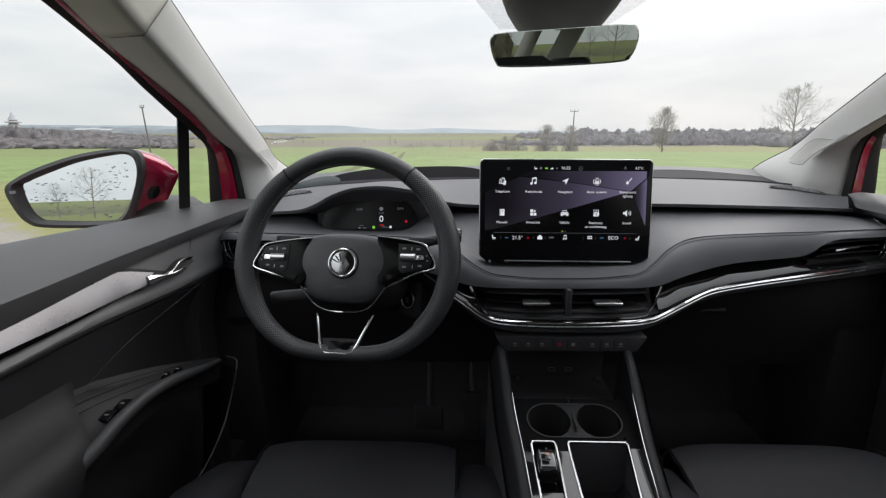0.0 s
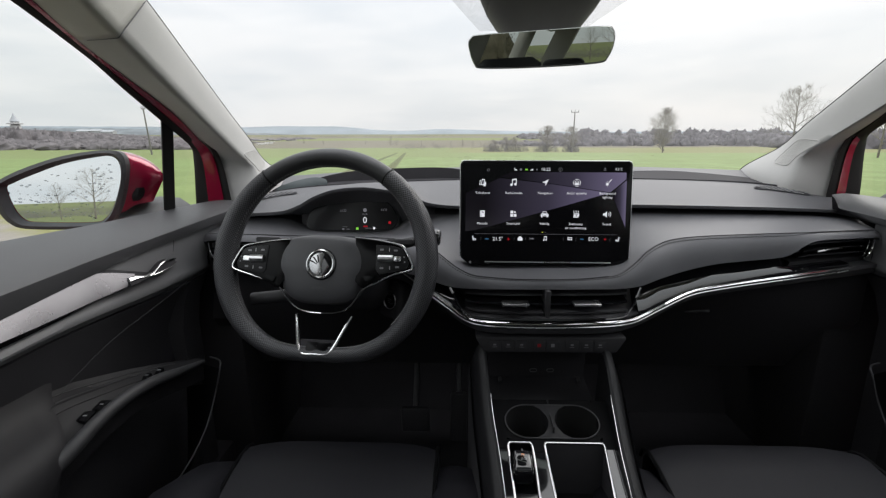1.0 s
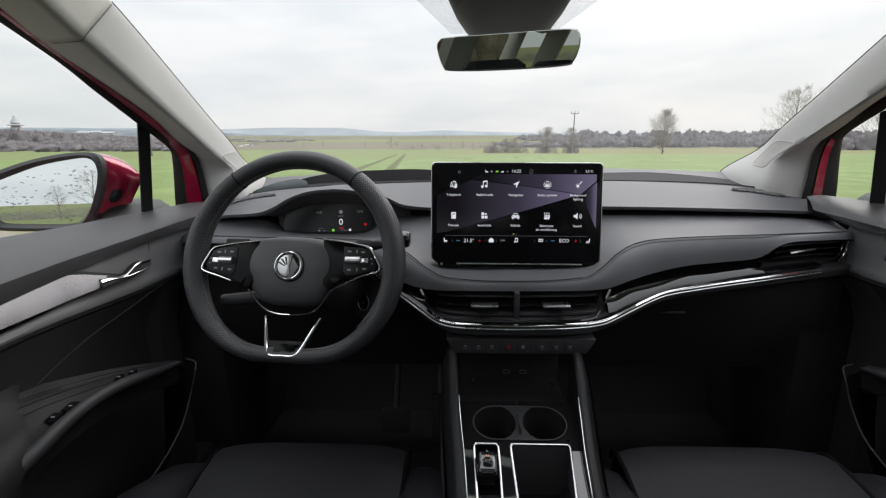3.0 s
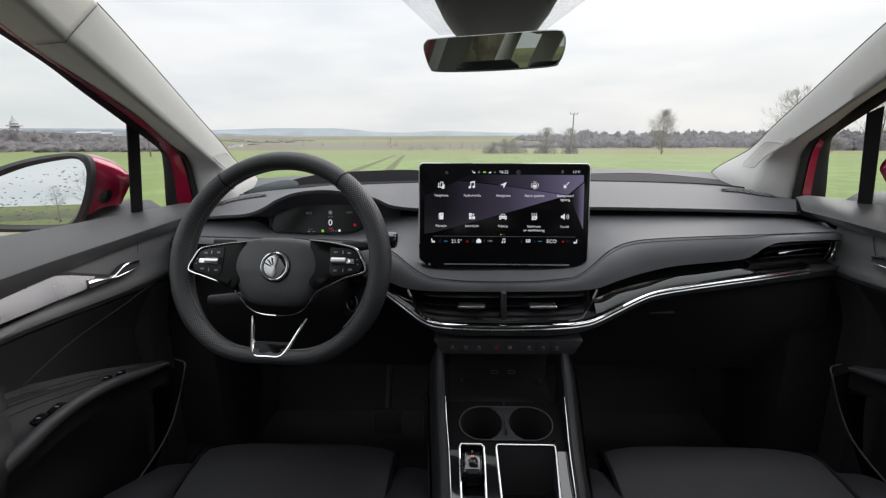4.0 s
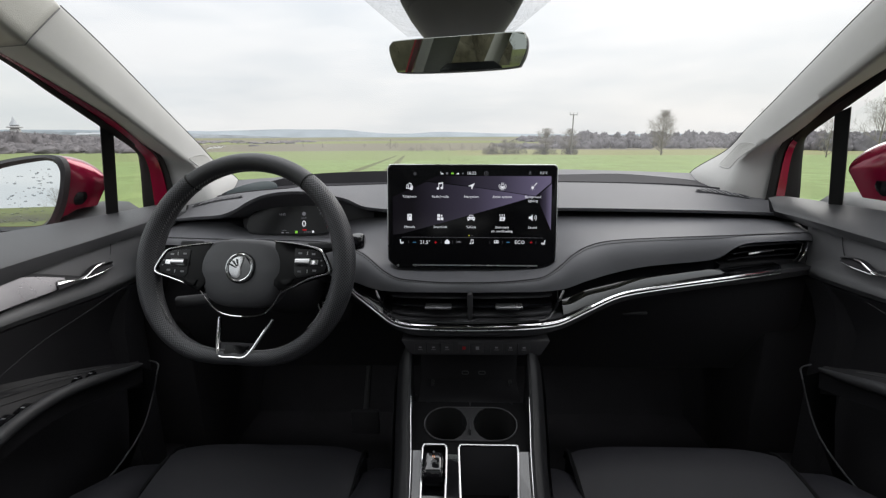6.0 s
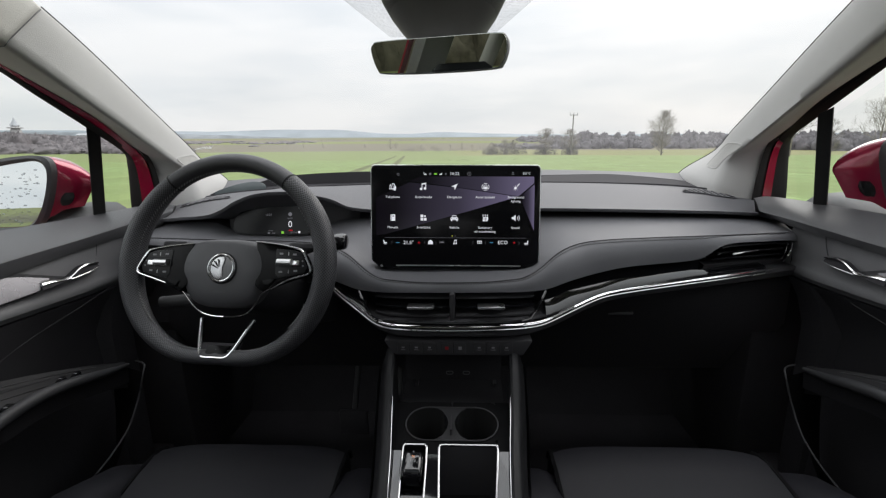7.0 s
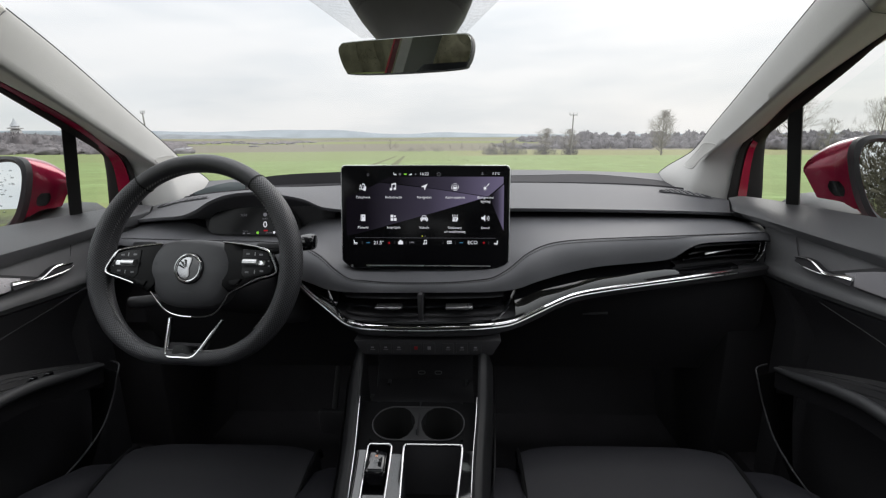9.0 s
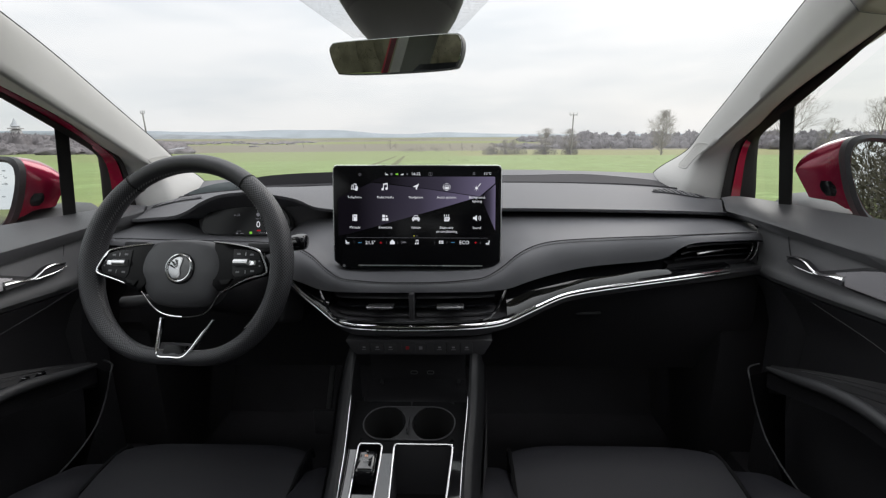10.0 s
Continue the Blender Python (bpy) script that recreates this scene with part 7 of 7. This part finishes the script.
    c = blend(band(ahead, 290.0, 310.0), c, dull)
    c = blend(band(ahead, 400.0, 420.0), c, brown)
    c = blend(band(ahead, 620.0, 680.0), c, stripes)
    # distance haze, painted as a pale blue-grey that takes over the farthest fields
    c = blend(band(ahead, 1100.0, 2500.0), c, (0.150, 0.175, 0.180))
    # wheel tracks through the crop
    bend = math_('ADD', sep.outputs["X"], math_('MULTIPLY', sep.outputs["Y"], 0.075))
    for off in (1.1, 3.0):
        line = math_('ABSOLUTE', math_('ADD', bend, off), 0.0)
        near = band(line, 0.42, 0.16)
        inside = math_('MULTIPLY', near, band(sep.outputs["Y"], 115.0, 95.0))
        c = blend(math_('MULTIPLY', inside, 0.85), c, (0.085, 0.085, 0.040))
    # gravel lane with a worn grass verge beside the car
    lane = math_('ADD', math_('ADD', sep.outputs["Y"], math_('MULTIPLY', sep.outputs["X"], 0.7)), math_('MULTIPLY', math_('SUBTRACT', noise_(0.8, 4).outputs["Fac"], 0.5), 1.6))
    gravel = blend(noise_(14, 6, 0.8).outputs["Fac"], (0.160, 0.140, 0.120), (0.330, 0.305, 0.275))
    straw = blend(fine.outputs["Fac"], (0.120, 0.130, 0.045), (0.290, 0.270, 0.130))
    c = blend(band(lane, 5.2, 3.2), c, straw)
    c = blend(math_('MULTIPLY', band(lane, 2.2, 1.7), band(lane, -3.2, -2.6)), c, gravel)
    meadow = blend(fine.outputs["Fac"], (0.070, 0.085, 0.028), (0.150, 0.160, 0.062))
    c = blend(band(lane, -3.4, -5.0), c, meadow)
    l.new(c, p.inputs["Base Color"])
    bump = n.new("ShaderNodeBump")
    bump.inputs["Strength"].default_value, bump.inputs["Distance"].default_value = 0.8, 0.05
    l.new(fine.outputs["Fac"], bump.inputs["Height"])
    l.new(bump.outputs["Normal"], p.inputs["Normal"])
    return m


# one sheet, finer near the car
lats = sorted({s * 0.9 * 1.22 ** k for k in range(45) for s in (-1, 1) if 0.9 * 1.22 ** k < 4700} | {0.0, -4700.0, 4700.0})
bm = bmesh.new()
grid = [[bm.verts.new((a, b, land_z(a, b))) for a in lats] for b in lats]
for r0, r1 in zip(grid, grid[1:]):
    for j in range(len(lats) - 1):
        bm.faces.new((r0[j], r0[j + 1], r1[j + 1], r1[j]))
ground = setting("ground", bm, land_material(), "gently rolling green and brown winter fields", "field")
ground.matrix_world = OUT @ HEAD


# ---- far ridges ----
def ridge(name, ahead, crest, mat, label, lo=-4500, hi=4500, seed=1, rough=1.0, step=60, depth=300):
    rnd = random.Random(seed)
    n = int((hi - lo) / step)
    bm = bmesh.new()
    front, top, rear_ = [], [], []
    for i in range(n + 1):
        a = lo + (hi - lo) * i / n
        z = crest(a) + rough * (noise.noise(Vector((a * 0.004, seed, 0))) * 8 + noise.noise(Vector((a * 0.03, seed, 3))) * 2.0)
        g0 = land_z(a, ahead) - 4
        front.append(bm.verts.new((a, ahead, g0)))
        top.append(bm.verts.new((a, ahead + depth * 0.5, max(z, g0 + 1))))
        rear_.append(bm.verts.new((a, ahead + depth, g0 - 5)))
    for r0, r1 in ((front, top), (top, rear_)):
        for i in range(n):
            bm.faces.new((r0[i], r0[i + 1], r1[i + 1], r1[i]))
    ob = setting(name, bm, mat, label, "hills")
    ob.matrix_world = OUT @ HEAD
    return ob


# distance haze is put into the two farther ridges as pale blue-grey
HILL_FAR = material("far_hills_haze_tint", (0.255, 0.285, 0.305), 1.0, mottle=0.12, mottle_scale=0.004, spec=0.0)
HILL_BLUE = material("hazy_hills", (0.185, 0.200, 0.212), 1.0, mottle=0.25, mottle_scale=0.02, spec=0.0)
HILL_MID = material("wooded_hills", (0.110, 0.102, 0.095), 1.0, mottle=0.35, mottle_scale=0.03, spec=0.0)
ridge("backdrop_hills_1", 3600, lambda a, f=curve_x([(-4600, 92), (-2600, 84), (-1900, 74), (-1250, 86), (-800, 78), (-480, 52), (-300, 48), (-60, 62), (200, 56), (900, 40), (1800, 40), (4600, 48)]): f(a)[0], HILL_FAR, "hills on the horizon, tinted pale blue-grey for haze", seed=3, rough=0.5)
ridge("backdrop_hills_2", 1500, lambda a, f=curve_x([(-3000, 40), (-1500, 34), (-900, 24), (-500, 10), (-100, 4), (300, 6), (700, 10), (1200, 14), (3000, 20)]): f(a)[0], HILL_BLUE, "wooded ridge tinted grey-blue for haze", lo=-3000, hi=3000, seed=8, rough=0.35, step=25, depth=160)

# ---- woods and hedges: tufts of fine bare twigs ----
# TWIG and TWIG_GREY carry the distance haze in their paler, bluer tone
TWIG = material("winter_twigs", (0.150, 0.142, 0.149), 0.95, mottle=0.3, mottle_scale=0.3, spec=0.1)
TWIG_GREY = material("winter_twigs_grey", (0.160, 0.147, 0.151), 0.95, mottle=0.3, mottle_scale=0.2, spec=0.1)
TREE_TWIG = material("tree_twigs", (0.250, 0.228, 0.200), 0.95, mottle=0.2, mottle_scale=0.3, spec=0.1)
TWIG_DARK = material("damp_twigs", (0.090, 0.082, 0.060), 0.95, mottle=0.3, mottle_scale=0.5, spec=0.1)
BARK = material("bark", (0.190, 0.170, 0.145), 0.95, grain=0.8, grain_scale=30, mottle=0.3, mottle_scale=3)


def mesh_object(name, verts, faces, mat):
    me = bpy.data.meshes.new(name)
    me.from_pydata(verts, [], faces)
    me.materials.append(mat)
    me.update()
    return new(name, me)


def wood(name, rows_, mat, label, category="woodland", seed=1, blades=420, fine=0.34, core=0.0):
    """A belt of bare scrub and trees: each clump a dome of many small twigs, round a dense core of that share of its size."""
    rnd = random.Random(seed)
    verts, faces, even = [], [], []
    for lat, ahead, h, w in rows_:
        g = land_z(lat, ahead) - 0.1
        for _ in range(blades):
            a = rnd.uniform(0, 2 * math.pi)
            r = w * math.sqrt(rnd.random())
            top_h = h * math.sqrt(max(0.08, 1 - (r / w) ** 2))
            c_ = Vector((lat + r * math.cos(a), ahead + r * math.sin(a), g + top_h * rnd.random() ** 0.75 * rnd.uniform(0.85, 1.08)))
            d_ = Vector((math.cos(a) * 0.6 + rnd.uniform(-0.6, 0.6), math.sin(a) * 0.6 + rnd.uniform(-0.6, 0.6), rnd.uniform(0.2, 1.2))).normalized() * h * rnd.uniform(0.06, 0.13) * fine
            s_ = Vector((rnd.uniform(-1, 1), rnd.uniform(-1, 1), rnd.uniform(-0.4, 0.4))).normalized() * h * rnd.uniform(0.014, 0.036) * fine
            k = len(verts)
            verts += [c_ - d_, c_ + s_, c_ + d_, c_ - s_]
            faces.append((k, k + 1, k + 2, k + 3))
        if core:
            k, f0 = len(verts), len(faces)
            for m_ in range(6):
                up_ = 0.5 * math.pi * m_ / 6
                for q in range(18):
                    a, j_ = 2 * math.pi * q / 18, core * rnd.uniform(0.70, 1.20)
                    verts.append(Vector((lat + w * math.cos(up_) * j_ * math.cos(a), ahead + w * math.cos(up_) * j_ * math.sin(a), g + h * math.sin(up_) * j_ * rnd.uniform(0.85, 1.1))))
            verts.append(Vector((lat, ahead, g + h * core)))
            for q in range(18):
                for m_ in range(5):
                    o = k + 18 * m_
                    faces.append((o + q, o + (q + 1) % 18, o + 18 + (q + 1) % 18, o + 18 + q))
                faces.append((k + 90 + q, k + 90 + (q + 1) % 18, k + 108))
            even += range(f0, len(faces))
    ob = mesh_object(name, [tuple(v) for v in verts], faces, mat)
    for k in even:
        ob.data.polygons[k].use_smooth = True
    tagged(ob, label, category, kind="stuff")
    ob.matrix_world = OUT @ HEAD
    return ob


rnd = random.Random(11)
belt = []
for i in range(330):
    lat = rnd.uniform(62, 420)
    belt.append((lat, rnd.uniform(270, 420), rnd.choice((4.0, 5.0, 6.0, 8.8)) * rnd.uniform(0.85, 1.05) * (1.0 if lat > 90 else 0.6), rnd.uniform(3, 7)))
for i in range(190):
    lat = rnd.uniform(25, 150)
    belt.append((lat, rnd.uniform(190, 235), rnd.uniform(3, 5.5) if lat > 50 else rnd.uniform(1.2, 2.4), rnd.uniform(2, 4)))
wood("woodland_belt", belt, TWIG, "belt of bare brown winter woodland across the fields", seed=2, core=0.78)
belt = [(rnd.uniform(125, 420), rnd.uniform(150, 190), rnd.uniform(3.5, 7), rnd.uniform(3, 6)) for _ in range(140)]
wood("woodland_edge", belt, TWIG, "grey bare woodland edge", seed=5, core=0.78)
belt = [(rnd.uniform(-520, -185) if i % 6 else rnd.uniform(-320, -100), rnd.uniform(260, 420), rnd.uniform(6, 11), rnd.uniform(4, 8)) for i in range(460)]
belt = [(a, b, c_ * min(1.0, max(0.16, (-a * 345 / b - 170) / 150)), d_) for a, b, c_, d_ in belt]
for i in range(300):
    d_ = rnd.uniform(165, 262)
    belt.append((-d_ * rnd.uniform(0.57, 1.30), d_, rnd.uniform(2.2, 4.2), rnd.uniform(3, 6)))
wood("hillside_scrub", belt, TWIG_GREY, "bare scrub and trees on the hillside", seed=7, core=0.78)
belt = [(-15 + 35 * rnd.random(), 150 + 40 * rnd.random(), rnd.uniform(1.0, 2.2), rnd.uniform(0.8, 1.6)) for _ in range(26)]
belt += [(rnd.uniform(-200, -15), rnd.uniform(420, 520), rnd.uniform(2, 3.5), rnd.uniform(3, 6)) for _ in range(60)]
wood("field_hedge", belt, TWIG, "low broken hedge between the fields", "hedge", seed=9)
tufts = [(rnd.uniform(-2, 34), rnd.uniform(50, 80), rnd.uniform(0.18, 0.32), rnd.uniform(0.25, 0.7)) for _ in range(34)]
wood("weed_tufts", tufts, TWIG_DARK, "dark weed tufts in the green crop", "weeds", seed=31, blades=50, fine=1.6)
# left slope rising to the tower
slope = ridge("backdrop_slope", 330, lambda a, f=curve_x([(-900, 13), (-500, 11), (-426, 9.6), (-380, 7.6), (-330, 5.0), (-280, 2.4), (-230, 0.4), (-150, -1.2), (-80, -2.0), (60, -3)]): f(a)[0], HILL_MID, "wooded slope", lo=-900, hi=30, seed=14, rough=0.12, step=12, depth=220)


# ---- bare trees ----
def bare_tree(lat, ahead, height, form, label, seed, name="tree", limbs=16, levels=4, lean=0.0, z=None, wide=1.0):
    """A leafless tree: a leader with side limbs, each of which forks into finer twigs. form: (lowest limb, crown's half width / height, upward pull)."""
    rnd = random.Random(seed)
    low, half, pull = form
    parts = ([], []), ([], [])
    thin = height * 0.0008

    def limb(p, d, length, r, level):
        n = 7 if level == 0 else 4 if level < 3 else 2
        seg = 7 if level == 0 else 5 if level == 1 else 3
        pts, rad, q, dd = [p.copy()], [r], p.copy(), d.copy()
        wob = 0.04 if level == 0 else 0.10
        for i in range(n):
            dd = (dd + Vector((rnd.uniform(-1, 1), rnd.uniform(-1, 1), rnd.uniform(-1, 1))) * wob + Vector((0, 0, pull * (0.12 if level else 0)))).normalized()
            q = q + dd * length / n
            pts.append(q.copy())
            rad.append(max(r * (1 - 0.8 * (i + 1) / n), thin * 0.7))
        vs, fs = parts[0] if level == 0 else parts[1]
        k0 = len(vs)
        u = dd.orthogonal().normalized()
        w_ = dd.cross(u)
        for pt, rr in zip(pts, rad):
            for j in range(seg):
                a = 2 * math.pi * j / seg
                vs.append(tuple(pt + (u * math.cos(a) + w_ * math.sin(a)) * rr))
        for i in range(n):
            for j in range(seg):
                a0 = k0 + i * seg
                fs.append((a0 + j, a0 + (j + 1) % seg, a0 + seg + (j + 1) % seg, a0 + seg + j))
        if level >= levels:
            return
        kids = limbs if level == 0 else (7, 5, 3)[min(level - 1, 2)]
        for c_ in range(kids):
            f = (low + (1 - low) * (c_ + rnd.random()) / kids) if level == 0 else rnd.uniform(0.12, 0.96)
            i = min(int(f * n), n - 1)
            at = pts[i].lerp(pts[i + 1], min(f * n - i, 1))
            ang = c_ * 2.4 + rnd.uniform(-0.6, 0.6)
            if level == 0:
                g_ = (f - low) / (1 - low)
                nd = Vector((math.cos(ang), math.sin(ang), 0.55 + 1.5 * g_ * g_ + 0.5 * pull)).normalized()
                # each limb ends on an egg-shaped crown
                mid_h, ry = height * (0.5 + low * 0.5), height * (0.5 - low * 0.5)
                rx = height * half
                u3, d3 = Vector((at.x / rx, at.y / rx, (at.z - mid_h) / ry)), Vector((nd.x / rx, nd.y / rx, nd.z / ry))
                qa, qb, qc = d3.dot(d3), 2 * u3.dot(d3), u3.dot(u3) - 1
                reach = (-qb + math.sqrt(max(qb * qb - 4 * qa * qc, 0.0))) / (2 * qa) if qc < 0 else height * 0.05
                limb(at, nd, max(reach, height * 0.06) * rnd.uniform(0.66, 0.82), max(r * (1 - 0.75 * f) * 0.5, thin * 2), 1)
            else:
                tw_ = dd.orthogonal().normalized()
                out_ = tw_ * math.cos(ang) + dd.cross(tw_) * math.sin(ang)
                nd = (dd + out_ * rnd.uniform(0.50, 0.95) + Vector((0, 0, 0.12))).normalized()
                limb(at, nd, length * (rnd.uniform(0.50, 0.75) * (1.15 - 0.5 * f) if level == 1 else rnd.uniform(0.45, 0.62)), max(rad[i] * 0.55, thin), level + 1)
    g = land_z(lat, ahead) if z is None else z
    limb(Vector((0, 0, -0.15)), Vector((lean, 0, 1)).normalized(), height * 0.92, height * 0.017, 0)
    s = height / max(v[2] for v in parts[1][0])
    t = tagged(new(name), label, "tree" if name == "tree" else "shrub", "bare trees" if name == "tree" else "bare shrubs")
    t.matrix_world = OUT @ HEAD @ Matrix.Translation((lat, ahead, g))
    for nm, (vs, fs), mt in (("trunk", parts[0], BARK), ("crown", parts[1], TREE_TWIG)):
        ob = mesh_object(nm, [(v[0] * s * wide, v[1] * s * wide, v[2] * s) for v in vs], fs, mt)
        ob.parent = t
    return t


def spot(px, ahead):
    return (px - 784) / 809 * ahead


OVAL, BROAD, BUSH = (0.03, 0.34, 0.5), (0.22, 0.42, 0.3), (0.03, 0.42, 0.5)
bare_tree(spot(1174, 105), 105, 10.4, OVAL, "slender bare tree in the field", 4, limbs=42, wide=1.05)
bare_tree(spot(1403, 78), 78, 12.0, BROAD, "broad bare tree at the field's edge", 12, limbs=18)
bare_tree(spot(968, 112), 112, 6.6, BUSH, "low bushy bare tree", 21, limbs=30, wide=1.3)
bare_tree(spot(1010, 112), 112, 6.4, BUSH, "bushy bare tree beside the pole", 23, limbs=30, wide=1.25)
bare_tree(spot(912, 116), 116, 4.2, BUSH, "round bare shrub in the field", 25, name="shrub", limbs=24, wide=1.7)
bare_tree(spot(895, 118), 118, 4.0, BUSH, "round bare shrub in the field", 27, name="shrub", limbs=24, wide=1.7)
bare_tree(spot(872, 116), 116, 3.2, BUSH, "low bare shrub in the field", 26, name="shrub", limbs=24, wide=1.8)
bare_tree(spot(1560, 52), 52, 7.4, BROAD, "bare tree beside the field", 31)
bare_tree(spot(1470, 70), 70, 6.0, OVAL, "young bare tree beside the field", 33)
for i, (px_, d_, h_) in enumerate(((690, 200, 4.5), (700, 205, 3.4), (737, 190, 2.2), (745, 190, 2.6), (768, 190, 2.4), (797, 190, 2.4), (818, 190, 3.2), (836, 190, 2.4), (850, 190, 2.0), (570, 220, 2.6), (645, 215, 2.4), (535, 225, 2.4))):
    bare_tree(spot(px_, d_), d_, h_, BUSH, "small bare shrub along the field's edge", 60 + i, name="shrub", limbs=9, levels=3, wide=1.5)
# twiggy undergrowth round the field's bushes
thick = [(spot(rnd.uniform(862, 922), 118), rnd.uniform(114, 122), rnd.uniform(1.5, 3.0), rnd.uniform(1.2, 2.2)) for _ in range(16)]
thick += [(spot(px_ + rnd.uniform(-12, 12), 112), 112 + rnd.uniform(-1, 1), rnd.uniform(1.6, 3.4), rnd.uniform(1.0, 1.8)) for px_ in (968, 968, 1010, 1010) for _ in range(3)]
wood("undergrowth", thick, TWIG, "twiggy bare undergrowth round the field's bushes", "undergrowth", seed=37, blades=520, fine=0.5)
# behind the car, seen in the mirrors
bare_tree(-11.2, -70, 6.6, BROAD, "bare tree beside the lane behind the car", 41, limbs=13, levels=3)
bare_tree(-16.6, -80, 5.4, BROAD, "bare tree beside the lane behind the car", 43, limbs=13, levels=3)
for i, (a, b, h) in enumerate(((11, -17, 9), (16, -12, 8), (22, -16, 10), (9, -28, 9), (15, -27, 11), (26, -8, 9), (32, -14, 10), (20, -26, 9))):
    bare_tree(a, b, h, BROAD, "bare roadside tree behind the car", 50 + i, limbs=12)
hedge = [(rnd.uniform(4, 80), rnd.uniform(-85, -50), rnd.uniform(8, 15), rnd.uniform(2.5, 5)) for i in range(120)]
wood("rear_hedge", hedge, TWIG_DARK, "tangled bare hedge behind the car", "hedge", seed=19, blades=1400, fine=0.30)
belt = [(rnd.uniform(-75, 8), rnd.uniform(-135, -100), rnd.uniform(1.6, 2.8), rnd.uniform(2.5, 5)) for i in range(150)]
wood("lane_hedge", belt, TWIG_GREY, "brown bare hedge across the field behind the car", "hedge", seed=29, blades=420, fine=0.40)
belt = [(rnd.uniform(-150, -20), rnd.uniform(-115, -45), rnd.uniform(11, 18), rnd.uniform(4, 7)) for i in range(380)]
belt = [v_ for v_ in belt if 0.42 < v_[0] / v_[1] < 1.5 and math.hypot(v_[0], v_[1]) > 85]
wood("rear_woods", belt, TWIG_DARK, "dense bare woodland behind the car", seed=23, blades=900, fine=0.18, core=0.8)


# ---- poles ----
WOOD = material("weathered_pole", (0.17, 0.16, 0.15), 0.9, grain=0.5, grain_scale=20)


def pole(lat, ahead, height, lean, arm=0.95):
    t = tagged(new("utility_pole"), "weathered wooden utility pole with insulators", "utility pole", "utility poles")
    t.matrix_world = OUT @ HEAD @ Matrix.Translation((lat, ahead, land_z(lat, ahead))) @ Matrix.Rotation(radians(lean), 4, 'Y')
    for nm, bm_, mt in [("post", tube([Vector((0, 0, -0.3)), Vector((0, 0, height * 0.5)), Vector((0, 0, height))], lambda f: 0.17 - 0.05 * f, 10), WOOD),
                        ("cross_arm", box((-arm, -0.06, height - 0.15), (arm, 0.06, height), 0.02), WOOD)] + [
            ("insulator", tube([Vector((x, 0, height)), Vector((x, 0, height + 0.25)), Vector((x + 0.08, 0, height + 0.45))], lambda f: 0.06 + 0.05 * f, 8), ICON_GREY) for x in (-0.9 * arm, 0.0, 0.9 * arm)]:
        ob = new(nm, finish(nm, bm_, mt))
        ob.parent = t
    return t


pole(spot(1013, 108), 108, 9.2, 0.3)
pole(spot(262, 92), 92, 9.0, -2.0, 0.42)
pole(spot(1602, 60), 60, 6.6, 6.0)

# ---- tower on the hill and white farm buildings ----
# stone and slate are lightened to hold the haze before the distant tower
STONE = material("hazed_masonry", (0.43, 0.42, 0.42), 0.9, mottle=0.1, mottle_scale=0.2)
SLATE = material("hazed_slate", (0.37, 0.38, 0.40), 0.8, mottle=0.2, mottle_scale=0.3)
tw = tagged(new("hill_tower"), "round stone lookout tower with a pointed roof on the hill", "tower")
tz = 9.6
tw.matrix_world = OUT @ HEAD @ Matrix.Translation((spot(29, 470), 470, tz))


def lathe(prof, seg=20):
    return loft([[Vector((r * math.cos(2 * math.pi * i / seg), r * math.sin(2 * math.pi * i / seg), z)) for i in range(seg + 1)] for r, z in prof])


for nm, prof, mt in (("wall", ((4.6, -6), (4.4, 3.0), (3.4, 3.6), (3.2, 7.5)), STONE), ("gallery", ((3.4, 4.2), (6.6, 4.6), (6.6, 5.4), (3.2, 6.0)), STONE), ("roof", ((4.3, 7.2), (2.4, 10.2), (1.3, 12.2), (0.05, 15.8)), SLATE)):
    ob = new(nm, finish(nm, lathe(prof), mt, sharp=60))
    ob.parent = tw
for k in range(8):
    a = 2 * math.pi * k / 8
    ob = new("window", finish("window", box((-0.35, -0.1, 0), (0.35, 0.1, 1.4)), SLATE))
    ob.parent = tw
    ob.location = (3.28 * math.cos(a), 3.28 * math.sin(a), 6.1)
    ob.rotation_euler = (0, 0, a + math.pi / 2)
WHITE = material("white_render_wall", (0.42, 0.43, 0.44), 0.9)
for lat_px, w_, h_ in ((150, 16, 3.2), (172, 12, 3.6), (192, 14, 2.6)):
    bd = tagged(new("farm_building"), "long white farm building on the ridge", "building", "farm buildings")
    bd.matrix_world = OUT @ HEAD @ Matrix.Translation((spot(lat_px, 560), 560, 5.0))
    ob = new("wall", finish("wall", box((-w_ / 2, -4, -4), (w_ / 2, 4, h_)), WHITE))
    ob.parent = bd
    ob = new("roof", finish("roof", loft([[Vector((-w_ / 2 - 0.4, -4.4, h_)), Vector((w_ / 2 + 0.4, -4.4, h_))], [Vector((-w_ / 2 - 0.4, 0, h_ + 2)), Vector((w_ / 2 + 0.4, 0, h_ + 2))], [Vector((-w_ / 2 - 0.4, 4.4, h_)), Vector((w_ / 2 + 0.4, 4.4, h_))]], closed=True, caps=True), SLATE))
    ob.parent = bd
    for k in range(5):
        ob = new("window", finish("window", box((-0.6, -0.1, 1.0), (0.6, 0.1, 2.0)), SLATE))
        ob.parent = bd
        ob.location = (-w_ / 2 + (k + 0.5) * w_ / 5, -4.0, 0)
